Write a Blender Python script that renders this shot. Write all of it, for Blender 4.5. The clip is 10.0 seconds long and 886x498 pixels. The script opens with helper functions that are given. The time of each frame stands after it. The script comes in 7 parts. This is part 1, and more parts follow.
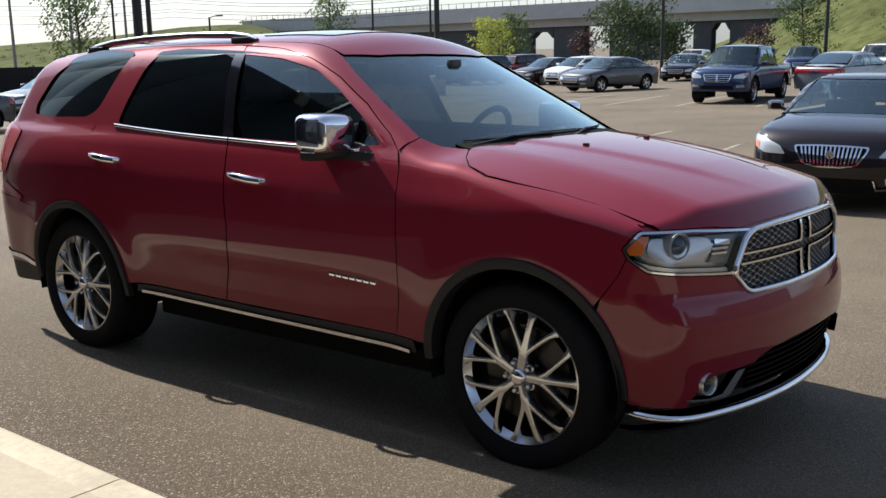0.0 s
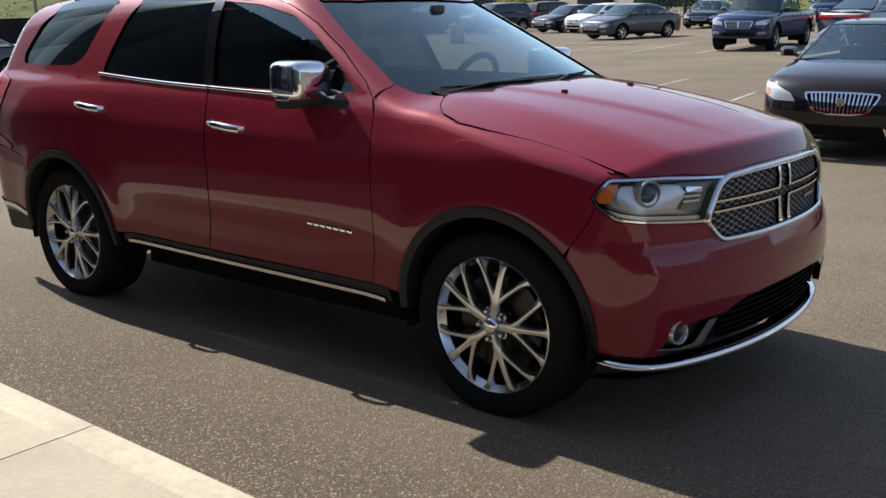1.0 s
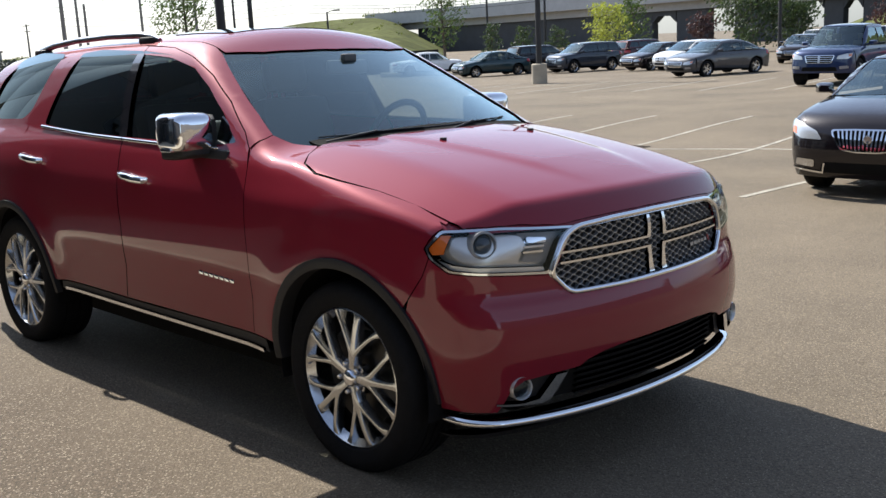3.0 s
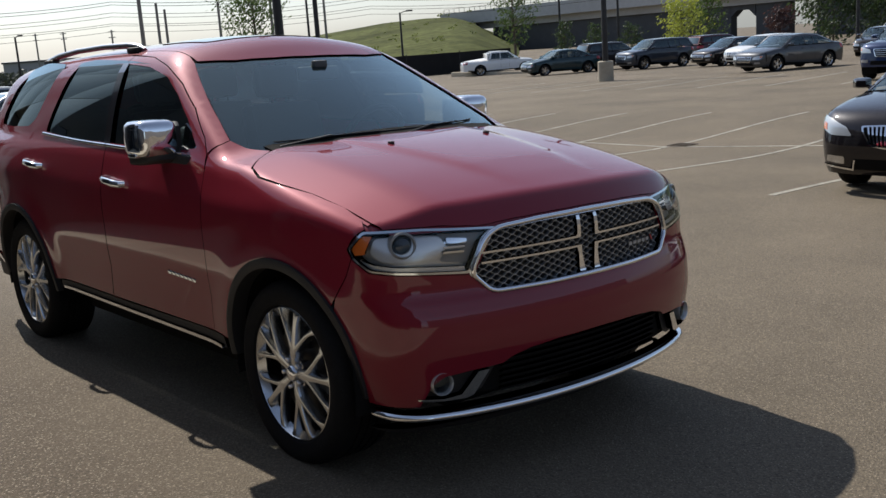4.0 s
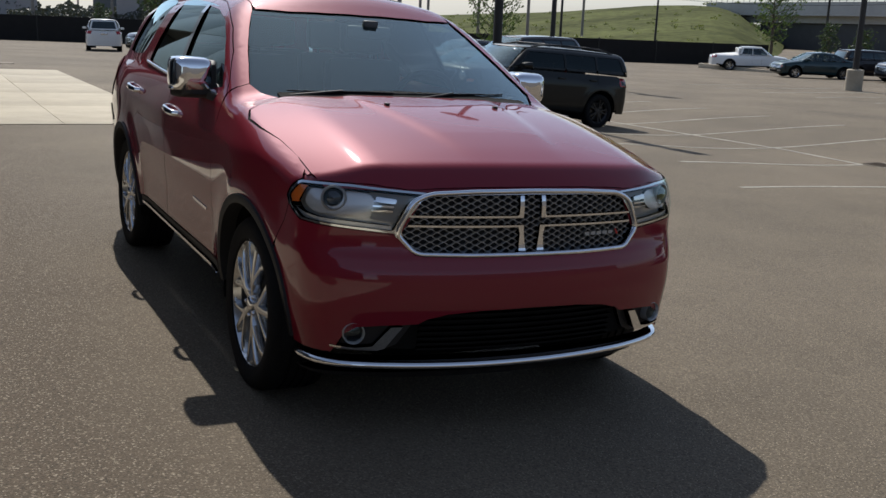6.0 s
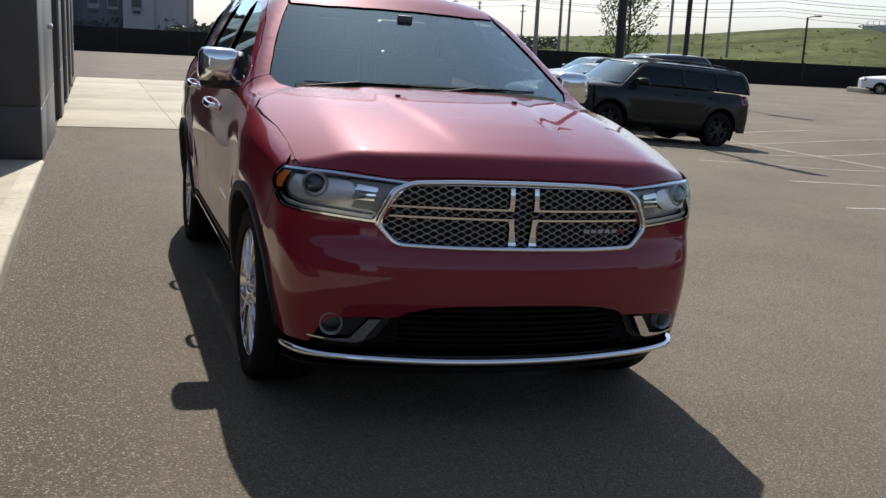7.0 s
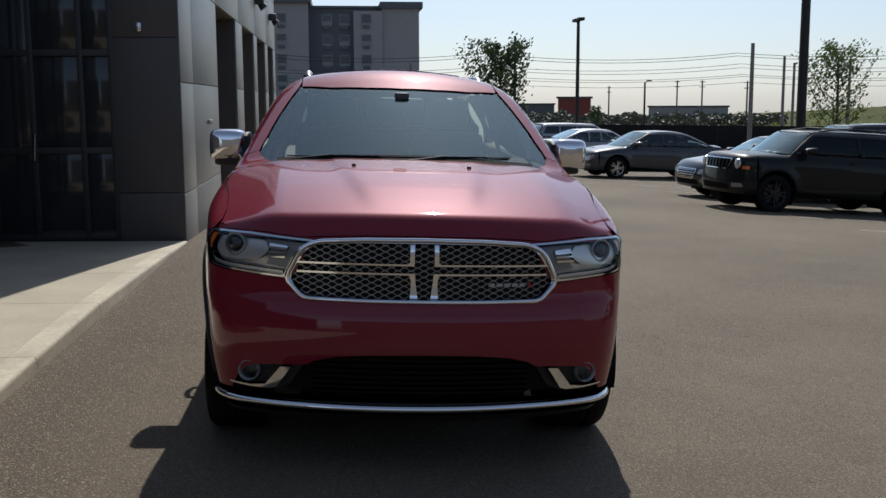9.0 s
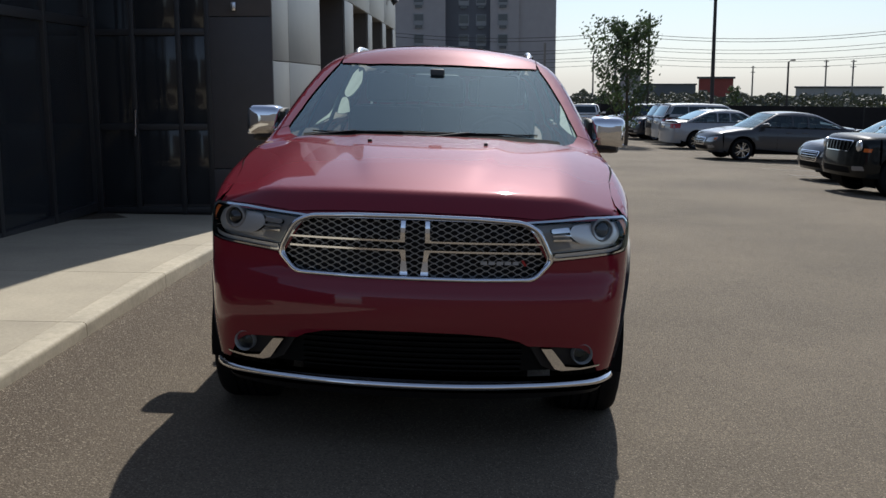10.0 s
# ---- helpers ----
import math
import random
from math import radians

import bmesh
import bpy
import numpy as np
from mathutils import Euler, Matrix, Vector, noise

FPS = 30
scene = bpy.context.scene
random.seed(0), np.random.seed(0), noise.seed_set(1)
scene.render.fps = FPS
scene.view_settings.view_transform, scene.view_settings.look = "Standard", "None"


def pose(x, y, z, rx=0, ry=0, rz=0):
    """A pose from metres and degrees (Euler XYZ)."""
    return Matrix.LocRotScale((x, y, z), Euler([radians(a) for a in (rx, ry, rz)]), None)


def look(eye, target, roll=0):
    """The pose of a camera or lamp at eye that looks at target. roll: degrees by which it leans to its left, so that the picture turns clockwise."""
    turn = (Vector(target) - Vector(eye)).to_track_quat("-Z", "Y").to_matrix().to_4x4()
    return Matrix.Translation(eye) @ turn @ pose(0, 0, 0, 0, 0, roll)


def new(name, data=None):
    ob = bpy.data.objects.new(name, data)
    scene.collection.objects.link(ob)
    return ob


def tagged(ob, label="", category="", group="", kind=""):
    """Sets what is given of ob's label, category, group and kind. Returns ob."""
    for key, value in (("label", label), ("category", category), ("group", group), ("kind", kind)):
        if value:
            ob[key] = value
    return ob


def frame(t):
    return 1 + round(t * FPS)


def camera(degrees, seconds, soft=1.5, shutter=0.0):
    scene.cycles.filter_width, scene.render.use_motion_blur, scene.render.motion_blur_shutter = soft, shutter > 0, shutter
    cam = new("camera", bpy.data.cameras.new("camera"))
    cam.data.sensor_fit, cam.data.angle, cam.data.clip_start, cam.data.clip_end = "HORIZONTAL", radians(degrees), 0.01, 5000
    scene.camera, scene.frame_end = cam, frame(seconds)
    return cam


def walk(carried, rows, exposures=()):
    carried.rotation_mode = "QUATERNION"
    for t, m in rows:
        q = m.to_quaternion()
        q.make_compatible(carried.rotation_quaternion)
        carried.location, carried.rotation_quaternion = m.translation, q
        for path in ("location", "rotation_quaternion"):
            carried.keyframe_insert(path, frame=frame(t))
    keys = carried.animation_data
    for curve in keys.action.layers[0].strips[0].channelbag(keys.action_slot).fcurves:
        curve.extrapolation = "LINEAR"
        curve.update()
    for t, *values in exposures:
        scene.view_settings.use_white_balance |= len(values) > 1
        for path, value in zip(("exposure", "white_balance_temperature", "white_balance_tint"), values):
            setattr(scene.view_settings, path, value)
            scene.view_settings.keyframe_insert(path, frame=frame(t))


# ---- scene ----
from mathutils import geometry

cam = camera(46.4, 10.0)
PATH = [
    (0, (3.758, -4.214, 1.589), (2.535, -2.67, 1.243), -0.3),
    (0.5, (3.833, -4.175, 1.587), (2.58, -2.668, 1.188), -0.0),
    (1, (3.901, -4.066, 1.575), (2.654, -2.566, 1.135), -0.6),
    (1.5, (3.943, -3.853, 1.575), (2.778, -2.282, 1.155), 0.4),
    (2, (4.079, -3.677, 1.569), (2.97, -2.057, 1.188), 0.7),
    (2.5, (4.37, -3.506, 1.582), (3.106, -2.007, 1.191), -0.1),
    (2.7, (4.472, -3.458, 1.585), (3.126, -2.032, 1.194), -1.1),
    (3.8, (4.904, -3.076, 1.596), (3.437, -1.757, 1.268), -2.3),
    (4, (5.058, -3.031, 1.596), (3.548, -1.769, 1.238), -2.8),
    (4.5, (5.278, -2.885, 1.582), (3.728, -1.69, 1.173), -2.6),
    (5, (5.429, -2.669, 1.591), (3.844, -1.513, 1.204), -0.2),
    (5.5, (5.618, -2.45, 1.595), (3.933, -1.438, 1.224), 1.9),
    (5.7, (5.725, -2.336, 1.609), (4.009, -1.384, 1.222), 2.8),
    (6.8, (5.909, -1.701, 1.484), (4.085, -0.982, 1.083), 4.5),
    (7, (5.95, -1.567, 1.496), (4.097, -0.924, 1.108), 4.4),
    (7.5, (6.188, -1.23, 1.492), (4.281, -0.739, 1.142), 2.9),
    (8, (6.278, -0.934, 1.477), (4.366, -0.4625, 1.137), 2.2),
    (8.5, (6.313, -0.642, 1.484), (4.377, -0.241, 1.183), 1.9),
    (9, (6.51, -0.356, 1.495), (4.537, -0.148, 1.243), 1.8),
    (9.5, (6.587, -0.073, 1.485), (4.607, 0.011, 1.213), 1.3),
    (10, (6.501, 0.24, 1.494), (4.524, 0.187, 1.196), 2.0),
]
LEVEL = Matrix(((0.99991, 0.00024, -0.01319), (0.00024, 0.99935, 0.03607), (0.01319, -0.03607, 0.99926))).to_4x4()  # the lot slopes a little
EXPOSURES = [(0, 1.12, 6480, 10.0), (0.5, 1.04, 6480, 10.0), (1.0, 1.12, 6480, 10.0), (1.5, 1.39, 6480, 10.0), (2.0, 1.67, 6480, 10.0), (2.5, 1.64, 6480, 10.0), (3.8, 0.75, 6464, 10.0), (4.0, 0.64, 6462, 10.0), (4.5, 0.91, 6456, 10.0), (5.0, 1.1, 6450, 10.0), (5.5, 0.64, 6420, 10.0), (5.7, 0.5, 6400, 10.0), (6.8, 0.66, 6340, 10.0), (7.0, 0.8, 6330, 10.0), (7.5, 0.58, 6316, 10.0), (8.0, 0.52, 6303, 10.0), (8.5, 0.69, 6290, 10.0), (9.0, 0.29, 6276, 10.0), (10.0, 0.44, 6250, 10.0)]
walk(cam, [(t, LEVEL @ look(eye, target, roll)) for t, eye, target, roll in PATH], EXPOSURES)

# ---- world and sun ----
SUN_AZ, SUN_EL = 170.0, 43.9  # degrees: from +x towards +y, and above the horizon
world = bpy.data.worlds.new("world")
scene.world = world
world.use_nodes = True
wn = world.node_tree.nodes
sky = wn.new("ShaderNodeTexSky")
sky.sky_type, sky.sun_disc = "NISHITA", False
sky.sun_elevation, sky.sun_rotation = radians(SUN_EL), radians(90 - SUN_AZ)
sky.air_density, sky.dust_density, sky.ozone_density = 1.0, 0.9, 3.6
haze = wn.new("ShaderNodeHueSaturation")  # pale summer haze
haze.inputs["Saturation"].default_value = 0.62
world.node_tree.links.new(sky.outputs[0], haze.inputs["Color"])
cool = wn.new("ShaderNodeMix")
cool.data_type, cool.blend_type = "RGBA", "MULTIPLY"
cool.inputs[0].default_value, cool.inputs[7].default_value = 1, (0.92, 1.0, 1.1, 1)
world.node_tree.links.new(haze.outputs[0], cool.inputs[6])
world.node_tree.links.new(cool.outputs[2], wn["Background"].inputs[0])
wn["Background"].inputs[1].default_value = 0.074
sun_data = bpy.data.lights.new("sun", "SUN")
sun_data.energy, sun_data.angle, sun_data.color = 3.6, radians(0.55), (1.0, 0.95, 0.87)
sun = new("sun", sun_data)
sun.matrix_world = look((0, 0, 0), (-math.cos(radians(SUN_AZ)) * math.cos(radians(SUN_EL)), -math.sin(radians(SUN_AZ)) * math.cos(radians(SUN_EL)), -math.sin(radians(SUN_EL))))


# ---- materials ----
def material(name, base, rough=0.5, metal=0.0, coat=0.0, vary=0.0, scale=8.0, bump=0.0, bump_scale=60.0, spec=0.5, noise2=0.0, scale2=0.6, each=0.0):
    """A procedural surface: base colour with variation at two scales, relief, and a shift from piece to piece."""
    m = bpy.data.materials.new(name)
    m.use_nodes = True
    n, l = m.node_tree.nodes, m.node_tree.links
    b = n["Principled BSDF"]
    b.inputs["Roughness"].default_value, b.inputs["Metallic"].default_value = rough, metal
    b.inputs["Coat Weight"].default_value, b.inputs["Coat Roughness"].default_value = coat, 0.035
    if coat >= 1:
        b.inputs["Coat IOR"].default_value = 1.48
    b.inputs["Specular IOR Level"].default_value = spec
    b.inputs["Base Color"].default_value = (*base, 1)
    if not (vary or noise2 or bump or each):
        return m
    co = n.new("ShaderNodeTexCoord")
    last = None

    def shade(factor_socket, lo, hi):
        nonlocal last
        mr = n.new("ShaderNodeMapRange")
        mr.inputs[1].default_value, mr.inputs[2].default_value, mr.inputs[3].default_value, mr.inputs[4].default_value = 0.3, 0.7, lo, hi
        l.new(factor_socket, mr.inputs[0])
        mx = n.new("ShaderNodeMix")
        mx.data_type, mx.blend_type = "RGBA", "MULTIPLY"
        mx.inputs[0].default_value = 1
        if last is None:
            mx.inputs[6].default_value = (*base, 1)
        else:
            l.new(last, mx.inputs[6])
        l.new(mr.outputs[0], mx.inputs[7])
        last = mx.outputs[2]
    for amount, sc in ((vary, scale), (noise2, scale2)):
        if amount:
            t = n.new("ShaderNodeTexNoise")
            t.inputs["Scale"].default_value, t.inputs["Detail"].default_value, t.inputs["Roughness"].default_value = sc, 6, 0.62
            l.new(co.outputs["Object"], t.inputs["Vector"])
            shade(t.outputs[0], 1 - amount, 1 + amount)
    if each:
        oi = n.new("ShaderNodeObjectInfo")
        shade(oi.outputs["Random"], 1 - each, 1 + each)
    if last is not None:
        l.new(last, b.inputs["Base Color"])
    if bump:
        t = n.new("ShaderNodeTexNoise")
        t.inputs["Scale"].default_value, t.inputs["Detail"].default_value = bump_scale, 4
        l.new(co.outputs["Object"], t.inputs["Vector"])
        bp = n.new("ShaderNodeBump")
        bp.inputs["Strength"].default_value, bp.inputs["Distance"].default_value = min(1, bump), 0.01
        l.new(t.outputs[0], bp.inputs["Height"])
        l.new(bp.outputs[0], b.inputs["Normal"])
    return m


def glass(name, tint, gloss=1.0, rough=0.0, power_=3.0, gain=1.1, least=0.12):
    """A thin pane: tinted see-through with a mirror gloss that grows at a slant."""
    m = bpy.data.materials.new(name)
    m.use_nodes = True
    n, l = m.node_tree.nodes, m.node_tree.links
    n.remove(n["Principled BSDF"])
    tr, gl, mx, lw = n.new("ShaderNodeBsdfTransparent"), n.new("ShaderNodeBsdfGlossy"), n.new("ShaderNodeMixShader"), n.new("ShaderNodeLayerWeight")
    tr.inputs[0].default_value = (*tint, 1)
    gl.inputs["Roughness"].default_value = rough
    gl.inputs["Color"].default_value = (0.79 * gloss, 0.97 * gloss, gloss, 1)
    lw.inputs[0].default_value = 0.5
    power, scaled = n.new("ShaderNodeMath"), n.new("ShaderNodeMath")
    power.operation, scaled.operation = "POWER", "MULTIPLY_ADD"
    power.inputs[1].default_value, scaled.inputs[1].default_value, scaled.inputs[2].default_value = power_, gain, least
    l.new(lw.outputs["Facing"], power.inputs[0])
    l.new(power.outputs[0], scaled.inputs[0])
    l.new(scaled.outputs[0], mx.inputs[0])
    l.new(tr.outputs[0], mx.inputs[1])
    l.new(gl.outputs[0], mx.inputs[2])
    l.new(mx.outputs[0], n["Material Output"].inputs[0])
    return m


def asphalt_material():
    m = material("asphalt", (0.135, 0.108, 0.075), 0.88, vary=0.5, scale=85, noise2=0.28, scale2=0.3, bump=1.0, bump_scale=110, spec=0.3)
    n, l = m.node_tree.nodes, m.node_tree.links
    b = n["Principled BSDF"]
    old = b.inputs["Base Color"].links[0].from_socket
    co = n.new("ShaderNodeTexCoord")
    v = n.new("ShaderNodeTexVoronoi")
    v.inputs["Scale"].default_value = 105
    l.new(co.outputs["Object"], v.inputs["Vector"])
    ramp = n.new("ShaderNodeMapRange")
    ramp.inputs[1].default_value, ramp.inputs[2].default_value, ramp.inputs[3].default_value, ramp.inputs[4].default_value = 0.2, 0.42, 1.0, 0.0
    l.new(v.outputs["Distance"], ramp.inputs[0])
    pick = n.new("ShaderNodeMath")
    pick.operation = "GREATER_THAN"
    pick.inputs[1].default_value = 0.7
    l.new(v.outputs["Color"], pick.inputs[0])
    both = n.new("ShaderNodeMath")
    both.operation = "MULTIPLY"
    l.new(ramp.outputs[0], both.inputs[0])
    l.new(pick.outputs[0], both.inputs[1])
    mx = n.new("ShaderNodeMix")
    mx.data_type = "RGBA"
    l.new(both.outputs[0], mx.inputs[0])
    l.new(old, mx.inputs[6])
    mx.inputs[7].default_value = (0.33, 0.272, 0.197, 1)
    # older, coarser, browner asphalt in a strip along the kerb
    wob = n.new("ShaderNodeTexNoise")
    wob.inputs["Scale"].default_value, wob.inputs["Detail"].default_value = 0.9, 5
    l.new(co.outputs["Object"], wob.inputs["Vector"])
    xyz = n.new("ShaderNodeSeparateXYZ")
    l.new(co.outputs["Object"], xyz.inputs[0])
    edge = n.new("ShaderNodeMath")
    edge.operation = "MULTIPLY_ADD"
    edge.inputs[1].default_value = 1.8
    l.new(wob.outputs[0], edge.inputs[0])
    l.new(xyz.outputs["Y"], edge.inputs[2])
    zone = n.new("ShaderNodeMapRange")
    zone.interpolation_type = "SMOOTHSTEP"
    zone.inputs[1].default_value, zone.inputs[2].default_value, zone.inputs[3].default_value, zone.inputs[4].default_value = -1.1, 0.9, 1.0, 0.0
    l.new(edge.outputs[0], zone.inputs[0])
    grit = n.new("ShaderNodeTexVoronoi")
    grit.inputs["Scale"].default_value = 150
    l.new(co.outputs["Object"], grit.inputs["Vector"])
    tone = n.new("ShaderNodeValToRGB")
    tone.color_ramp.elements[0].color, tone.color_ramp.elements[1].color = (0.04, 0.03, 0.0205, 1), (0.12, 0.09, 0.06, 1)
    tone.color_ramp.elements[1].position = 0.76
    stone = tone.color_ramp.elements.new(0.88)
    stone.color = (0.3, 0.25, 0.185, 1)
    l.new(grit.outputs["Color"], tone.inputs[0])
    old_mix = n.new("ShaderNodeMix")
    old_mix.data_type = "RGBA"
    l.new(zone.outputs[0], old_mix.inputs[0])
    l.new(mx.outputs[2], old_mix.inputs[6])
    l.new(tone.outputs[0], old_mix.inputs[7])
    l.new(old_mix.outputs[2], b.inputs["Base Color"])
    return m


ASPHALT = asphalt_material()
CONCRETE = material("concrete", (0.38, 0.33, 0.242), 0.85, vary=0.08, scale=40, noise2=0.12, scale2=1.3, bump=0.3, bump_scale=160, each=0.05)
KERB = material("kerb_concrete", (0.38, 0.33, 0.25), 0.85, vary=0.12, scale=30, noise2=0.15, scale2=2, bump=0.35, bump_scale=120)
LINE = material("line_paint", (0.27, 0.25, 0.2), 0.8, vary=0.45, scale=30, noise2=0.35, scale2=3)
PAINT = material("red_metallic_paint", (0.19, 0.011, 0.024), 0.46, metal=0.12, coat=1.0, vary=0.05, scale=900, spec=0.03)
BLACK_PLASTIC = material("black_plastic", (0.012, 0.012, 0.0135), 0.6, vary=0.1, scale=60, bump=0.15, bump_scale=500)
GLOSS_BLACK = material("gloss_black", (0.006, 0.006, 0.008), 0.08, coat=1.0)
DARK = material("dark_lining", (0.009, 0.009, 0.009), 0.9, vary=0.2, scale=12, spec=0.1)
CHROME = material("chrome", (0.82, 0.83, 0.86), 0.06, metal=1.0)
MESH = material("grille_mesh_grey", (0.36, 0.38, 0.41), 0.32, metal=0.7)
DARK_RIM = material("dark_wheel", (0.03, 0.03, 0.032), 0.35, metal=0.4)
RECESS = material("grille_recess", (0.014, 0.015, 0.017), 0.8, vary=0.1, scale=30)
SATIN = material("satin_chrome", (0.62, 0.62, 0.63), 0.25, metal=1.0)
ALLOY = material("alloy", (0.58, 0.59, 0.6), 0.22, metal=1.0, vary=0.06, scale=20)
RUBBER = material("tyre_rubber", (0.01, 0.01, 0.0105), 0.8, vary=0.2, scale=40, bump=0.2, bump_scale=200, spec=0.15)
DISC = material("brake_disc", (0.06, 0.058, 0.055), 0.4, metal=0.9, vary=0.15, scale=30)
SCREEN = glass("windscreen_glass", (0.72, 0.8, 0.78), 1.0, power_=4.0, gain=1.0, least=0.08)
SIDE_GLASS = glass("side_glass", (0.42, 0.47, 0.465), 0.9, least=0.08)
TINTED = glass("tinted_glass", (0.06, 0.066, 0.07), 1.0, least=0.09)
LENS = glass("lamp_lens", (0.95, 0.95, 0.95), 0.9, power_=4.0, gain=0.8, least=0.04)
AMBER = material("amber_plastic", (0.7, 0.16, 0.02), 0.2, coat=0.5)
RED_LENS = material("red_lens", (0.35, 0.01, 0.012), 0.15, coat=0.6)
REFLECTOR = material("lamp_reflector", (0.68, 0.68, 0.67), 0.26, metal=0.6)
LAMP_DARK = material("lamp_grey", (0.26, 0.25, 0.24), 0.35)
INTERIOR = material("interior_dark", (0.02, 0.02, 0.022), 0.7, vary=0.1, scale=40, bump=0.1, bump_scale=300)
LEATHER = material("seat_leather", (0.03, 0.03, 0.032), 0.5, vary=0.1, scale=30, bump=0.15, bump_scale=150)
BADGE_RED = material("badge_red", (0.4, 0.02, 0.02), 0.3)


# ---- helpers for meshes ----
def thing(name, label, category, matrix=None, group="", kind=""):
    """The empty at a thing's base."""
    ob = tagged(new(name), label, category, group, kind)
    ob.empty_display_size = 0.1
    if matrix is not None:
        ob.matrix_world = matrix
    return ob


def finish(name, me, mat, parent=None, label="", matrix=None):
    if mat is not None:
        me.materials.append(mat)
    ob = new(name, me)
    if parent is not None:
        ob.parent = parent
    if matrix is not None:
        ob.matrix_basis = matrix
    if label:
        tagged(ob, label)
    return ob


def part(name, bm, mat, parent=None, label="", smooth=True, matrix=None, angle=40):
    """Links a bmesh as one mesh object under a thing or a part."""
    me = bpy.data.meshes.new(name)
    bmesh.ops.recalc_face_normals(bm, faces=bm.faces)
    if smooth:
        for e in bm.edges:
            if len(e.link_faces) == 2 and e.calc_face_angle(0) > radians(angle):
                e.smooth = False
        for f in bm.faces:
            f.smooth = True
    bm.to_mesh(me)
    bm.free()
    return finish(name, me, mat, parent, label, matrix)


def box(bm, x0, x1, y0, y1, z0, z1, bevel=0.0, m=None):
    made = bmesh.ops.create_cube(bm, size=1, matrix=Matrix.Translation(((x0 + x1) / 2, (y0 + y1) / 2, (z0 + z1) / 2)) @ Matrix.Diagonal((x1 - x0, y1 - y0, z1 - z0, 1)))
    vs = made["verts"]
    if bevel:
        es = list({e for v in vs for e in v.link_edges})
        out = bmesh.ops.bevel(bm, geom=es, offset=bevel, segments=2, profile=0.6, affect="EDGES")
        vs = list({v for f in out["faces"] for v in f.verts} | {v for v in vs if v.is_valid})
    if m is not None:
        bmesh.ops.transform(bm, matrix=m, verts=[v for v in vs if v.is_valid])
    return vs


def boxed(x0, x1, y0, y1, z0, z1, bevel=0.0):
    bm = bmesh.new()
    box(bm, x0, x1, y0, y1, z0, z1, bevel)
    return bm


def rod(bm, a, b, r0, r1=None, sides=10):
    """A tapered rod from a to b."""
    a, b = Vector(a), Vector(b)
    r1 = r0 if r1 is None else r1
    d = b - a
    m = Matrix.Translation((a + b) / 2) @ d.to_track_quat("Z", "Y").to_matrix().to_4x4()
    bmesh.ops.create_cone(bm, cap_ends=True, segments=sides, radius1=r0, radius2=r1, depth=d.length, matrix=m)
    return bm


def lathe(bm, profile, sides=48, axis="y", centre=(0, 0, 0)):
    """Turns (radius, along) points round an axis."""
    rings = []
    for r, h in profile:
        ring = []
        for i in range(sides):
            t = 2 * math.pi * i / sides
            c, s = r * math.cos(t), r * math.sin(t)
            p = {"y": (c, h, s), "z": (c, s, h), "x": (h, c, s)}[axis]
            ring.append(bm.verts.new(Vector(p) + Vector(centre)))
        rings.append(ring)
    for a, b in zip(rings, rings[1:]):
        for i in range(sides):
            j = (i + 1) % sides
            bm.faces.new((a[i], a[j], b[j], b[i]))
    return bm


def tube(bm, pts, r, sides=8, closed=False):
    """A round tube along points; r may be a list."""
    pts = [Vector(p) for p in pts]
    n = len(pts)
    rr = r if isinstance(r, (list, tuple)) else [r] * n
    rings = []
    for i, p in enumerate(pts):
        a, b = pts[(i - 1) % n if closed else max(i - 1, 0)], pts[(i + 1) % n if closed else min(i + 1, n - 1)]
        q = (b - a).normalized().to_track_quat("Z", "Y")
        rings.append([bm.verts.new(p + q @ Vector((rr[i] * math.cos(2 * math.pi * k / sides), rr[i] * math.sin(2 * math.pi * k / sides), 0))) for k in range(sides)])
    pairs = list(zip(rings, rings[1:])) + ([(rings[-1], rings[0])] if closed else [])
    for a, b in pairs:
        off = min(range(sides), key=lambda o: (a[0].co - b[o].co).length)
        for k in range(sides):
            bm.faces.new((a[k], a[(k + 1) % sides], b[(k + 1 + off) % sides], b[(k + off) % sides]))
    if not closed:
        bm.faces.new(rings[0])
        bm.faces.new(rings[-1][::-1])
    return bm


def prism(bm, outline, y0, y1, bevel=0.0):
    """An outline in x and z, drawn out from y0 to y1."""
    a = [bm.verts.new((x, y0, z)) for x, z in outline]
    f = bm.faces.new(a)
    out = bmesh.ops.extrude_face_region(bm, geom=[f])
    vs = [g for g in out["geom"] if isinstance(g, bmesh.types.BMVert)]
    bmesh.ops.translate(bm, vec=(0, y1 - y0, 0), verts=vs)
    if bevel:
        es = list({e for v in a + vs for e in v.link_edges})
        bmesh.ops.bevel(bm, geom=es, offset=bevel, segments=2, profile=0.6, affect="EDGES")
    return bm


def resample(poly, step):
    out = []
    for (a, b), (c, d) in zip(poly, poly[1:] + poly[:1]):
        k = max(1, int(math.ceil(math.hypot(c - a, d - b) / step)))
        out += [(a + (c - a) * i / k, b + (d - b) * i / k) for i in range(k)]
    return out


def rounded(poly, r):
    """Rounds the corners of an outline."""
    out = []
    n = len(poly)
    for i in range(n):
        p, a, b = (Vector(poly[j]) for j in (i, (i - 1) % n, (i + 1) % n))
        da, db = (a - p), (b - p)
        k = min(r, da.length * 0.45, db.length * 0.45)
        s, e = p + da.normalized() * k, p + db.normalized() * k
        for t in (0, 0.25, 0.5, 0.75, 1):
            q = s * (1 - t) ** 2 + p * 2 * t * (1 - t) + e * t * t
            out.append((q.x, q.y))
    return out


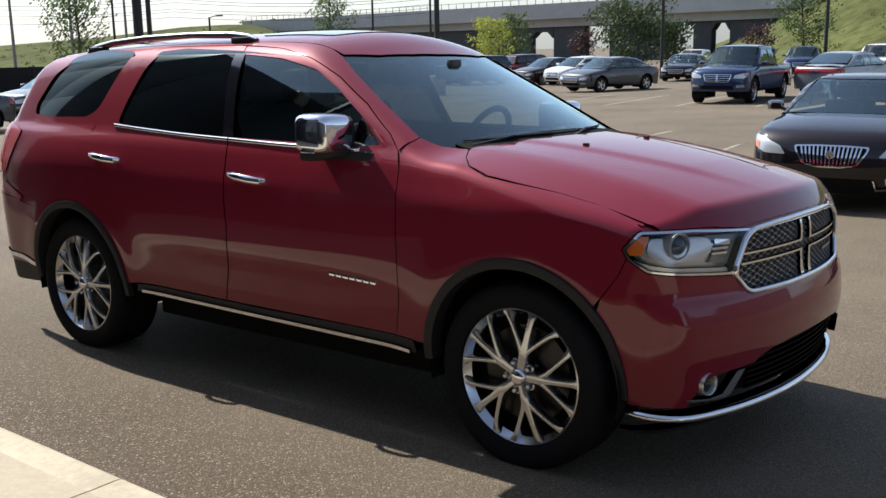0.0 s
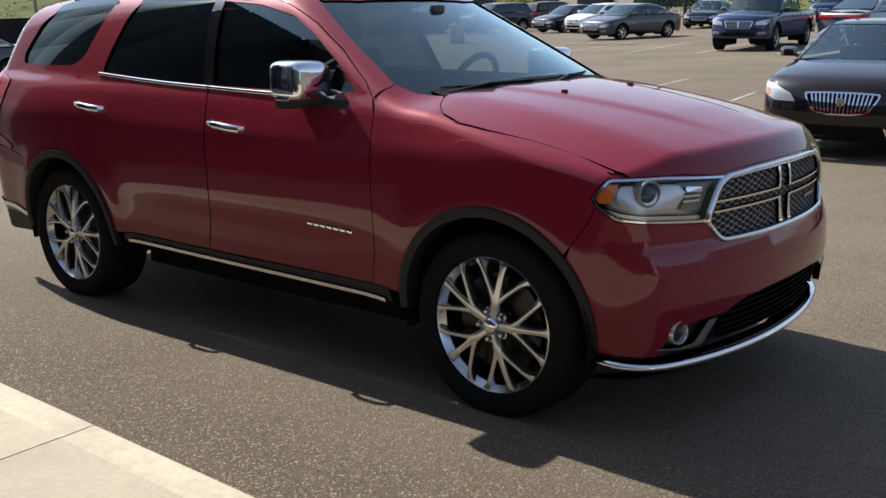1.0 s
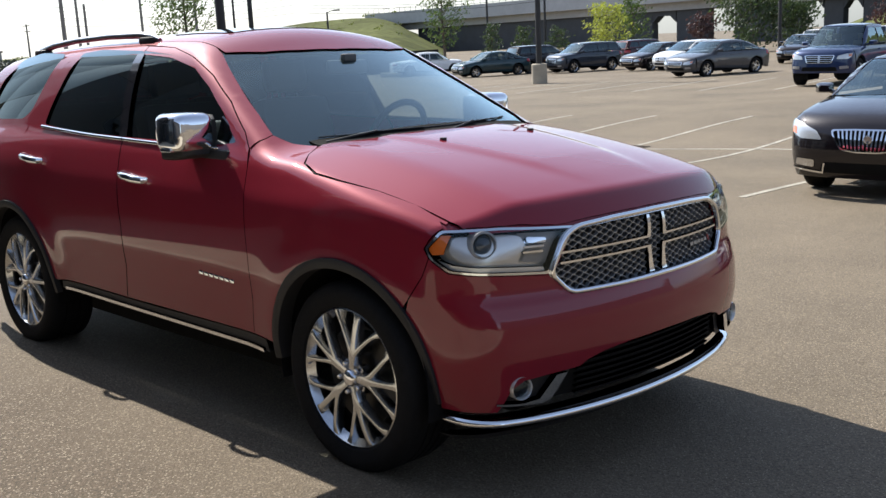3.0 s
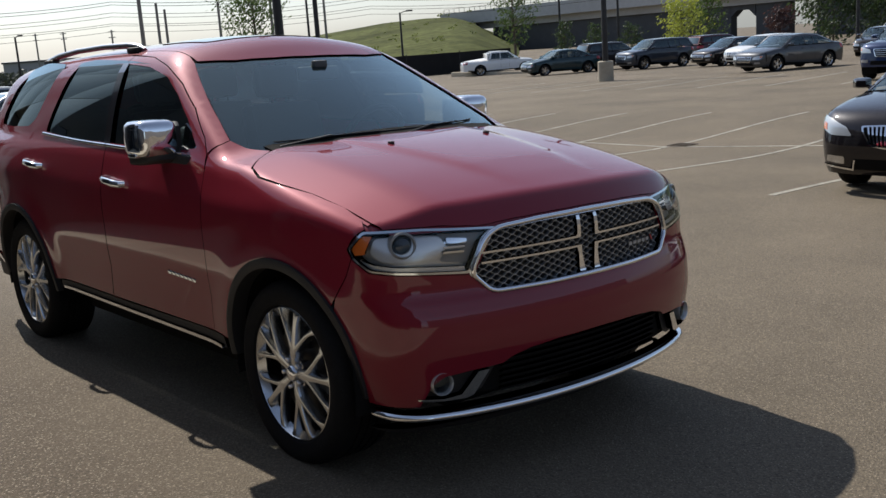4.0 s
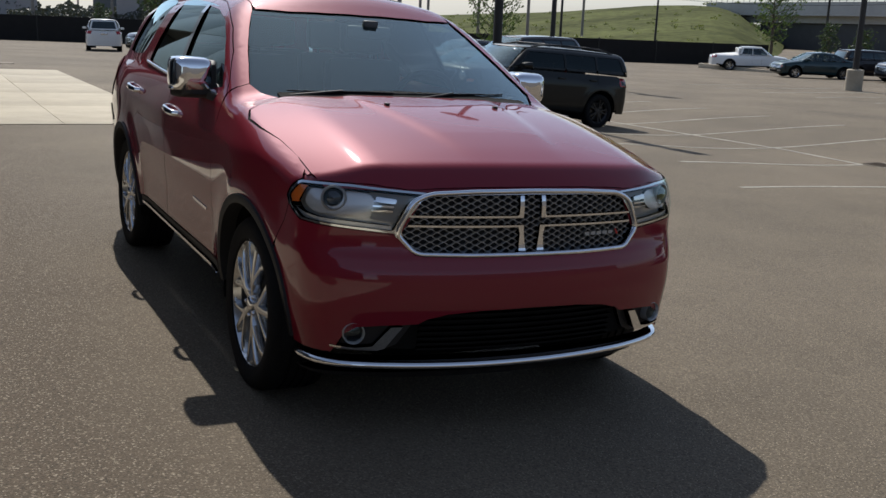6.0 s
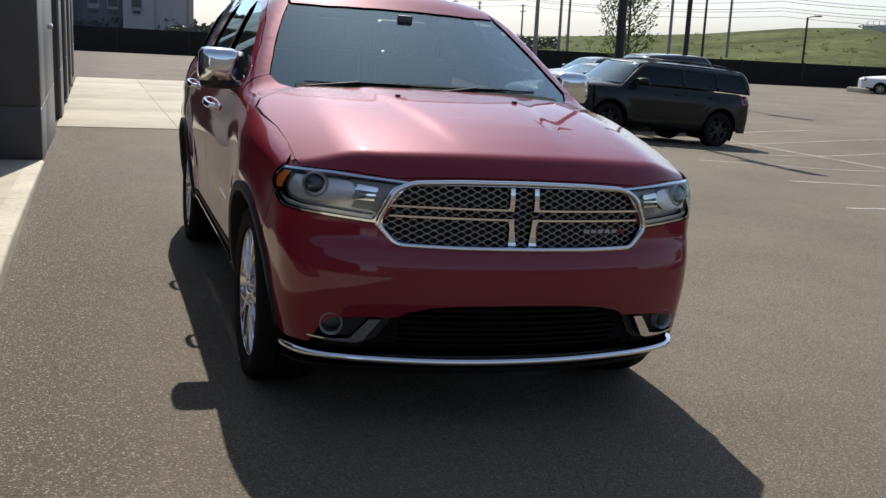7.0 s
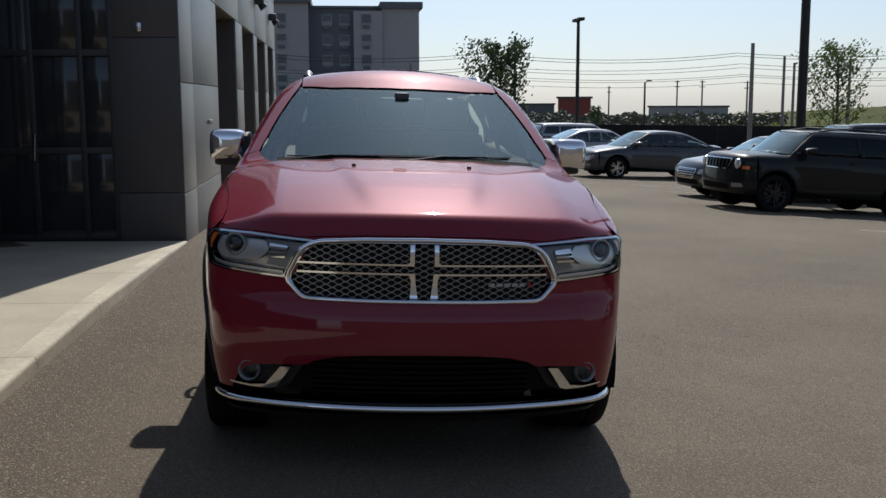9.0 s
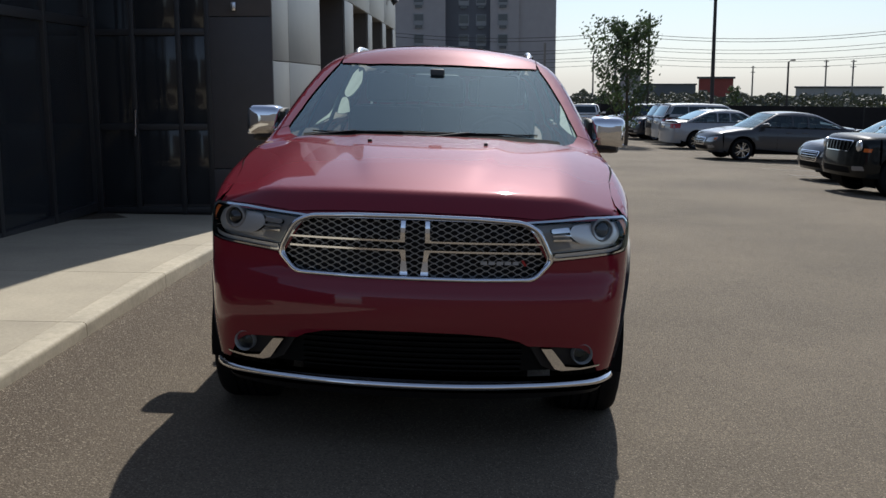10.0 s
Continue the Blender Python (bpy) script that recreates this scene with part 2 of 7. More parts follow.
def spline(poly, k=4):
    """A smooth open line through points."""
    out = []
    for i in range(len(poly) - 1):
        p0, p1, p2, p3 = (np.array(poly[min(max(j, 0), len(poly) - 1)], float) for j in (i - 1, i, i + 1, i + 2))
        for s in range(k):
            t = s / k
            out.append(tuple(0.5 * (2 * p1 + (p2 - p0) * t + (2 * p0 - 5 * p1 + 4 * p2 - p3) * t * t + (3 * p1 - p0 - 3 * p2 + p3) * t ** 3)))
    return out + [tuple(poly[-1])]


def inside(px, py, loops):
    res = np.zeros(len(px), bool)
    for loop in loops:
        q = np.array(loop)
        x0, y0 = q[:, 0], q[:, 1]
        x1, y1 = np.roll(x0, -1), np.roll(y0, -1)
        for a, b, c, d in zip(x0, y0, x1, y1):
            if b != d:
                hit = ((b > py) != (d > py)) & (px < (c - a) * (py - b) / (d - b) + a)
                res ^= hit
    return res


def fill(loops, step):
    """Triangles that fill outlines (even-odd) evenly: flat points, triangles, and the rims as lists of indices."""
    loops = [resample(list(lp), step) for lp in loops]
    pts, edges, base = [], [], 0
    for lp in loops:
        pts += lp
        edges += [(base + i, base + (i + 1) % len(lp)) for i in range(len(lp))]
        base += len(lp)
    rim = np.array(pts)
    lo, hi = rim.min(0), rim.max(0)
    gx, gy = [], []
    y, odd = lo[1] + step * 0.45, 0
    while y < hi[1]:
        row = np.arange(lo[0] + step * (0.5 if odd else 0.0), hi[0], step)
        gx += list(row)
        gy += [y] * len(row)
        y += step * 0.87
        odd ^= 1
    gx, gy = np.array(gx), np.array(gy)
    if len(gx):
        keep = inside(gx, gy, loops)
        gx, gy = gx[keep], gy[keep]
    if len(gx):
        near = np.full(len(gx), 9e9)
        for s in range(0, len(rim), 64):
            near = np.minimum(near, np.hypot(gx[:, None] - rim[None, s:s + 64, 0], gy[:, None] - rim[None, s:s + 64, 1]).min(1))
        gx, gy = gx[near > step * 0.55], gy[near > step * 0.55]
    allp = [Vector(p) for p in pts] + [Vector(p) for p in zip(gx, gy)]
    v, _, tris, vo, _, _ = geometry.delaunay_2d_cdt(allp, edges, [], 0, 1e-7)
    v = np.array([tuple(p) for p in v])
    tris = np.array([t for t in tris if len(t) == 3])
    c = v[tris].mean(1)
    tris = tris[inside(c[:, 0], c[:, 1], loops)]
    where = {}
    for i, src in enumerate(vo):
        for s in src:
            where[s] = i
    rims, base = [], 0
    for lp in loops:
        rims.append([where[base + i] for i in range(len(lp))])
        base += len(lp)
    return v, tris, rims


def solve(F, o, d, far):
    """Where rays from o along d leave the shell F."""
    lo, hi = np.zeros(len(o)), np.full(len(o), far)
    for _ in range(34):
        mid = (lo + hi) / 2
        p = o + mid[:, None] * d
        inn = F(p[:, 0], p[:, 1], p[:, 2]) < 0
        lo, hi = np.where(inn, mid, lo), np.where(inn, hi, mid)
    return o + lo[:, None] * d


def slope(F, p, e=0.004):
    g = np.stack([F(*(p + e * a).T) - F(*(p - e * a).T) for a in np.eye(3)], 1)
    return g / np.linalg.norm(g, axis=1, keepdims=True)


def roll_place(F, axis=(0.45, 0.8)):
    """Maps (x, turn) on to a side of the shell (to -y), the turn being about a lengthwise axis."""
    def at(u, v):
        t = v / 0.6
        o = np.stack([u, np.full(len(u), -axis[0]), np.full(len(u), axis[1])], 1)
        return solve(F, o, np.stack([0 * u, -np.cos(t), np.sin(t)], 1), 1.6)
    return at


def roll_uv(x, y, z, axis=(0.45, 0.8)):
    return (x, 0.6 * math.atan2(z - axis[1], abs(y) - axis[0]))


def fan_place(F, cx=1.45):
    """Maps (turn, z) on to the nose of the shell, the turn being about an upright axis."""
    def at(u, v):
        t = u / 0.85
        o = np.stack([np.full(len(u), cx), 0 * u, v], 1)
        return solve(F, o, np.stack([np.cos(t), np.sin(t), 0 * u], 1), 1.6)
    return at


def fan_uv(x, y, z, cx=1.45):
    return (0.85 * math.atan2(y, x - cx), z)


def down_place(F, top=2.2, z0=0.85):
    def at(u, v):
        o = np.stack([u, v, np.full(len(u), z0)], 1)
        return solve(F, o, np.tile([0.0, 0.0, 1.0], (len(u), 1)), top)
    return at


def back_place(F, cx=-1.0):
    def at(u, v):
        o = np.stack([np.full(len(u), cx), u, v], 1)
        return solve(F, o, np.tile([-1.0, 0.0, 0.0], (len(u), 1)), 3.0)
    return at


def skin(F, place, loops, step, flange=0.012, lift=0.0):
    """Points, normals and faces of one panel laid on the shell, with its rim turned in."""
    v, tris, rims = fill(loops, step)
    p = place(v[:, 0], v[:, 1])
    g = slope(F, p)
    p = p + g * lift
    a, b, c = p[tris[:, 0]], p[tris[:, 1]], p[tris[:, 2]]
    flip = (np.cross(b - a, c - a) * g[tris[:, 0]]).sum(1) < 0
    tris = tris.copy()
    tris[flip] = tris[flip][:, ::-1]
    verts, norms, faces = list(p), list(g), [tuple(int(i) for i in t) for t in tris]
    if flange:
        for rim in rims:
            n, base = len(rim), len(verts)
            q, gg = p[rim], g[rim]
            tang = np.roll(q, -1, 0) - np.roll(q, 1, 0)
            out = np.cross(tang, gg)
            out /= np.linalg.norm(out, axis=1, keepdims=True) + 1e-9
            verts += list(q) + list(q - gg * flange)
            norms += list(out) * 2
            for i in range(n):
                j = (i + 1) % n
                faces.append((base + i, base + j, base + n + j, base + n + i))
    return np.array(verts), np.array(norms), faces


def panel(name, F, place, loops, step, mat, parent, mirror=False, label="", flange=0.012, lift=0.0, uv=None):
    """Makes a panel, and its mirror image on the other side where asked."""
    verts, norms, faces = skin(F, place, loops, step, flange, lift)
    made = []
    for side in ((1, -1) if mirror else (1,)):
        vv, nn, ff = verts.copy(), norms.copy(), faces
        if side < 0:
            vv[:, 1] *= -1
            nn[:, 1] *= -1
            ff = [f[::-1] for f in faces]
        me = bpy.data.meshes.new(name)
        me.from_pydata(vv.tolist(), [], ff)
        me.polygons.foreach_set("use_smooth", [True] * len(me.polygons))
        me.normals_split_custom_set_from_vertices(nn.tolist())
        made.append(finish(name, me, mat, parent, label))
    return made


def arc(cx, cz, r, a0, a1, n=20):
    return [(cx + r * math.cos(radians(a0 + (a1 - a0) * i / n)), cz + r * math.sin(radians(a0 + (a1 - a0) * i / n))) for i in range(n + 1)]


def both(bm_make, name, mat, parent, label="", **kw):
    """A part on the right side, and its mirror image on the left."""
    made = []
    for side in (1, -1):
        bm = bm_make()
        if side < 0:
            bmesh.ops.scale(bm, vec=(1, -1, 1), verts=bm.verts)
        made.append(part(name, bm, mat, parent, label, **kw))
    return made


def curve(*pts):
    """A smooth curve through (a, b) points, with flat ends."""
    xs, ys = np.array([p[0] for p in pts], float), np.array([p[1] for p in pts], float)
    d = np.diff(ys) / np.diff(xs)
    m = np.concatenate([[d[0]], np.where(d[:-1] * d[1:] > 0, 2 * d[:-1] * d[1:] / (d[:-1] + d[1:] + 1e-12), 0), [d[-1]]])

    def at(x):
        x = np.clip(x, xs[0], xs[-1])
        i = np.clip(np.searchsorted(xs, x) - 1, 0, len(xs) - 2)
        h = xs[i + 1] - xs[i]
        t = (x - xs[i]) / h
        return ((1 + 2 * t) * (1 - t) ** 2 * ys[i] + t * (1 - t) ** 2 * h * m[i] + t * t * (3 - 2 * t) * ys[i + 1] + t * t * (t - 1) * h * m[i + 1])
    return at


def smax(a, b, k):
    h = np.clip(0.5 + 0.5 * (a - b) / k, 0, 1)
    return b * (1 - h) + a * h + k * h * (1 - h)


def sig(v):
    return 1 / (1 + np.exp(-np.clip(v, -40, 40)))


# ---- the shell of the red car: x ahead, y to its left, z up, origin on the ground between the wheels
WHEEL_F, WHEEL_R, HUB_Z, ARCH_R = 1.521, -1.521, 0.387, 0.462
side_width = curve((0.2, 0.88), (0.36, 0.904), (0.5, 0.922), (0.62, 0.933), (0.75, 0.945), (0.9, 0.95), (1.02, 0.942), (1.12, 0.92), (1.2, 0.895), (1.3, 0.86), (1.4, 0.8))
green_width = curve((1.05, 0.9), (1.2, 0.88), (1.3, 0.845), (1.45, 0.785), (1.6, 0.712), (1.7, 0.65), (1.8, 0.57))
hood_line = curve((0.6, 1.31), (1.0, 1.282), (1.25, 1.264), (1.45, 1.244), (1.8, 1.192), (2.05, 1.14), (2.2, 1.1), (2.3, 1.07), (2.45, 1.02))
roof_line = curve((-2.6, 1.62), (-2.2, 1.7), (-1.6, 1.745), (-0.9, 1.768), (-0.3, 1.77), (0.15, 1.75), (0.5, 1.705), (0.9, 1.6))
nose_line = curve((0.15, 2.16), (0.22, 2.24), (0.28, 2.315), (0.34, 2.345), (0.45, 2.36), (0.56, 2.374), (0.65, 2.368), (0.715, 2.35), (0.77, 2.33), (0.85, 2.325), (0.97, 2.325), (1.1, 2.29))


def shell_low(x, y, z):
    """Below nought inside the lower body: sides, hood, nose and tail."""
    y = np.abs(y)
    w = side_width(z) - 0.06 * np.clip((x - 1.25) / 0.85, 0, 2) ** 2 - 0.07 * np.clip((-x - 1.7) / 0.8, 0, 2) ** 2
    for cx in (WHEEL_F, WHEEL_R):
        r = np.hypot(x - cx, z - HUB_Z)
        w = w + 0.016 * np.exp(-((r - 0.47) / 0.12) ** 2) * sig((z - 0.35) / 0.05)
    w = w + 0.016 * np.exp(-((x - 1.45) / 0.45) ** 2 - ((z - 1.03) / 0.1) ** 2) + 0.014 * np.exp(-((x + 1.6) / 0.5) ** 2 - ((z - 1.1) / 0.12) ** 2)
    w = w - 0.006 * np.exp(-((z - 0.58) / 0.12) ** 2) * sig((0.75 - np.abs(x)) / 0.1)
    fall = 0.62 * (y / 0.8) ** 2.2 + 0.38 * smax(y - 0.64, 0 * y, 0.06) / 0.16  # the hood folds down towards its sides
    drop = (0.055 + 0.055 * np.clip((x - 1.19) / 0.9, 0, 1.3)) * fall
    dome = 0.009 * sig((0.2 + 0.17 * (2.3 - x) - y) / 0.018) * np.clip((2.2 - x) / 0.3, 0, 1)
    brow = 1.08 + 1.0 * (2.252 - 0.21 * y ** 2 - 0.13 * y ** 6 - 0.25 * np.clip(y - 0.5, 0, 1) ** 2 - x)  # and sharply at its front edge
    top = z + smax(drop - dome - hood_line(x), 0.35 * drop - brow, 0.014)
    front = x - (nose_line(z) - 0.21 * y ** 2 - 0.13 * y ** 6)
    rear = (-2.6 + 0.09 * (z - 0.6) ** 2 + 0.1 * y ** 2) - x
    v = smax(y - w, top * 0.98, 0.045)
    v = smax(v, front, 0.09)
    return smax(v, rear, 0.2)


def shell_top(x, y, z):
    """Below nought inside the greenhouse: side glass, windscreen, roof and tail glass."""
    y = np.abs(y)
    side = (y - green_width(z) + 0.05 * np.clip((-x - 1.3) / 1.0, 0, 2) ** 2) * 0.9
    roof = z - (roof_line(x) + 0.018 - 0.066 * (y / 0.6) ** 2)
    screen = (x - (1.237 - 2.06 * (z - 1.25) - 0.42 * y ** 2)) / 2.29
    tail = (-2.5 + 0.42 * (z - 1.25) + 0.12 * y ** 2 - x) / 1.1
    return np.maximum(smax(smax(smax(side, roof, 0.1), screen, 0.05), tail, 0.12), 1.08 - z)


def shell_screen(x, y, z):
    """The windscreen's own surface, not rounded at its edges."""
    return (x - (1.237 - 2.06 * (z - 1.25) - 0.42 * y ** 2)) / 2.29


def shell_pane(x, y, z):
    """The side glass's own surface, not rounded at its edges."""
    return (np.abs(y) - green_width(z) + 0.05 * np.clip((-x - 1.3) / 1.0, 0, 2) ** 2) * 0.9


def shell(x, y, z):
    return -smax(-shell_low(x, y, z), -shell_top(x, y, z), 0.03)


# ---- wheels, shared by all cars ----
def trident_rim(bm, R=0.262):
    """Five spokes that fork in three, a rim and a hub; the face towards -y."""
    lathe(bm, [(R, 0.19), (R * 0.93, 0.17), (R * 0.9, 0.03), (R * 0.955, 0.012), (R * 0.985, -0.002), (R * 1.005, 0.0), (R * 1.02, 0.014), (R * 1.02, 0.19)], 64)
    lathe(bm, [(0.001, -0.002), (0.033, -0.002), (0.038, 0.006), (0.042, 0.03), (0.042, 0.06)], 40)

    def spoke(spine, depth=0.04):
        """A crowned bar along a spine of (radius, turn, half width, height)."""
        mids = [Vector((q[0] * math.cos(q[1]), 0, q[0] * math.sin(q[1]))) for q in spine]
        last = None
        for i, (q, c) in enumerate(zip(spine, mids)):
            d = mids[min(i + 1, len(mids) - 1)] - mids[max(i - 1, 0)]
            n = Vector((-d.z, 0, d.x)).normalized()
            ring = [bm.verts.new((c.x + n.x * k * q[2], q[3] + o, c.z + n.z * k * q[2])) for k, o in ((-1.1, depth), (-1, 0.01), (-0.8, 0.002), (-0.35, 0.0), (0.35, 0.0), (0.8, 0.002), (1, 0.01), (1.1, depth))]
            if last:
                for k in range(7):
                    bm.faces.new((last[k], last[k + 1], ring[k + 1], ring[k]))
            last = ring

    def smooth_spine(rows):
        return [tuple(q) for q in spline(rows, 3)]
    for k in range(5):
        t = 2 * math.pi * k / 5 + radians(4)
        spoke(smooth_spine([(0.03, t, 0.02, 0.004), (0.06, t, 0.019, -0.001), (0.09, t, 0.022, -0.005), (0.118, t, 0.021, -0.006), (0.15, t, 0.0155, -0.006), (0.2, t, 0.0145, -0.006), (R * 0.86, t, 0.0155, -0.004), (R * 0.94, t, 0.02, -0.002), (R * 0.985, t, 0.03, 0.001)]))
        for s in (-1, 1):
            spoke(smooth_spine([(0.095, t + s * 0.05, 0.013, -0.0035), (0.118, t + s * 0.13, 0.0135, -0.005), (0.145, t + s * 0.225, 0.0115, -0.005), (0.185, t + s * 0.325, 0.0105, -0.005), (R * 0.84, t + s * 0.405, 0.0115, -0.004), (R * 0.93, t + s * 0.445, 0.015, -0.001), (R * 0.985, t + s * 0.47, 0.022, 0.001)]))
    return bm


def many_spoke_rim(bm, R, n, twin=0.1):
    lathe(bm, [(R, 0.17), (R * 0.9, 0.15), (R * 0.89, 0.03), (R * 0.96, 0.008), (R, 0.0), (R * 1.02, 0.012), (R * 1.02, 0.17)], 32)
    lathe(bm, [(0.001, 0.0), (0.05, 0.002), (0.07, 0.02), (0.07, 0.05)], 20)
    for k in range(n):
        for s in (-1, 1):
            t = 2 * math.pi * k / n + s * twin
            a, b = Vector((0.04 * math.cos(t), 0.006, 0.04 * math.sin(t))), Vector((R * 0.95 * math.cos(t + s * twin), 0.002, R * 0.95 * math.sin(t + s * twin)))
            d = (b - a).normalized()
            w = Vector((-d.z, 0, d.x)) * 0.013
            dp = Vector((0, 0.03, 0))
            v = [bm.verts.new(p) for p in (a - w + dp, a - w, a + w, a + w + dp, b - w + dp, b - w, b + w, b + w + dp)]
            for i in range(3):
                bm.faces.new((v[i], v[i + 1], v[i + 5], v[i + 4]))
    return bm


def tyre_mesh(R, r, w, sink=0.0):
    """A tyre with shoulder and tread grooves, its face towards -y, pressed flat where it stands."""
    bm = bmesh.new()
    prof = [(r * 0.99, 0.02), (r * 1.03, -0.008), ((R + r) / 2, -0.02), (R * 0.94, -0.012), (R * 0.975, 0.004), (R * 0.995, 0.025)]
    for k in range(4):
        y = 0.045 + k * (w - 0.09) / 4
        prof += [(R, y), (R, y + (w - 0.09) / 4 - 0.014), (R - 0.009, y + (w - 0.09) / 4 - 0.012), (R - 0.009, y + (w - 0.09) / 4 - 0.002)]
    prof += [(R, w - 0.04), (R * 0.98, w - 0.005), ((R + r) / 2, w + 0.012), (r, w - 0.02)]
    lathe(bm, prof, 64)
    for v in bm.verts:
        v.co.z = max(v.co.z, sink - R)
    return bm


def add_wheels(car, front, rear, y_face, R, r, w, fancy=False, spokes=5, rim_mat=None):
    """Four wheels under a car; the meshes are shared."""
    sink = 0.018 if fancy else 0.006
    tyre = part("tyre", tyre_mesh(R, r, w, sink), RUBBER)
    bm = bmesh.new()
    trident_rim(bm, r) if fancy else many_spoke_rim(bm, r, spokes)
    rim = part("rim", bm, rim_mat or ALLOY, angle=30)
    bm = bmesh.new()
    lathe(bm, [(0.08, 0.07), (r * 0.72, 0.07), (r * 0.72, 0.09), (0.02, 0.09)], 32)
    disc = part("brake_disc", bm, DISC)
    bm = bmesh.new()
    lathe(bm, [(0.001, 0.1), (r * 0.97, 0.1), (r * 0.97, 0.12)], 32)
    backing = part("dust_shield", bm, DARK)
    cap = nut = None
    if fancy:
        bm = bmesh.new()
        lathe(bm, [(0.001, -0.012), (0.022, -0.011), (0.031, -0.006), (0.034, 0.0)], 28)
        cap = part("centre_cap", bm, CHROME)
        bm = bmesh.new()
        lathe(bm, [(0.001, -0.012), (0.0075, -0.011), (0.0105, -0.006), (0.0105, 0.012), (0.0175, 0.014), (0.0185, 0.05)], 14)
        nut = part("lug_nut", bm, SATIN)
        bm = bmesh.new()
        box(bm, -0.06, 0.06, 0.05, 0.1, 0.1, 0.185, 0.012)
        caliper = part("brake_caliper", bm, DISC)
    for x in (front, rear):
        for side in (-1, 1):
            hub = new("wheel")
            hub.empty_display_size = 0.1
            hub.parent = car
            hub.matrix_basis = pose(x, side * y_face, R - sink, 0, 0, 0 if side < 0 else 180)
            pieces = [(tyre, None), (rim, None), (disc, None), (backing, None)]
            if fancy:
                pieces += [(cap, None), (caliper, None)]
                pieces += [(nut, Matrix.Translation((0.06 * math.cos(2 * math.pi * k / 5 + 0.7), 0.004, 0.06 * math.sin(2 * math.pi * k / 5 + 0.7)))) for k in range(5)]
            for ob, m in pieces:
                c = new(ob.name.split(".")[0], ob.data)
                c.parent = hub
                if m is not None:
                    c.matrix_basis = m
    for ob in [tyre, rim, disc, backing] + ([cap, nut, caliper] if fancy else []):
        bpy.data.objects.remove(ob)


# ---- the red car ----
suv = thing("parked_suv", "metallic dark red estate car with chrome trim beside the kerb", "car", LEVEL @ pose(0, 0.012, 0) @ Matrix.Diagonal((1, 1.012, 1, 1)))
SIDE, NOSE, TOPS, BACK = roll_place(shell), fan_place(shell_low), down_place(shell_low), back_place(shell)


def side_pt(x, z):
    p = solve(shell, np.array([[x, 0.0, z]]), np.array([[0.0, -1.0, 0.0]]), 1.4)[0]
    return roll_uv(x, p[1], z)


def roof_z(x, y):
    return solve(shell, np.array([[x, y, 0.9]]), np.array([[0.0, 0.0, 1.0]]), 1.5)[0][2]


def sides(pts):
    return [side_pt(*p) if len(p) == 2 else roll_uv(*p) for p in pts]


door_f = sides([(0.885, 0.445), (0.912, 0.6), (0.915, 0.8), (0.912, 1.0), (0.9, 1.17), (0.862, 1.24), (0.79, 1.305), (0.6, 1.43), (0.39, 1.545), (0.16, 1.635), (-0.08, 1.684), (-0.362, 1.7), (-0.225, 1.25), (-0.21, 1.18), (-0.18, 0.83), (-0.2, 0.62), (-0.24, 0.445)])
win_f = rounded(sides([(-0.335, 1.66), (-0.03, 1.637), (0.24, 1.582), (0.42, 1.495), (0.6, 1.385), (0.76, 1.262), (0.6, 1.246), (-0.228, 1.257)]), 0.02)
door_r = sides([(-0.248, 0.445), (-0.208, 0.62), (-0.188, 0.83), (-0.218, 1.18), (-0.233, 1.25), (-0.37, 1.7), (-0.42, 1.706), (-1.02, 1.706), (-1.11, 1.685), (-1.17, 1.63), (-1.31, 1.44), (-1.38, 1.3), (-1.42, 1.21), (-1.4, 1.13), (-1.33, 1.03), (-1.2, 0.81), (-1.08, 0.6), (-0.965, 0.445)])
win_r = rounded(sides([(-0.352, 1.66), (-0.82, 1.672), (-1.04, 1.662), (-1.1, 1.57), (-1.16, 1.4), (-1.185, 1.297), (-0.72, 1.268), (-0.24, 1.257)]), 0.03)
win_q = rounded(sides([(-1.27, 1.662), (-1.61, 1.662), (-1.86, 1.635), (-2.0, 1.55), (-2.1, 1.38), (-2.08, 1.325), (-1.82, 1.315), (-1.5, 1.322), (-1.4, 1.37)]), 0.04)
edge = [(x, 0.575, roof_z(x, 0.575)) for x in (0.2, 0.0, -0.3, -0.8, -1.3, -1.8, -2.1)]
body_side = sides([(-0.955, 0.445), (-1.07, 0.605), (-1.19, 0.815), (-1.32, 1.035), (-1.39, 1.13), (-1.41, 1.212), (-1.37, 1.303), (-1.3, 1.443), (-1.16, 1.635), (-1.107, 1.688), (-1.02, 1.709), (-0.42, 1.709), (-0.08, 1.687), (0.162, 1.638), (0.392, 1.548), (0.602, 1.433), (0.792, 1.308), (0.866, 1.243), (0.9, 0.80, 1.272), (0.9, 0.765, 1.287), (0.75, 0.73, 1.372), (0.5, 0.665, 1.51), (0.28, 0.59, 1.64)] + edge + [(-2.25, 0.575, 1.6), (-2.4, 1.35), (-2.47, 1.1), (-2.49, 0.84), (-2.2, 0.826), (-1.975, 0.795), (-1.9, 0.66)] + [p for p in arc(WHEEL_R, HUB_Z, ARCH_R, 144, 6, 24)])
rear_corner = sides([(-1.978, 0.791), (-2.2, 0.822), (-2.47, 0.836), (-2.47, 0.45), (-1.99, 0.42)] + arc(WHEEL_R, HUB_Z, ARCH_R + 0.004, 174, 121, 10)[:-4])
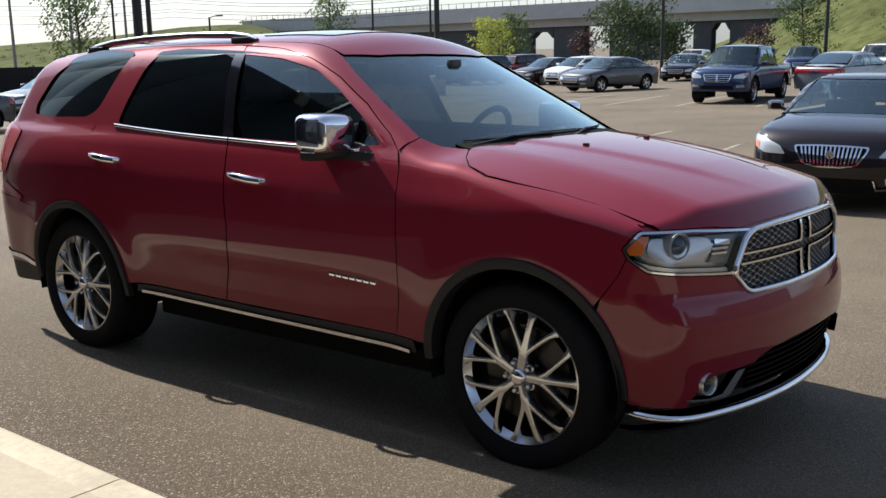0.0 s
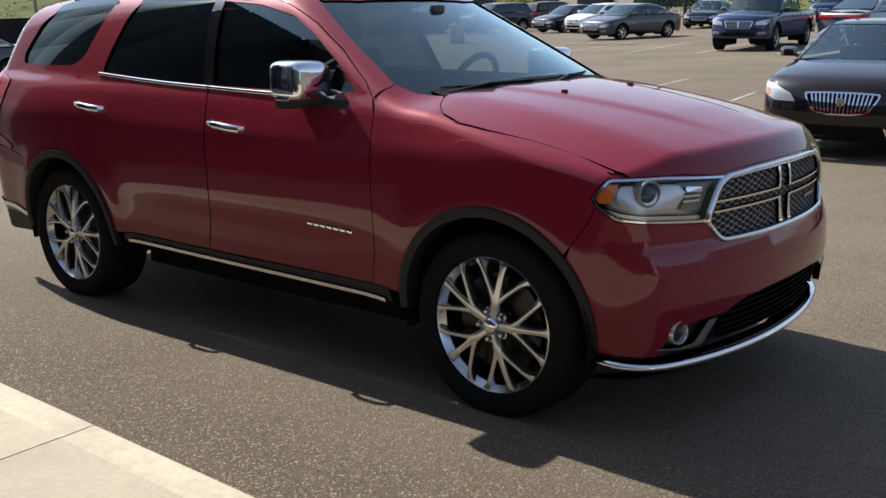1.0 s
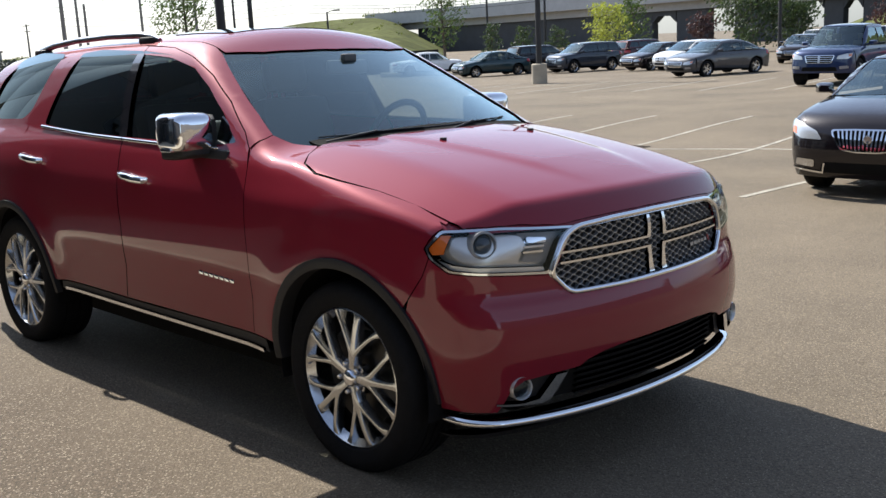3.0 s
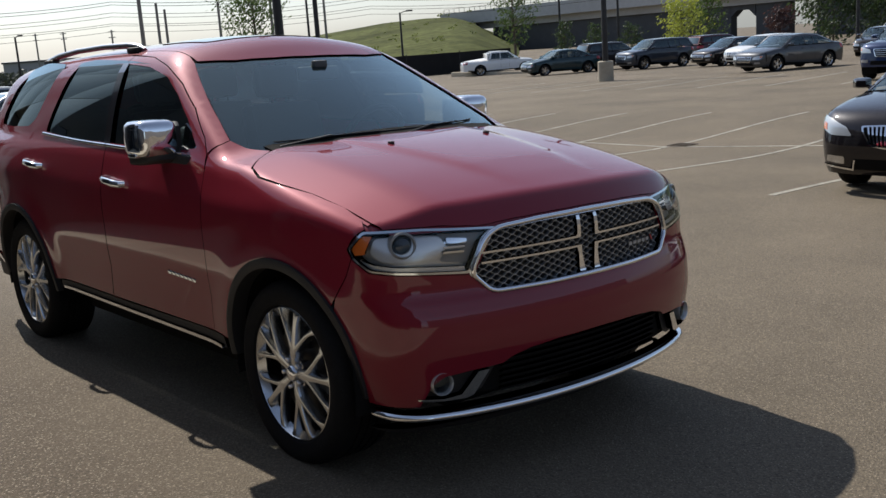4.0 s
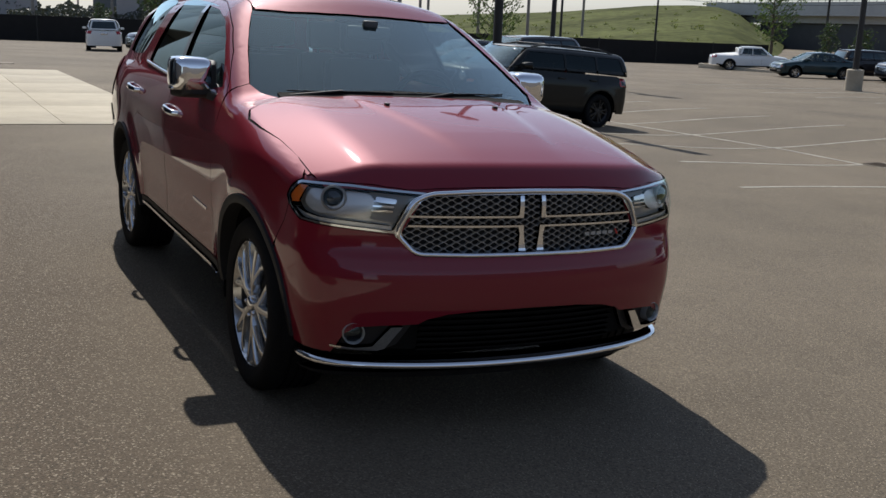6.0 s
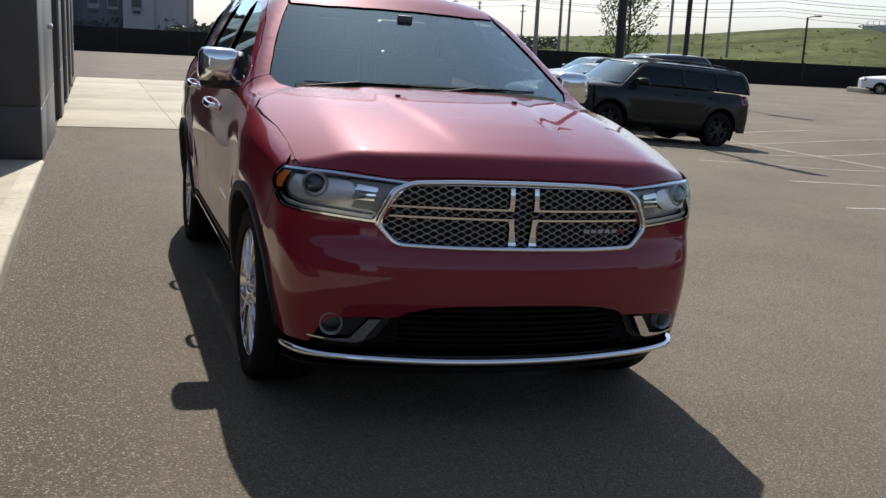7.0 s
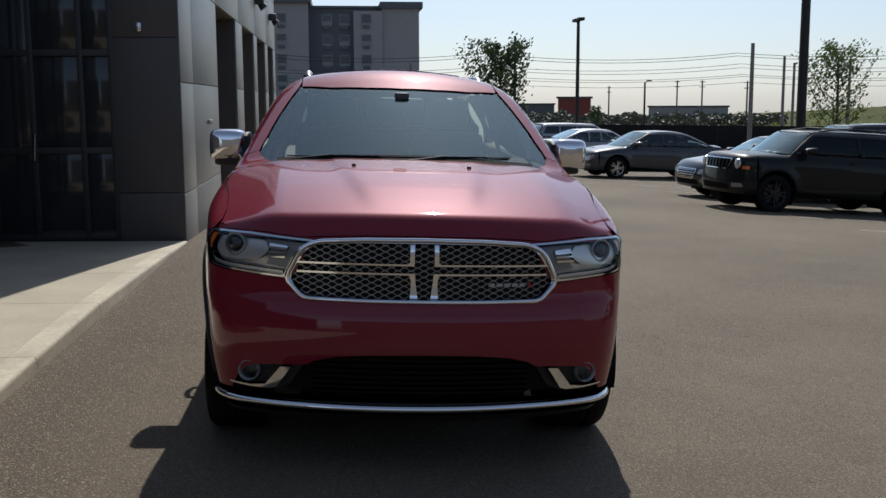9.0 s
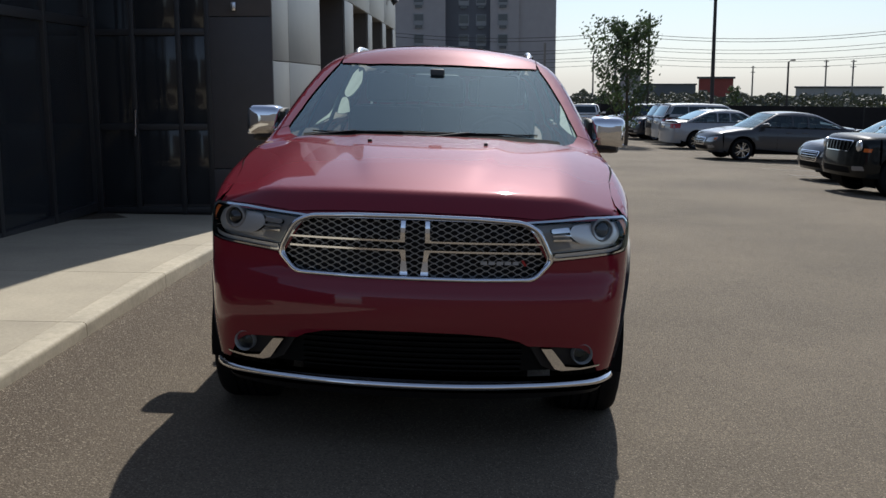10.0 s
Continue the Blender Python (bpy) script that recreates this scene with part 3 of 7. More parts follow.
fender = sides([(0.889, 0.445), (0.9165, 0.6), (0.9195, 0.8), (0.9165, 1.0), (0.9045, 1.17), (0.885, 0.862, 1.238), (0.905, 0.80, 1.27), (0.905, 0.765, 1.283), (1.0, 0.735, 1.247), (1.1, 0.685, 1.24), (1.115, 0.705, 1.236), (1.16, 0.782, 1.22), (1.23, 0.856, 1.19), (1.34, 0.886, 1.153), (1.48, 0.878, 1.133), (1.67, 0.85, 1.11), (1.86, 0.838, 1.072), (1.98, 0.836, 1.03), (2.025, 1.006), (1.966, 0.932), (1.985, 0.9), (1.953, 0.83), (1.889, 0.74)] + arc(WHEEL_F, HUB_Z, ARCH_R, 43, 174, 26))
panel("front_door", shell, SIDE, [door_f, win_f], 0.035, PAINT, suv, mirror=True)
panel("rear_door", shell, SIDE, [door_r, win_r], 0.035, PAINT, suv, mirror=True)
panel("body_side", shell, SIDE, [body_side, win_q], 0.035, PAINT, suv, mirror=True, label="red rear wing, pillars and roof edge")
panel("pillar_base", shell, SIDE, [sides([(0.84, 1.17), (0.95, 1.17), (0.96, 0.84, 1.235), (0.95, 0.76, 1.265), (0.84, 0.775, 1.31), (0.83, 1.25)])], 0.03, PAINT, suv, mirror=True, lift=-0.006, flange=0.0, label="painted base of the windscreen pillar")
panel("rear_bumper_corner", shell, SIDE, [rear_corner], 0.04, PAINT, suv, mirror=True)
panel("fender", shell, SIDE, [fender], 0.028, PAINT, suv, mirror=True)


def tucked(loop, k=1.03):
    """An outline a little larger, so that a pane's edge lies under its frame."""
    c = np.mean(loop, 0)
    return [(c[0] + (u - c[0]) * k, c[1] + (v - c[1]) * (k + 0.02)) for u, v in loop]


PANES = roll_place(shell_pane)
panel("front_window", shell_pane, PANES, [tucked(win_f)], 0.022, SIDE_GLASS, suv, mirror=True, lift=-0.011, flange=0.004, label="lightly tinted door glass")
panel("rear_window", shell_pane, PANES, [tucked(win_r)], 0.026, TINTED, suv, mirror=True, lift=-0.011, flange=0.004, label="dark tinted door glass")
panel("quarter_window", shell_pane, PANES, [tucked(win_q)], 0.026, TINTED, suv, mirror=True, lift=-0.012, flange=0.004, label="dark tinted fixed glass")
pillar = sides([(-0.325, 1.662), (-0.4, 1.664), (-0.28, 1.256), (-0.205, 1.258)])
panel("pillar_trim", shell, SIDE, [pillar], 0.04, GLOSS_BLACK, suv, mirror=True, lift=0.0025, flange=0.006, label="gloss black pillar trim")


def strip(name, line, half, mat, lift, depth, mirror=True, F=shell, place=None, label=""):
    """A narrow trim strip along a line laid on the shell."""
    ln = spline(line, 5)
    up = [(u, v + half) for u, v in ln]
    dn = [(u, v - half) for u, v in ln][::-1]
    return panel(name, F, place or SIDE, [up + dn], 0.03, mat, suv, mirror=mirror, lift=lift, flange=depth, label=label)


def belt(pts):
    def make():
        bm = bmesh.new()
        line = []
        for x, z in spline(pts, 4):
            y = solve(shell, np.array([[x, 0.0, z]]), np.array([[0.0, -1.0, 0.0]]), 1.4)[0][1]
            line.append((x, y - 0.003, z))
        tube(bm, line, 0.0105, 10)
        return bm
    both(make, "belt_moulding", CHROME, suv, "rounded chrome window moulding")


belt([(-1.2, 1.286), (-0.95, 1.272), (-0.6, 1.256), (-0.232, 1.246)])
belt([(-0.222, 1.246), (0.1, 1.238), (0.4, 1.234), (0.66, 1.232)])
strip("sill_moulding", sides([(-0.93, 0.405), (-0.3, 0.402), (0.3, 0.398), (0.97, 0.388)]), 0.0065, CHROME, 0.016, 0.02, label="chrome sill strip")
panel("sill_cladding", shell, SIDE, [sides([(-0.97, 0.438), (0.0, 0.438), (0.99, 0.438), (1.0, 0.382), (0.0, 0.392), (-0.98, 0.396)])], 0.05, BLACK_PLASTIC, suv, mirror=True, lift=0.004, flange=0.05, label="black sill cladding")
strip("rear_bumper_moulding", sides([(-1.97, 0.428), (-2.2, 0.455), (-2.44, 0.47)][::-1]), 0.012, CHROME, 0.008, 0.02, label="chrome bumper strip")
panel("rear_valance", shell, SIDE, [sides([(-1.96, 0.425), (-2.44, 0.462), (-2.4, 0.3), (-1.97, 0.32)])], 0.05, BLACK_PLASTIC, suv, mirror=True, lift=-0.006, flange=0.03)
panel("tail_lamp", shell, SIDE, [rounded(sides([(-2.14, 1.225), (-2.45, 1.24), (-2.47, 0.95), (-2.27, 0.98), (-2.2, 1.1)]), 0.02)], 0.04, RED_LENS, suv, mirror=True, lift=0.006, flange=0.01, label="red tail lamp lens")
panel("bumper_reflector", shell, SIDE, [rounded(sides([(-2.06, 0.84), (-2.3, 0.92), (-2.34, 0.87), (-2.1, 0.81)]), 0.01)], 0.03, RED_LENS, suv, mirror=True, lift=0.006, flange=0.01, label="red marker lens")
# tail, roof, hood
panel("tailgate", shell, BACK, [rounded([(-0.62, 0.5), (0.62, 0.5), (0.7, 1.2), (0.56, 1.66), (-0.56, 1.66), (-0.7, 1.2)], 0.05)], 0.07, PAINT, suv)
panel("roof", shell, down_place(shell), [[(0.27, -0.57), (0.345, -0.4), (0.385, -0.2), (0.4, 0), (0.385, 0.2), (0.345, 0.4), (0.27, 0.57), (-2.1, 0.57), (-2.3, 0.4), (-2.3, -0.4), (-2.1, -0.57)]], 0.05, PAINT, suv)
panel("sunroof", shell, down_place(shell), [rounded([(0.03, -0.38), (0.06, 0.0), (0.03, 0.38), (-0.5, 0.4), (-0.5, -0.4)], 0.05)], 0.05, GLOSS_BLACK, suv, lift=0.004, flange=0.008, label="dark glass sunroof")


def nose_x(y, z):
    return solve(shell_low, np.array([[1.0, y, z]]), np.array([[1.0, 0.0, 0.0]]), 1.6)[0][0]


half_hood = spline([(1.222, 0.0), (1.205, 0.25), (1.165, 0.48), (1.105, 0.66)], 4) + [(1.118, 0.7025), (1.164, 0.78), (1.235, 0.853), (1.344, 0.8838), (1.484, 0.8758), (1.674, 0.8478), (1.864, 0.836), (1.98, 0.8342), (2.03, 0.833)]
half_hood += [(nose_x(y, z) - 0.0005, y) for y, z in ((0.822, 1.001), (0.81, 1.003), (0.76, 1.003), (0.7, 1.003), (0.6, 0.998), (0.52, 0.99), (0.47, 0.992), (0.4, 0.998), (0.3, 1.002), (0.2, 1.005), (0.1, 1.006))]
hood_loop = half_hood + [(nose_x(0, 1.006) - 0.001, 0)] + [(x, -y) for x, y in half_hood[::-1] if y > 0]
panel("hood", shell_low, TOPS, [hood_loop], 0.016, PAINT, suv)


def low_z(x, y):
    return solve(shell_low, np.array([[x, y, 0.6]]), np.array([[0.0, 0.0, 1.0]]), 1.2)[0][2]


# ledge under the hood's side edge: a dark seam, painted by the lamp
for hx, mt in (([(1.3, 0.883), (1.5, 0.874), (1.674, 0.849), (1.84, 0.838)], DARK), ([(1.84, 0.838), (1.93, 0.836), (2.02, 0.834)], PAINT)):
    ledge = [(x, y - 0.02, low_z(x, y - 0.02)) for x, y in hx] + [(x, y + 0.014, low_z(x, y + 0.014)) for x, y in hx[::-1]]
    panel("hood_ledge", shell_low, roll_place(shell_low), [[roll_uv(*q) for q in ledge]], 0.03, mt, suv, mirror=True, lift=-0.005, flange=0.0)
# windscreen: wider than its opening, under the roof edge
screen_half = [(0.40, 0.0), (0.385, 0.2), (0.345, 0.4), (0.275, 0.578), (0.5, 0.655), (0.75, 0.72), (0.91, 0.757), (1.0, 0.728), (1.095, 0.672), (1.16, 0.48), (1.2, 0.25), (1.215, 0.0)]
screen_half = [(x - 0.01 if x < 0.42 else x, y + 0.01 if 0.5 < y else y) for x, y in screen_half]
screen_loop = screen_half + [(x, -y) for x, y in screen_half[-2:0:-1]]
panel("windscreen", shell_screen, down_place(shell_screen), [screen_loop], 0.04, SCREEN, suv, lift=-0.0075, flange=0.005, label="clear windscreen glass with a faint grey-green tint")
cowl = spline([(1.225, 0.0), (1.208, 0.25), (1.168, 0.48), (1.108, 0.665)], 3)
cowl_in = spline([(1.135, 0.0), (1.12, 0.25), (1.08, 0.48), (1.02, 0.67)], 3)
cowl_loop = cowl + cowl_in[::-1]
cowl_loop = [(x, -y) for x, y in cowl[:0:-1]] + cowl + cowl_in[::-1] + [(x, -y) for x, y in cowl_in[1:]]
panel("cowl", shell, down_place(shell), [cowl_loop], 0.05, DARK, suv, lift=-0.006, flange=0.01, label="black plastic cowl")
# front bumper


def wide_y(x, z):
    return solve(shell_low, np.array([[x, 0.0, z]]), np.array([[0.0, 1.0, 0.0]]), 1.4)[0][1]


def nose_pts(pts):
    """Points (y, z) on the nose, or (x, y, z) near its corners, as (turn, z)."""
    return [fan_uv(nose_x(p[0], p[1]), p[0], p[1]) if len(p) == 2 else fan_uv(p[0], math.copysign(wide_y(p[0], p[2]), p[1]), p[2]) for p in pts]


half_b = [(0.0, 0.735), (0.25, 0.735), (0.492, 0.738), (0.572, 0.815), (0.7, 0.828), (2.14, 0.79, 0.838), (2.06, 0.86, 0.848), (1.988, 0.892, 0.896), (1.957, 0.895, 0.83), (1.893, 0.905, 0.738)]
half_b += [(WHEEL_F + ARCH_R * math.cos(radians(a)), 0.9, HUB_Z + ARCH_R * math.sin(radians(a))) for a in (40, 32, 24, 16, 8, 0)]
half_b += [(1.985, 0.88, 0.338), (2.05, 0.86, 0.338), (0.78, 0.342), (0.765, 0.375), (0.745, 0.42), (0.7, 0.452), (0.6, 0.462), (0.475, 0.468), (0.44, 0.488), (0.36, 0.508), (0.22, 0.52), (0.0, 0.524)]


def mirrored(pts):
    return [((p[0], -p[1], p[2]) if len(p) == 3 else (-p[0], p[1])) for p in pts]


bump_loop = nose_pts(half_b) + nose_pts(mirrored(half_b))[::-1]
bl = []
for q in bump_loop:
    if not bl or math.hypot(q[0] - bl[-1][0], q[1] - bl[-1][1]) > 1e-4:
        bl.append(q)
panel("front_bumper", shell_low, NOSE, [bl[:-1] if math.hypot(bl[0][0] - bl[-1][0], bl[0][1] - bl[-1][1]) < 1e-4 else bl], 0.026, PAINT, suv)
low_half = [(0.0, 0.52), (0.22, 0.516), (0.36, 0.504), (0.44, 0.484), (0.475, 0.464), (0.7, 0.448), (0.745, 0.418), (0.775, 0.345), (0.5, 0.335), (0.0, 0.325)]
low_loop = nose_pts(low_half) + nose_pts(mirrored(low_half[1:-1]))[::-1]
panel("lower_grille_backing", shell_low, NOSE, [low_loop], 0.05, DARK, suv, lift=-0.05, flange=0.0, label="black recess behind the lower grille")
for k in range(7):
    z = 0.345 + 0.024 * k
    w = 0.46 if z < 0.47 else 0.4 - (z - 0.47) * 2
    ln = nose_pts([(-w + 2 * w * i / 16, z) for i in range(17)])
    panel("lower_grille_slat", shell_low, NOSE, [[(u, v + 0.004) for u, v in ln] + [(u, v - 0.004) for u, v in ln][::-1]], 0.05, DARK, suv, lift=-0.03, flange=0.02)
lip = [(1.965, 0.89, 0.305), (2.03, 0.88, 0.302), (2.1, 0.84, 0.298), (0.7, 0.293), (0.5, 0.288), (0.25, 0.283), (0.0, 0.282)]
lip_line = nose_pts(lip) + nose_pts(mirrored(lip[:-1]))[::-1]
lip_s = spline(lip_line, 4)
pl = fan_place(shell_low)(np.array([u for u, v in lip_s]), np.array([v for u, v in lip_s]))
nl = slope(shell_low, pl)
bm = bmesh.new()
rows = []
for q, g, i in zip(pl, nl, range(len(pl))):
    end = min(1.0, 0.35 + 0.2 * min(i, len(pl) - 1 - i))
    flat = np.array([g[0], g[1], 0]) / math.hypot(g[0], g[1])
    rows.append([bm.verts.new(tuple(q + flat * lf * end + np.array([0, 0, dz * end]))) for dz, lf in ((0.016, -0.02), (0.0145, 0.006), (0.01, 0.013), (0.002, 0.017), (-0.007, 0.019), (-0.013, 0.013), (-0.013, -0.02))])
for a, b in zip(rows, rows[1:]):
    for k in range(6):
        bm.faces.new((a[k], a[k + 1], b[k + 1], b[k]))
part("bumper_lip", bm, CHROME, suv, "chrome strip along the lower bumper", angle=60)
val = [(1.95, 0.86, 0.3), (2.1, 0.8, 0.3), (0.6, 0.29), (0.0, 0.285), (0.0, 0.18), (0.5, 0.185), (2.05, 0.7, 0.2), (1.93, 0.8, 0.22)]
panel("valance", shell_low, NOSE, [nose_pts(val) + nose_pts(mirrored(val))[::-1]], 0.05, BLACK_PLASTIC, suv, lift=-0.012, flange=0.03, label="black plastic valance")
# fog lamps in black bezels with a chrome blade
bez = nose_pts([(0.49, 0.46), (0.7, 0.445), (0.74, 0.415), (0.768, 0.35), (0.6, 0.343), (0.545, 0.37)])
blade = nose_pts([(0.532, 0.457), (0.576, 0.455), (0.638, 0.374), (0.7, 0.366), (0.785, 0.374), (0.785, 0.367), (0.7, 0.358), (0.62, 0.357), (0.592, 0.366)])
for s in (1, -1):
    fog = new("fog_lamp")
    fog.empty_display_size, fog.parent = 0.05, suv
    tagged(fog, "round fog lamp in a black bezel with a chrome blade")
    for nm, loop, mt, lf in (("bezel", bez, BLACK_PLASTIC, -0.03), ("blade", blade, CHROME, 0.004)):
        panel(nm, shell_low, NOSE, [[(s * u, v) for u, v in loop]], 0.03, mt, fog, lift=lf, flange=0.03)
    c = Vector((nose_x(0.705, 0.425) - 0.018, s * 0.705, 0.425))
    turn = Matrix.Translation(c) @ pose(0, 0, 0, 0, 0, s * 12)
    bm = bmesh.new()
    lathe(bm, [(0.044, -0.03), (0.044, 0.02), (0.042, 0.025), (0.038, 0.018), (0.037, 0.0)], 32, "x")
    part("ring", bm, REFLECTOR, fog, matrix=turn)
    bm = bmesh.new()
    lathe(bm, [(0.001, -0.02), (0.02, -0.018), (0.036, 0.005)], 32, "x")
    part("reflector", bm, DARK_RIM, fog, matrix=turn)
    bm = bmesh.new()
    lathe(bm, [(0.001, 0.02), (0.02, 0.018), (0.037, 0.01)], 32, "x")
    part("lens", bm, LENS, fog, matrix=turn)
# head lamps
hl = [(1.968, 0.892, 0.932), (2.02, 0.848, 1.0), (2.16, 0.72, 1.001), (2.268, 0.49, 0.982), (2.255, 0.567, 0.82), (2.14, 0.79, 0.842), (2.06, 0.862, 0.852), (1.99, 0.892, 0.897)]
hl_uv = nose_pts(hl)
for s in (1, -1):
    lamp = new("head_lamp")
    lamp.empty_display_size, lamp.parent = 0.05, suv
    tagged(lamp, "clear head lamp with a round projector and an amber corner")
    m = [(s * u, v) for u, v in hl_uv]
    panel("housing", shell_low, NOSE, [m], 0.03, REFLECTOR, lamp, lift=-0.05, flange=0.0)
    panel("lens", shell_low, NOSE, [rounded(m, 0.012)], 0.03, LENS, lamp, lift=0.002, flange=0.0)

    def on(pts):
        return [(s * u, v) for u, v in nose_pts(pts)]
    rimw = rounded(m, 0.012)
    cen = np.mean(rimw, 0)
    inner = [(cen[0] + (u - cen[0]) * 0.955, cen[1] + (v - cen[1]) * 0.9) for u, v in rimw]
    panel("surround", shell_low, NOSE, [rimw, inner], 0.02, CHROME, lamp, lift=-0.004, flange=0.05)
    panel("amber_reflector", shell_low, NOSE, [on([(1.975, 0.89, 0.935), (2.02, 0.852, 0.985), (2.055, 0.84, 0.985), (2.04, 0.865, 0.915), (1.995, 0.89, 0.91)])], 0.02, AMBER, lamp, lift=-0.012, flange=0.01, label="amber corner reflector")
    panel("light_guide", shell_low, NOSE, [on([(2.0, 0.88, 0.895), (2.07, 0.855, 0.875), (2.14, 0.785, 0.866), (0.58, 0.846), (0.575, 0.828), (2.14, 0.79, 0.848), (2.06, 0.862, 0.858)])], 0.02, REFLECTOR, lamp, lift=-0.02, flange=0.02)
    panel("bowl", shell_low, NOSE, [rounded(on([(2.06, 0.845, 0.985), (0.72, 0.985), (0.655, 0.975), (0.64, 0.93), (0.69, 0.885), (2.1, 0.815, 0.885), (2.055, 0.852, 0.92)]), 0.02)], 0.02, REFLECTOR, lamp, lift=-0.03, flange=0.03)
    panel("marker", shell_low, NOSE, [rounded(on([(0.638, 0.965), (0.56, 0.955), (0.565, 0.935), (0.64, 0.942)]), 0.008)], 0.02, CHROME, lamp, lift=-0.022, flange=0.03)
    for k in range(3):
        zr = 0.9 + 0.021 * k
        panel("reflector_rib", shell_low, NOSE, [on([(0.655 - 0.004 * k, zr), (0.575 - 0.004 * k, zr - 0.003), (0.575 - 0.004 * k, zr + 0.006), (0.655 - 0.004 * k, zr + 0.009)])], 0.02, CHROME, lamp, lift=-0.028, flange=0.015)
    panel("inner_mask", shell_low, NOSE, [on([(0.66, 0.99), (0.5, 0.975), (0.56, 0.855), (0.66, 0.868), (0.625, 0.93)])], 0.02, LAMP_DARK, lamp, lift=-0.04, flange=0.0)
    c = Vector((nose_x(0.765, 0.942) - 0.055, s * 0.765, 0.942))
    turn = Matrix.Translation(c) @ pose(0, 0, 0, 0, 0, s * 22)
    bm = bmesh.new()
    lathe(bm, [(0.05, -0.02), (0.05, 0.03), (0.043, 0.034), (0.039, 0.02)], 32, "x")
    part("projector_ring", bm, LAMP_DARK, lamp, matrix=turn)
    bm = bmesh.new()
    lathe(bm, [(0.001, 0.045), (0.015, 0.042), (0.03, 0.03), (0.04, 0.012)], 32, "x")
    part("projector", bm, GLOSS_BLACK, lamp, "dark glass projector", matrix=turn)
# painted ledge under the lamps and the hood edge
cen = np.mean(hl_uv, 0)
for s in (1, -1):
    panel("lamp_ledge", shell_low, NOSE, [[(s * (cen[0] + (u - cen[0]) * (1.13 if u > cen[0] else 1.02)), cen[1] + (v - cen[1]) * 1.3) for u, v in hl_uv], [(s * (cen[0] + (u - cen[0]) * 0.97), cen[1] + (v - cen[1]) * 0.95) for u, v in hl_uv]], 0.03, PAINT, suv, lift=-0.009, flange=0.0)
front_ledge = [(y, 1.02) for y in np.linspace(-0.81, 0.81, 21)] + [(y, 0.985) for y in np.linspace(0.81, -0.81, 21)]
panel("hood_ledge", shell_low, NOSE, [nose_pts(front_ledge)], 0.03, PAINT, suv, lift=-0.006, flange=0.0)
# grille
grille = new("grille")
grille.empty_display_size, grille.parent = 0.05, suv
tagged(grille, "chrome grille with a cross bar over dark honeycomb mesh")
gh = [(0.0, 1.002), (0.25, 0.998), (0.44, 0.987), (0.51, 0.955), (0.578, 0.82), (0.497, 0.736), (0.25, 0.733), (0.0, 0.733)]
g_out = rounded(nose_pts(gh) + nose_pts(mirrored(gh[1:-1]))[::-1], 0.03)
gi = [(0.0, 0.98), (0.25, 0.977), (0.433, 0.967), (0.49, 0.94), (0.55, 0.823), (0.488, 0.75), (0.25, 0.745), (0.0, 0.745)]
g_in = rounded(nose_pts(gi) + nose_pts(mirrored(gi[1:-1]))[::-1], 0.03)
panel("surround", shell_low, NOSE, [g_out, g_in], 0.02, CHROME, grille, lift=-0.004, flange=0.035)
gm = [(0.0, 0.992), (0.25, 0.988), (0.436, 0.977), (0.5, 0.947), (0.564, 0.821), (0.492, 0.743), (0.25, 0.739), (0.0, 0.739)]
g_mid = rounded(nose_pts(gm) + nose_pts(mirrored(gm[1:-1]))[::-1], 0.03)
g_fine = []
for (u0, v0), (u1, v1) in zip(g_mid, g_mid[1:] + g_mid[:1]):
    n = max(1, int(math.hypot(u1 - u0, v1 - v0) / 0.03))
    g_fine += [(u0 + (u1 - u0) * i / n, v0 + (v1 - v0) * i / n) for i in range(n)]
bm = bmesh.new()
rim_pts = fan_place(shell_low)(np.array([u for u, v in g_fine]), np.array([v for u, v in g_fine]))
tube(bm, [tuple(q) for q in rim_pts], 0.0105, 10, closed=True)
part("rim", bm, CHROME, grille, "rounded chrome rim")
panel("backing", shell_low, NOSE, [g_out], 0.05, RECESS, grille, lift=-0.065, flange=0.0)
CW, CH = 0.053, 0.0128
bm = bmesh.new()
for j in range(20):
    z0 = 0.742 + j * CH
    line = []
    for i in range(-22, 23):
        s = 1 if (i + j) % 2 else -1
        y = i * CW / 2
        line += [(y - CW * 0.14, z0 + s * CH * 0.34), (y - CW * 0.06, z0 + s * CH * 0.45), (y + CW * 0.06, z0 + s * CH * 0.45), (y + CW * 0.14, z0 + s * CH * 0.34)]
    uv = np.array(line)
    lim = np.interp(uv[:, 1], [0.74, 0.757, 0.825, 0.935, 0.965, 0.98], [0.45, 0.49, 0.55, 0.49, 0.43, 0.25])
    keep = np.abs(uv[:, 0]) < lim
    uv = uv[keep & (uv[:, 1] > 0.746) & (uv[:, 1] < 0.982)] if j not in (0, 19) else uv[keep]
    if len(uv) < 4:
        continue
    p = solve(shell_low, np.stack([np.full(len(uv), 1.0), uv[:, 0], uv[:, 1]], 1), np.tile([1.0, 0, 0], (len(uv), 1)), 1.7)
    rows = []
    for q in p:
        rows.append([bm.verts.new((q[0] + dx, q[1], q[2] + dz)) for dx, dz in ((-0.03, 0.0014), (-0.016, 0.0014), (-0.016, -0.0014), (-0.03, -0.0014))])
    for a, b in zip(rows, rows[1:]):
        for k in range(3):
            bm.faces.new((a[k], a[k + 1], b[k + 1], b[k]))
part("mesh", bm, MESH, grille, "dark honeycomb mesh with bright edges")
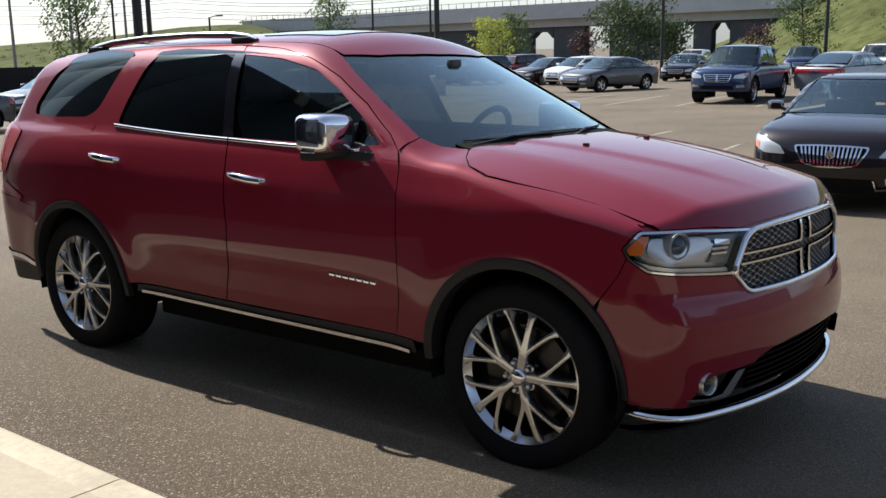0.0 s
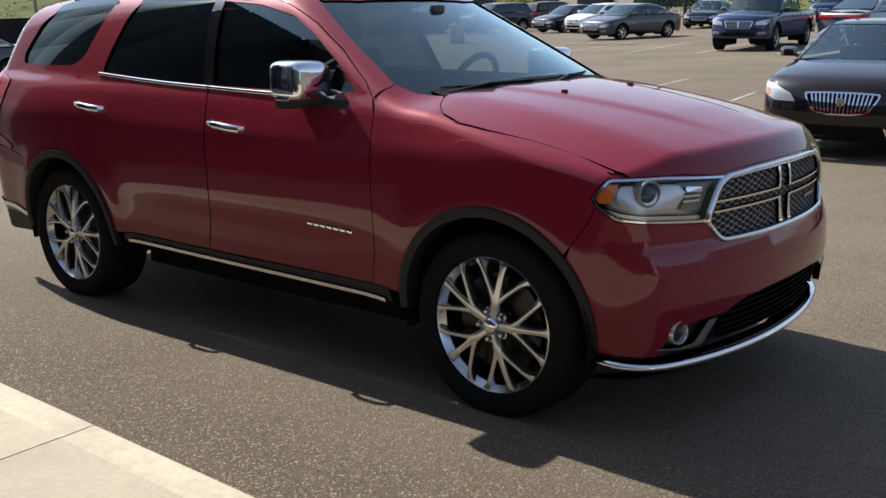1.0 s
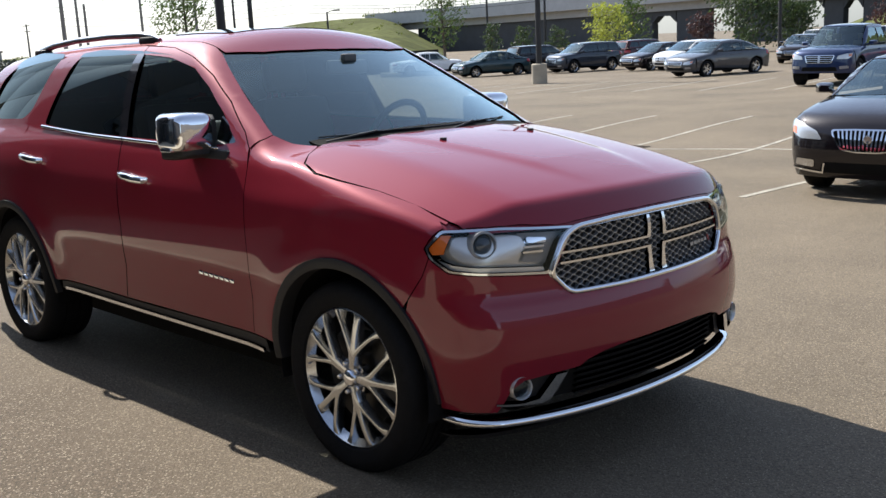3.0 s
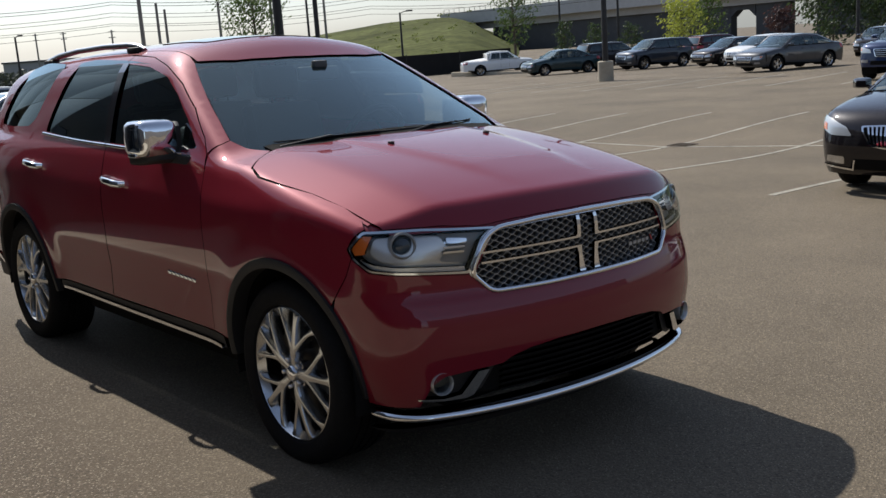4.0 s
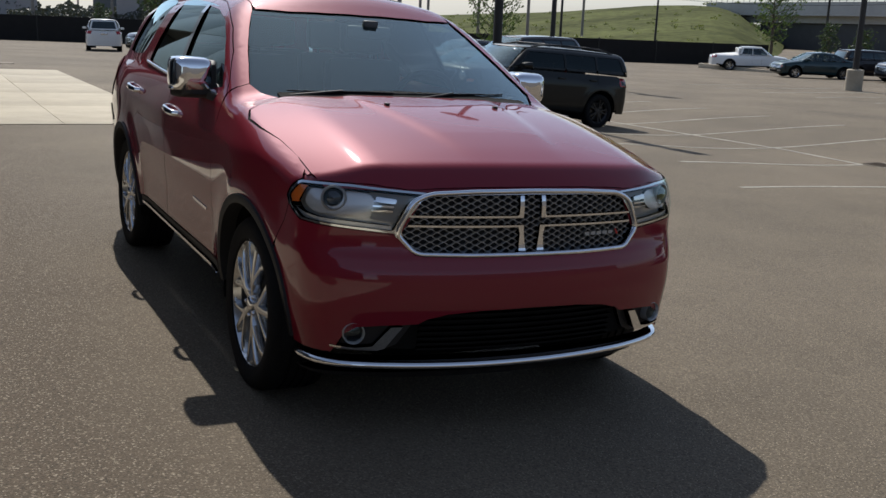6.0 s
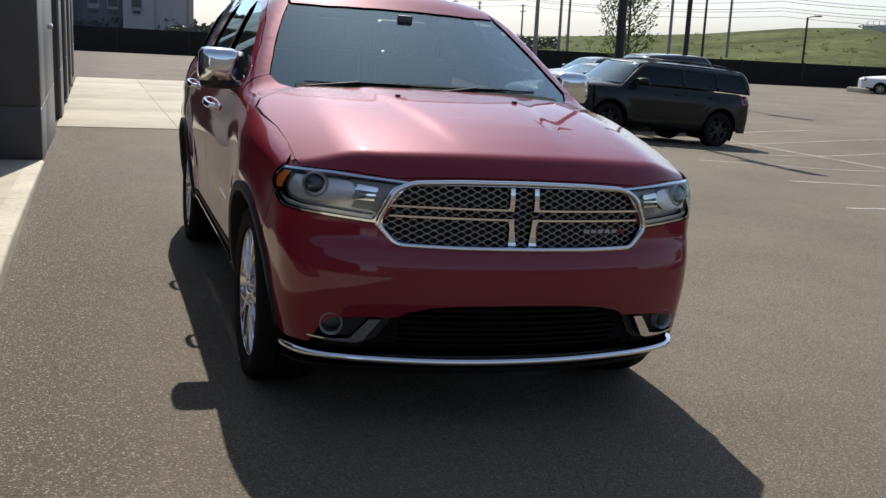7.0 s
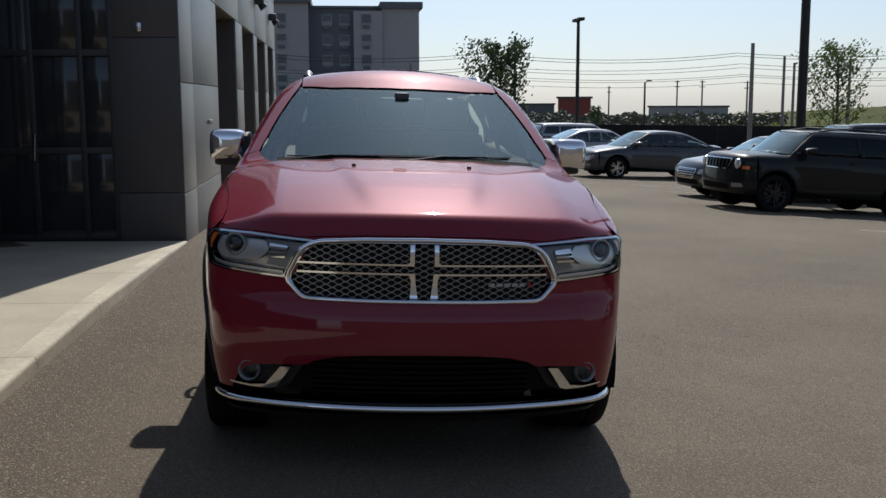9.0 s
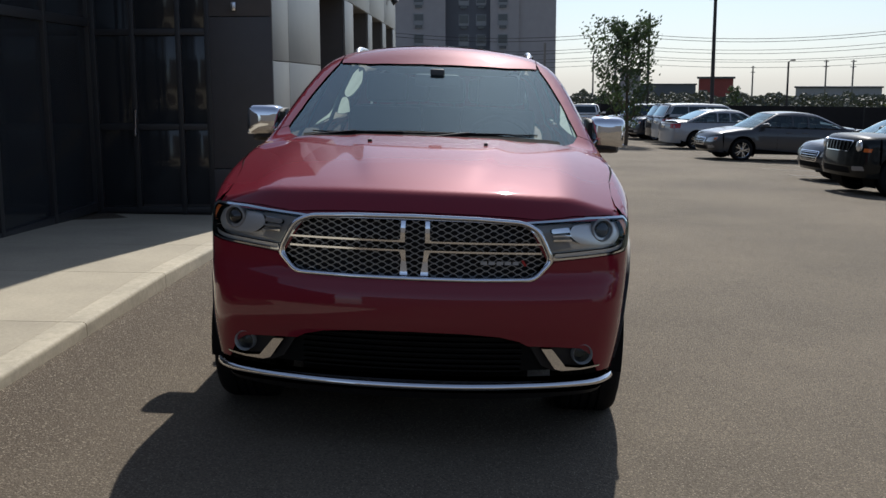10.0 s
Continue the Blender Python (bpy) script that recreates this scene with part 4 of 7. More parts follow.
for s in (1, -1):
    for up in (1, -1):
        zc, zt = (0.889, 0.975) if up > 0 else (0.851, 0.753)
        y_in = 0.052
        arm = nose_pts([(s * 0.515, zc + 0.004), (s * 0.2, zc + 0.004), (s * (y_in + 0.016), zc + 0.004), (s * (y_in + 0.008), zc + up * 0.012), (s * (y_in + 0.006), zt), (s * (y_in - 0.012), zt), (s * (y_in - 0.011), zc - 0.004), (s * 0.2, zc - 0.004), (s * 0.515, zc - 0.004)])
        if up < 0:
            arm = nose_pts([(s * 0.518, zc - 0.004), (s * 0.2, zc - 0.004), (s * (y_in + 0.01), zc - 0.004), (s * (y_in + 0.002), zc - 0.03), (s * (y_in + 0.006), zt), (s * (y_in - 0.026), zt), (s * (y_in - 0.016), zc - 0.03), (s * (y_in - 0.014), zc + 0.004), (s * 0.2, zc + 0.004), (s * 0.518, zc + 0.004)])
        panel("cross_bar", shell_low, NOSE, [arm], 0.02, CHROME, grille, lift=-0.004, flange=0.03)
for k, (y0, y1) in enumerate(((0.27, 0.296), (0.303, 0.329), (0.336, 0.362), (0.369, 0.395), (0.402, 0.426))):
    panel("badge_bar", shell_low, NOSE, [nose_pts([(y0, 0.816), (y1, 0.816), (y1, 0.802), (y0, 0.802)])], 0.05, MESH, grille, lift=-0.01, flange=0.006)
panel("badge_bar", shell_low, NOSE, [nose_pts([(0.436, 0.822), (0.446, 0.822), (0.462, 0.798), (0.45, 0.798)])], 0.05, BADGE_RED, grille, lift=-0.01, flange=0.006)
# wheel arches, wells, underside
for cx, a0, a1 in ((WHEEL_F, -4, 182), (WHEEL_R, -4, 184)):
    outer, inner = arc(cx, HUB_Z, ARCH_R + 0.006, a0, a1, 36), arc(cx, HUB_Z, ARCH_R - 0.034, a0, a1, 36)

    def make(outer=outer, inner=inner):
        bm = bmesh.new()
        rows = []
        for (x0, z0), (x1, z1) in zip(outer, inner):
            y = solve(shell, np.array([[x0, 0.0, z0]]), np.array([[0.0, -1.0, 0.0]]), 1.4)[0][1]
            y = min(y, -0.84)
            rows.append([bm.verts.new(q) for q in ((x0, y + 0.02, z0), (x0, y - 0.012, z0), ((x0 + x1) / 2, y - 0.016, (z0 + z1) / 2), (x1, y - 0.008, z1), (x1, y + 0.06, z1))])
        for a, b in zip(rows, rows[1:]):
            for k in range(4):
                bm.faces.new((a[k], a[k + 1], b[k + 1], b[k]))
        return bm
    both(make, "arch_trim", BLACK_PLASTIC, suv, "black plastic wheel arch trim")

    def well(cx=cx):
        bm = bmesh.new()
        rows = [[bm.verts.new((x, y, z)) for y in (-0.915, -0.45)] for x, z in arc(cx, HUB_Z - 0.01, ARCH_R - 0.012, -12, 192, 34)]
        for a, b in zip(rows, rows[1:]):
            bm.faces.new((a[0], a[1], b[1], b[0]))
        bm.faces.new([r[1] for r in rows])
        return bm
    both(well, "wheel_well", DARK, suv)
bm = boxed(-2.3, 2.0, -0.5, 0.5, 0.22, 0.42, 0.03)
box(bm, -1.0, 0.98, -0.76, 0.76, 0.24, 0.43, 0.02)
part("underbody", bm, DARK, suv)
add_wheels(suv, WHEEL_F, WHEEL_R, 0.914, 0.387, 0.28, 0.25, fancy=True)


# handles, mirrors, rails, wipers, badges
def handle_at(x, z):
    y = solve(shell, np.array([[x, 0.0, z]]), np.array([[0.0, -1.0, 0.0]]), 1.4)[0][1]

    def make():
        bm = bmesh.new()
        tube(bm, [(x - 0.115, y + 0.015, z + 0.008), (x - 0.105, y - 0.022, z + 0.008), (x - 0.05, y - 0.038, z + 0.004), (x + 0.05, y - 0.038, z - 0.003), (x + 0.105, y - 0.022, z - 0.008), (x + 0.115, y + 0.015, z - 0.009)], [0.011, 0.014, 0.0155, 0.0155, 0.014, 0.011], 12)
        bmesh.ops.scale(bm, vec=(1, 1, 1.25), space=Matrix.Translation((0, 0, -z)), verts=bm.verts)
        return bm
    both(make, "door_handle", CHROME, suv, "chrome door handle")


handle_at(-1.195, 1.115)
handle_at(-0.03, 1.075)
for k in range(7):
    x0 = 0.505 + k * 0.0415
    z0 = 0.668 - k * 0.0015
    y = solve(shell, np.array([[x0, 0.0, z0]]), np.array([[0.0, -1.0, 0.0]]), 1.4)[0][1]
    both(lambda: boxed(x0, x0 + 0.033, y - 0.005, y + 0.01, z0 - 0.004, z0 + 0.014, 0.002), "badge_bar", CHROME, suv, "small chrome badge bar")


def mirror_loop(bm, secs):
    rows = []
    for x, y0, y1, z0, z1 in secs:
        ring = []
        for k in range(20):
            t = 2 * math.pi * k / 20
            c, s = math.cos(t), math.sin(t)
            c, s = math.copysign(abs(c) ** 0.42, c), math.copysign(abs(s) ** 0.42, s)
            ring.append(bm.verts.new((x, (y0 + y1) / 2 + c * (y1 - y0) / 2, (z0 + z1) / 2 + s * (z1 - z0) / 2)))
        rows.append(ring)
    for a, b in zip(rows, rows[1:]):
        for k in range(20):
            bm.faces.new((a[k], a[(k + 1) % 20], b[(k + 1) % 20], b[k]))
    bm.faces.new(rows[0])
    bm.faces.new(rows[-1][::-1])
    return bm


for s in (1, -1):
    mir = new("door_mirror")
    mir.empty_display_size, mir.parent = 0.05, suv
    tagged(mir, "door mirror with a chrome cap and black base")
    pieces = []
    bm = mirror_loop(bmesh.new(), [(0.44, -1.06, -0.872, 1.226, 1.39), (0.465, -1.067, -0.868, 1.222, 1.395), (0.57, -1.066, -0.868, 1.222, 1.394), (0.594, -1.06, -0.872, 1.226, 1.389), (0.606, -1.052, -0.878, 1.232, 1.382), (0.614, -1.038, -0.888, 1.243, 1.37), (0.619, -1.015, -0.908, 1.262, 1.352), (0.621, -0.985, -0.94, 1.29, 1.325)])
    pieces.append(("cap", bm, CHROME))
    bm = mirror_loop(bmesh.new(), [(0.455, -1.05, -0.84, 1.185, 1.245), (0.5, -1.045, -0.84, 1.185, 1.243), (0.58, -1.02, -0.85, 1.195, 1.25), (0.605, -0.98, -0.86, 1.21, 1.25)])
    tube(bm, [(0.56, -0.86, 1.205), (0.62, -0.86, 1.2), (0.68, -0.84, 1.195)], [0.03, 0.04, 0.045], 12)
    box(bm, 0.5, 0.74, -0.9, -0.8, 1.16, 1.23, 0.02)
    mirror_loop(bm, [(0.45, -0.88, -0.845, 1.23, 1.38), (0.57, -0.88, -0.845, 1.228, 1.38), (0.6, -0.885, -0.855, 1.24, 1.36)])
    rod(bm, (0.55, -0.86, 1.24), (0.66, -0.83, 1.225), 0.03, 0.035)
    pieces.append(("base", bm, BLACK_PLASTIC))
    bm = bmesh.new()
    prism(bm, [(0.56, 1.255), (0.8, 1.235), (0.62, 1.37)], -0.825, -0.835)
    pieces.append(("sail", bm, GLOSS_BLACK))
    bm = mirror_loop(bmesh.new(), [(0.436, -1.04, -0.86, 1.24, 1.37), (0.434, -1.035, -0.865, 1.245, 1.365)])
    pieces.append(("mirror_glass", bm, CHROME))
    bm = boxed(0.475, 0.56, -1.066, -0.98, 1.225, 1.243, 0.006)
    pieces.append(("turn_signal", bm, SATIN))
    for nm, b, mt in pieces:
        if s < 0:
            bmesh.ops.scale(b, vec=(1, -1, 1), verts=b.verts)
        part(nm, b, mt, mir)


def rail():
    bm = bmesh.new()
    xs = [-0.36, -0.42, -0.55, -0.9, -1.3, -1.6, -1.78, -1.86]
    hs = [0.0, 0.02, 0.035, 0.042, 0.042, 0.035, 0.02, 0.0]
    tube(bm, [(x, -0.555, roof_z(x, -0.555) + h) for x, h in zip(xs, hs)], [0.016, 0.02, 0.019, 0.017, 0.017, 0.019, 0.02, 0.016], 10)
    return bm


both(rail, "roof_rail", SATIN, suv, "grey metal roof rail")


def rail_foot(x):
    return lambda: boxed(x - 0.07, x + 0.07, -0.585, -0.53, roof_z(x, -0.555) - 0.01, roof_z(x, -0.555) + 0.022, 0.01)


both(rail_foot(-0.46), "rail_foot", BLACK_PLASTIC, suv)
both(rail_foot(-1.76), "rail_foot", BLACK_PLASTIC, suv)
for y0, y1, off in ((-0.62, 0.02, 0.0), (-0.02, 0.55, 0.02)):
    bm = bmesh.new()
    pts = []
    for k in range(9):
        y = y0 + (y1 - y0) * k / 8
        x = 1.185 - off - 0.42 * y * y
        pts.append((x - 0.02 * k / 8, y, solve(shell, np.array([[x - 0.02 * k / 8, y, 0.9]]), np.array([[0, 0, 1.0]]), 1.5)[0][2] - 0.003))
    tube(bm, pts, 0.004, 6)
    tube(bm, [(p[0] + 0.008, p[1], p[2] + 0.003) for p in pts[2:7]], 0.004, 6)
    rod(bm, (pts[0][0] + 0.05, pts[0][1], pts[0][2] - 0.02), (pts[3][0] + 0.012, pts[3][1], pts[3][2] + 0.006), 0.006)
    part("wiper", bm, BLACK_PLASTIC, suv)
for y in (-0.28, 0.28):
    z = solve(shell_low, np.array([[1.432, y, 0.9]]), np.array([[0, 0, 1.0]]), 1.5)[0][2]
    bm = boxed(1.424, 1.45, y - 0.01, y + 0.01, z - 0.005, z + 0.01, 0.004)
    part("washer_nozzle", bm, BLACK_PLASTIC, suv)


# cabin
bm = boxed(0.55, 1.12, -0.74, 0.74, 0.9, 1.17, 0.05)
box(bm, 0.5, 0.75, 0.18, 0.58, 1.1, 1.24, 0.05)
part("dashboard", bm, INTERIOR, suv, "black dashboard")
bm = bmesh.new()
pts = [(0.42 + 0.075 * math.sin(t), 0.37 + 0.185 * math.cos(t), 1.2 + 0.17 * math.sin(t)) for t in np.linspace(0, 2 * math.pi, 29)[:-1]]
tube(bm, pts, 0.018, 8, closed=True)
rod(bm, (0.42, 0.37, 1.2), (0.6, 0.37, 1.08), 0.05)
rod(bm, (0.42, 0.2, 1.2), (0.42, 0.54, 1.2), 0.018)
part("steering_wheel", bm, INTERIOR, suv, "black steering wheel")


def seat(x, y, w):
    bm = bmesh.new()
    box(bm, x - 0.25, x + 0.27, y - w / 2, y + w / 2, 0.62, 0.82, 0.06)
    box(bm, -0.08, 0.08, -w / 2, w / 2, 0.0, 0.66, 0.06, Matrix.Translation((x - 0.24, y, 0.75)) @ pose(0, 0, 0, 0, -14))
    box(bm, -0.05, 0.05, -0.14, 0.14, 0.0, 0.2, 0.045, Matrix.Translation((x - 0.41, y, 1.42)) @ pose(0, 0, 0, 0, -8))
    rod(bm, (x - 0.39, y - 0.06, 1.36), (x - 0.41, y - 0.06, 1.46), 0.008)
    rod(bm, (x - 0.39, y + 0.06, 1.36), (x - 0.41, y + 0.06, 1.46), 0.008)
    part("seat", bm, LEATHER, suv, "dark leather seat with a headrest")


for x, ys in ((-0.15, (-0.37, 0.37)), (-1.05, (-0.45, 0.0, 0.45)), (-1.75, (-0.3, 0.3))):
    for y in ys:
        seat(x, y, 0.5 if x > -0.5 else 0.44)
part("cabin_floor", boxed(-2.2, 0.9, -0.8, 0.8, 0.5, 0.64, 0.02), INTERIOR, suv)
bm = boxed(0.46, 0.49, -0.125, 0.125, 1.53, 1.6, 0.015)
box(bm, 0.47, 0.51, -0.04, 0.04, 1.59, 1.63, 0.012)
part("rear_view_mirror", bm, material("mirror_housing", (0.06, 0.062, 0.065), 0.6), suv)
bm = bmesh.new()
box(bm, -1.9, 0.12, -0.44, 0.44, 1.64, 1.66, 0.0)
part("headliner", bm, material("headliner_cloth", (0.3, 0.29, 0.27), 0.9, vary=0.05, scale=50), suv)


# ---- ground, kerb, pavement ----
def gz(x, y):
    """The height of the lot: it falls away from the building, steeper near it."""
    r = math.hypot(x, y)
    w = min(max((r - 3.5) / 8.5, 0), 1)
    w = w * w * (3 - 2 * w)
    far = 0.025 * x - 0.014 * y
    far = max(-2.3, min(far, 0.6))
    dip = 0.2 * math.exp(-((y - 11) / 3.0) ** 2) * min(max((x + 30) / 15, 0), 1)  # the lot drains to a gully here
    return (1 - w) * (0.0132 * x - 0.0361 * y) + w * far - dip - 0.02 * max(0.0, r - 130)


def sheet(name, xs, ys, lift, mat, kind, label, category, height=gz):
    verts = [(x, y, height(x, y) + lift) for y in ys for x in xs]
    n = len(xs)
    faces = [(j * n + i, j * n + i + 1, (j + 1) * n + i + 1, (j + 1) * n + i) for j in range(len(ys) - 1) for i in range(n - 1)]
    me = bpy.data.meshes.new(name)
    me.from_pydata(verts, [], faces)
    me.polygons.foreach_set("use_smooth", [True] * len(me.polygons))
    return tagged(finish(name, me, mat), label, category, kind=kind)


def steps(*spans):
    out = []
    for a, b, s in spans:
        out += list(np.arange(a, b, s))
    return out + [spans[-1][1]]


axis_x = steps((-1500, -300, 300), (-300, -100, 40), (-100, -20, 4), (-20, 16, 0.6), (16, 60, 8), (60, 600, 180))
axis_y = steps((-600, -100, 125), (-100, -16, 12), (-16, -3.4, 0.6), (-3.4, -1.0, 0.1), (-1.0, 16, 0.5), (16, 90, 4), (90, 300, 30), (300, 1500, 300))


def gutter(x, y):
    """The lot with the shallow gutter along the kerb."""
    return gz(x, y) - 0.03 * math.exp(-((y + 1.98) / 0.28) ** 2) * min(max((x + 4.5) / 2, 0), 1)


sheet("ground", axis_x, axis_y, 0.0, ASPHALT, "structure", "worn grey-brown asphalt of a large car park", "ground", gutter)

KERB_Y, WALL_X = -2.045, -5.6


def kerb_h(x):
    return 0.02 + 0.065 * min(max((x + 5.2) / 4.0, 0), 1) - 0.04 * min(max((x + 1.0) / 2.5, 0), 1)


def slab(name, x0, x1, y0, y1, top, mat, parent, drop=0.3, bevel=0.006):
    """A slab whose top follows top(x, y)."""
    bm = bmesh.new()
    box(bm, x0, x1, y0, y1, -drop, 0.0, bevel)
    for v in bm.verts:
        v.co.z += top(v.co.x, v.co.y)
    return part(name, bm, mat, parent, angle=30)


pavement = thing("pavement", "pale concrete pavement slabs with a low kerb", "pavement", kind="structure")
kerb = thing("kerb", "pale concrete kerb that drops towards the building corner", "kerb", kind="structure")
KERB_EDGE = material("trowelled_kerb_concrete", (0.43, 0.375, 0.275), 0.8, vary=0.14, scale=25, noise2=0.18, scale2=1.5, bump=0.25, bump_scale=140)


def cast(name, x0, x1, section, mat, parent):
    """A length of cast concrete: section rows are (y, height over the kerb's foot)."""
    bm = bmesh.new()
    rows = []
    for i in range(4):
        x = x0 + (x1 - x0) * i / 3
        rows.append([bm.verts.new((x, KERB_Y + y, gz(x, KERB_Y) + (kerb_h(x) + z if z > -0.1 else z))) for y, z in section])
    for p, q in zip(rows, rows[1:]):
        for k in range(len(section) - 1):
            bm.faces.new((p[k], p[k + 1], q[k + 1], q[k]))
    for row in (rows[0], rows[-1]):
        bm.faces.new(row)
    return part(name, bm, mat, parent, angle=30)


NOSE_CURVE = [(-0.16, -0.001), (-0.03, -0.001), (-0.018, -0.003), (-0.009, -0.008), (-0.003, -0.017), (0.0, -0.03), (0.004, -0.3), (-0.16, -0.3)]
SLAB_CURVE = [(-6.5, 0.055), (-2.0, 0.02), (-0.16, 0.0), (-0.16, -0.3), (-6.5, -0.3)]
JOINTS = [-5.55] + [0.49 + 1.6 * k for k in range(-3, 8)]
for a, b in zip(JOINTS, JOINTS[1:]):
    cast("kerb_stone", a + 0.004, b - 0.004, NOSE_CURVE, KERB_EDGE, kerb)
    cast("paving_slab", a + 0.004, b - 0.004, SLAB_CURVE, CONCRETE, pavement)
apron = thing("concrete_apron", "wide pale concrete apron beside the building wall", "pavement", kind="structure")
for i in range(5):
    for j in range(2):
        x1, y0 = -10.7 - i * 3.6, -2.1 + j * 1.8
        slab("apron_slab", x1 - 3.594, x1, y0, y0 + 1.794, lambda x, y: gz(x, y) + 0.012, CONCRETE, apron)

# painted parking lines: x at their near end, near and far y
lines = thing("parking_lines", "worn off-white painted parking bay lines", "road marking", kind="structure")
LEAN_X = -0.125  # the bays lean by this much per metre


def painted(pts, w):
    bm = bmesh.new()
    rows = []
    for (x0, y0), (x1, y1) in zip(pts, pts[1:]):
        n = max(2, int(math.hypot(x1 - x0, y1 - y0) / 0.5))
        d = Vector((x1 - x0, y1 - y0)).normalized()
        for i in range(n + 1):
            x, y = x0 + (x1 - x0) * i / n, y0 + (y1 - y0) * i / n
            rows.append([bm.verts.new((x - d.y * s * w / 2, y + d.x * s * w / 2, gz(x - d.y * s * w / 2, y + d.x * s * w / 2) + z)) for s, z in ((-1, -0.01), (-1, 0.004), (1, 0.004), (1, -0.01))])
    for a, b in zip(rows, rows[1:]):
        for k in range(3):
            bm.faces.new((a[k], a[k + 1], b[k + 1], b[k]))
    part("painted_line", bm, LINE, lines, smooth=False)


for x0, y0, x1, y1 in ((1.45, 6.6, 1.1, 12.4), (-1.05, 6.65, -1.2, 12.0), (-3.52, 6.5, -3.7, 13.9)):
    painted([(x0, y0), (x1, y1)], 0.085)
for k in range(16):
    x = -5.78 - 2.29 * k
    painted([(x, 7.4), (x - 0.1, 11.3), (x - 0.15, 15.7)], 0.085)
    if k < 9:
        painted([(-7.6 - 2.45 * k, 24.4), (-8.9 - 2.45 * k, 31.6)], 0.09)
painted([(1.2, 11.7), (-3.3, 11.7), (-5.9, 11.15), (-7.8, 11.45), (-12.0, 11.5), (-37.0, 12.2)], 0.08)
bm = bmesh.new()
lathe(bm, [(0.001, 0.0), (0.24, 0.004), (0.27, 0.0), (0.27, -0.02)], 32, "z")
for k in range(5):
    box(bm, -0.2, 0.2, -0.16 + k * 0.08 - 0.012, -0.16 + k * 0.08 + 0.012, 0.003, 0.012)
drain = part("drain_cover", bm, material("cast_iron", (0.11, 0.085, 0.06), 0.7, metal=0.6, vary=0.2, scale=30))
drain.location = (-5.74, 11.4, gz(-5.74, 11.4) + 0.006)
tagged(drain, "round cast iron drain cover set in the asphalt", "drain cover")
drain2 = new("manhole_cover", drain.data)
drain2.location = (-33.0, 0.3, gz(-33, 0.3) + 0.02)
tagged(drain2, "round cast iron manhole cover in the asphalt", "manhole cover")

# ---- the building: a clad wing along the lot, and an entrance corner ----
CLAD = material("grey_cladding", (0.2, 0.195, 0.185), 0.42, metal=0.35, vary=0.05, scale=3, noise2=0.06, scale2=0.5, each=0.04)
DARK_CLAD = material("charcoal_cladding", (0.075, 0.07, 0.068), 0.45, vary=0.08, scale=4, each=0.05)
FRAME = material("black_frame", (0.03, 0.03, 0.031), 0.45)
SHOP_GLASS = material("dark_window_glass", (0.024, 0.027, 0.03), 0.08, spec=0.45)
wing = thing("wing_wall", "grey metal-clad building wing with deep dark window bays", "building", kind="structure")
HB = 5.6
OPEN = [(-9.3, -12.3), (-13.6, -16.3), (-17.2, -19.8), (-20.8, -23.0)]
Y = -2.06


def clad(x0, x1, z0, z1, y=Y, mat=CLAD, parent=wing):
    part("cladding_panel", boxed(min(x0, x1) + 0.006, max(x0, x1) - 0.006, y - 0.04, y, z0 + 0.006, z1 - 0.006, 0.004), mat, parent)


part("core", boxed(-24.0, WALL_X - 0.06, -9.0, Y - 0.65, -0.6, HB), DARK_CLAD, wing)
rows = [(-0.3, 0.53), (0.53, 1.8), (1.8, 3.0), (3.0, 4.3), (4.3, HB)]
for z0, z1 in rows:
    for x0, x1 in ((WALL_X, -6.65), (-6.65, -9.3)):
        clad(x0, x1, z0, z1)
for z0, z1 in rows[3:]:
    for x0, x1 in zip([-9.3, -12.9, -16.7, -20.3], [-12.9, -16.7, -20.3, -24.0]):
        clad(x0, x1, z0, z1)
part("backing", boxed(-9.3, WALL_X - 0.06, Y - 0.6, Y - 0.045, -0.5, HB), DARK_CLAD, wing)
part("backing", boxed(-24.0, -9.3, Y - 0.6, Y - 0.045, 3.0, HB), DARK_CLAD, wing)
for x0, x1 in zip([-12.3, -16.3, -19.8, -23.0], [-13.6, -17.2, -20.8, -24.0]):
    part("pier", boxed(x1, x0, Y - 0.6, Y - 0.045, -0.6, 3.0), DARK_CLAD, wing)
    for z0, z1 in rows[:3]:
        clad(x0, x1, z0, z1)
for x0, x1 in OPEN:
    part("window_pane", boxed(x1, x0, Y - 0.62, Y - 0.58, 0.1, 3.0), SHOP_GLASS, wing)
    part("window_sill", boxed(x1, x0, Y - 0.6, Y - 0.3, -0.5, 0.1), DARK_CLAD, wing)
    m = (x0 + x1) / 2
    part("window_mullion", boxed(m - 0.03, m + 0.03, Y - 0.6, Y - 0.52, 0.1, 3.0), FRAME, wing)
for x in (-17.0, -21.7):
    bm = boxed(x - 0.12, x + 0.12, Y, Y + 0.2, 3.68, 3.86, 0.03)
    rod(bm, (x, Y + 0.12, 3.7), (x, Y + 0.2, 3.6), 0.07, 0.1)
    tagged(part("wall_lamp", bm, FRAME), "black wall flood lamp under the upper cladding", "wall lamp", "wall lamps")
part("door_latch", boxed(-8.0, -7.9, Y, Y + 0.06, 1.28, 1.34, 0.01), SATIN, wing)

entrance = thing("entrance_wall", "charcoal entrance wall with dark glazed doors in shade", "building", kind="structure")
XA = WALL_X


def upright(y0, y1, z0, z1, mat=DARK_CLAD, d0=-0.05, d1=0.0, name="cladding_panel", parent=entrance):
    part(name, boxed(XA + d0, XA + d1, min(y0, y1) + 0.004, max(y0, y1) - 0.004, z0 + 0.004, z1 - 0.004, 0.003), mat, parent)


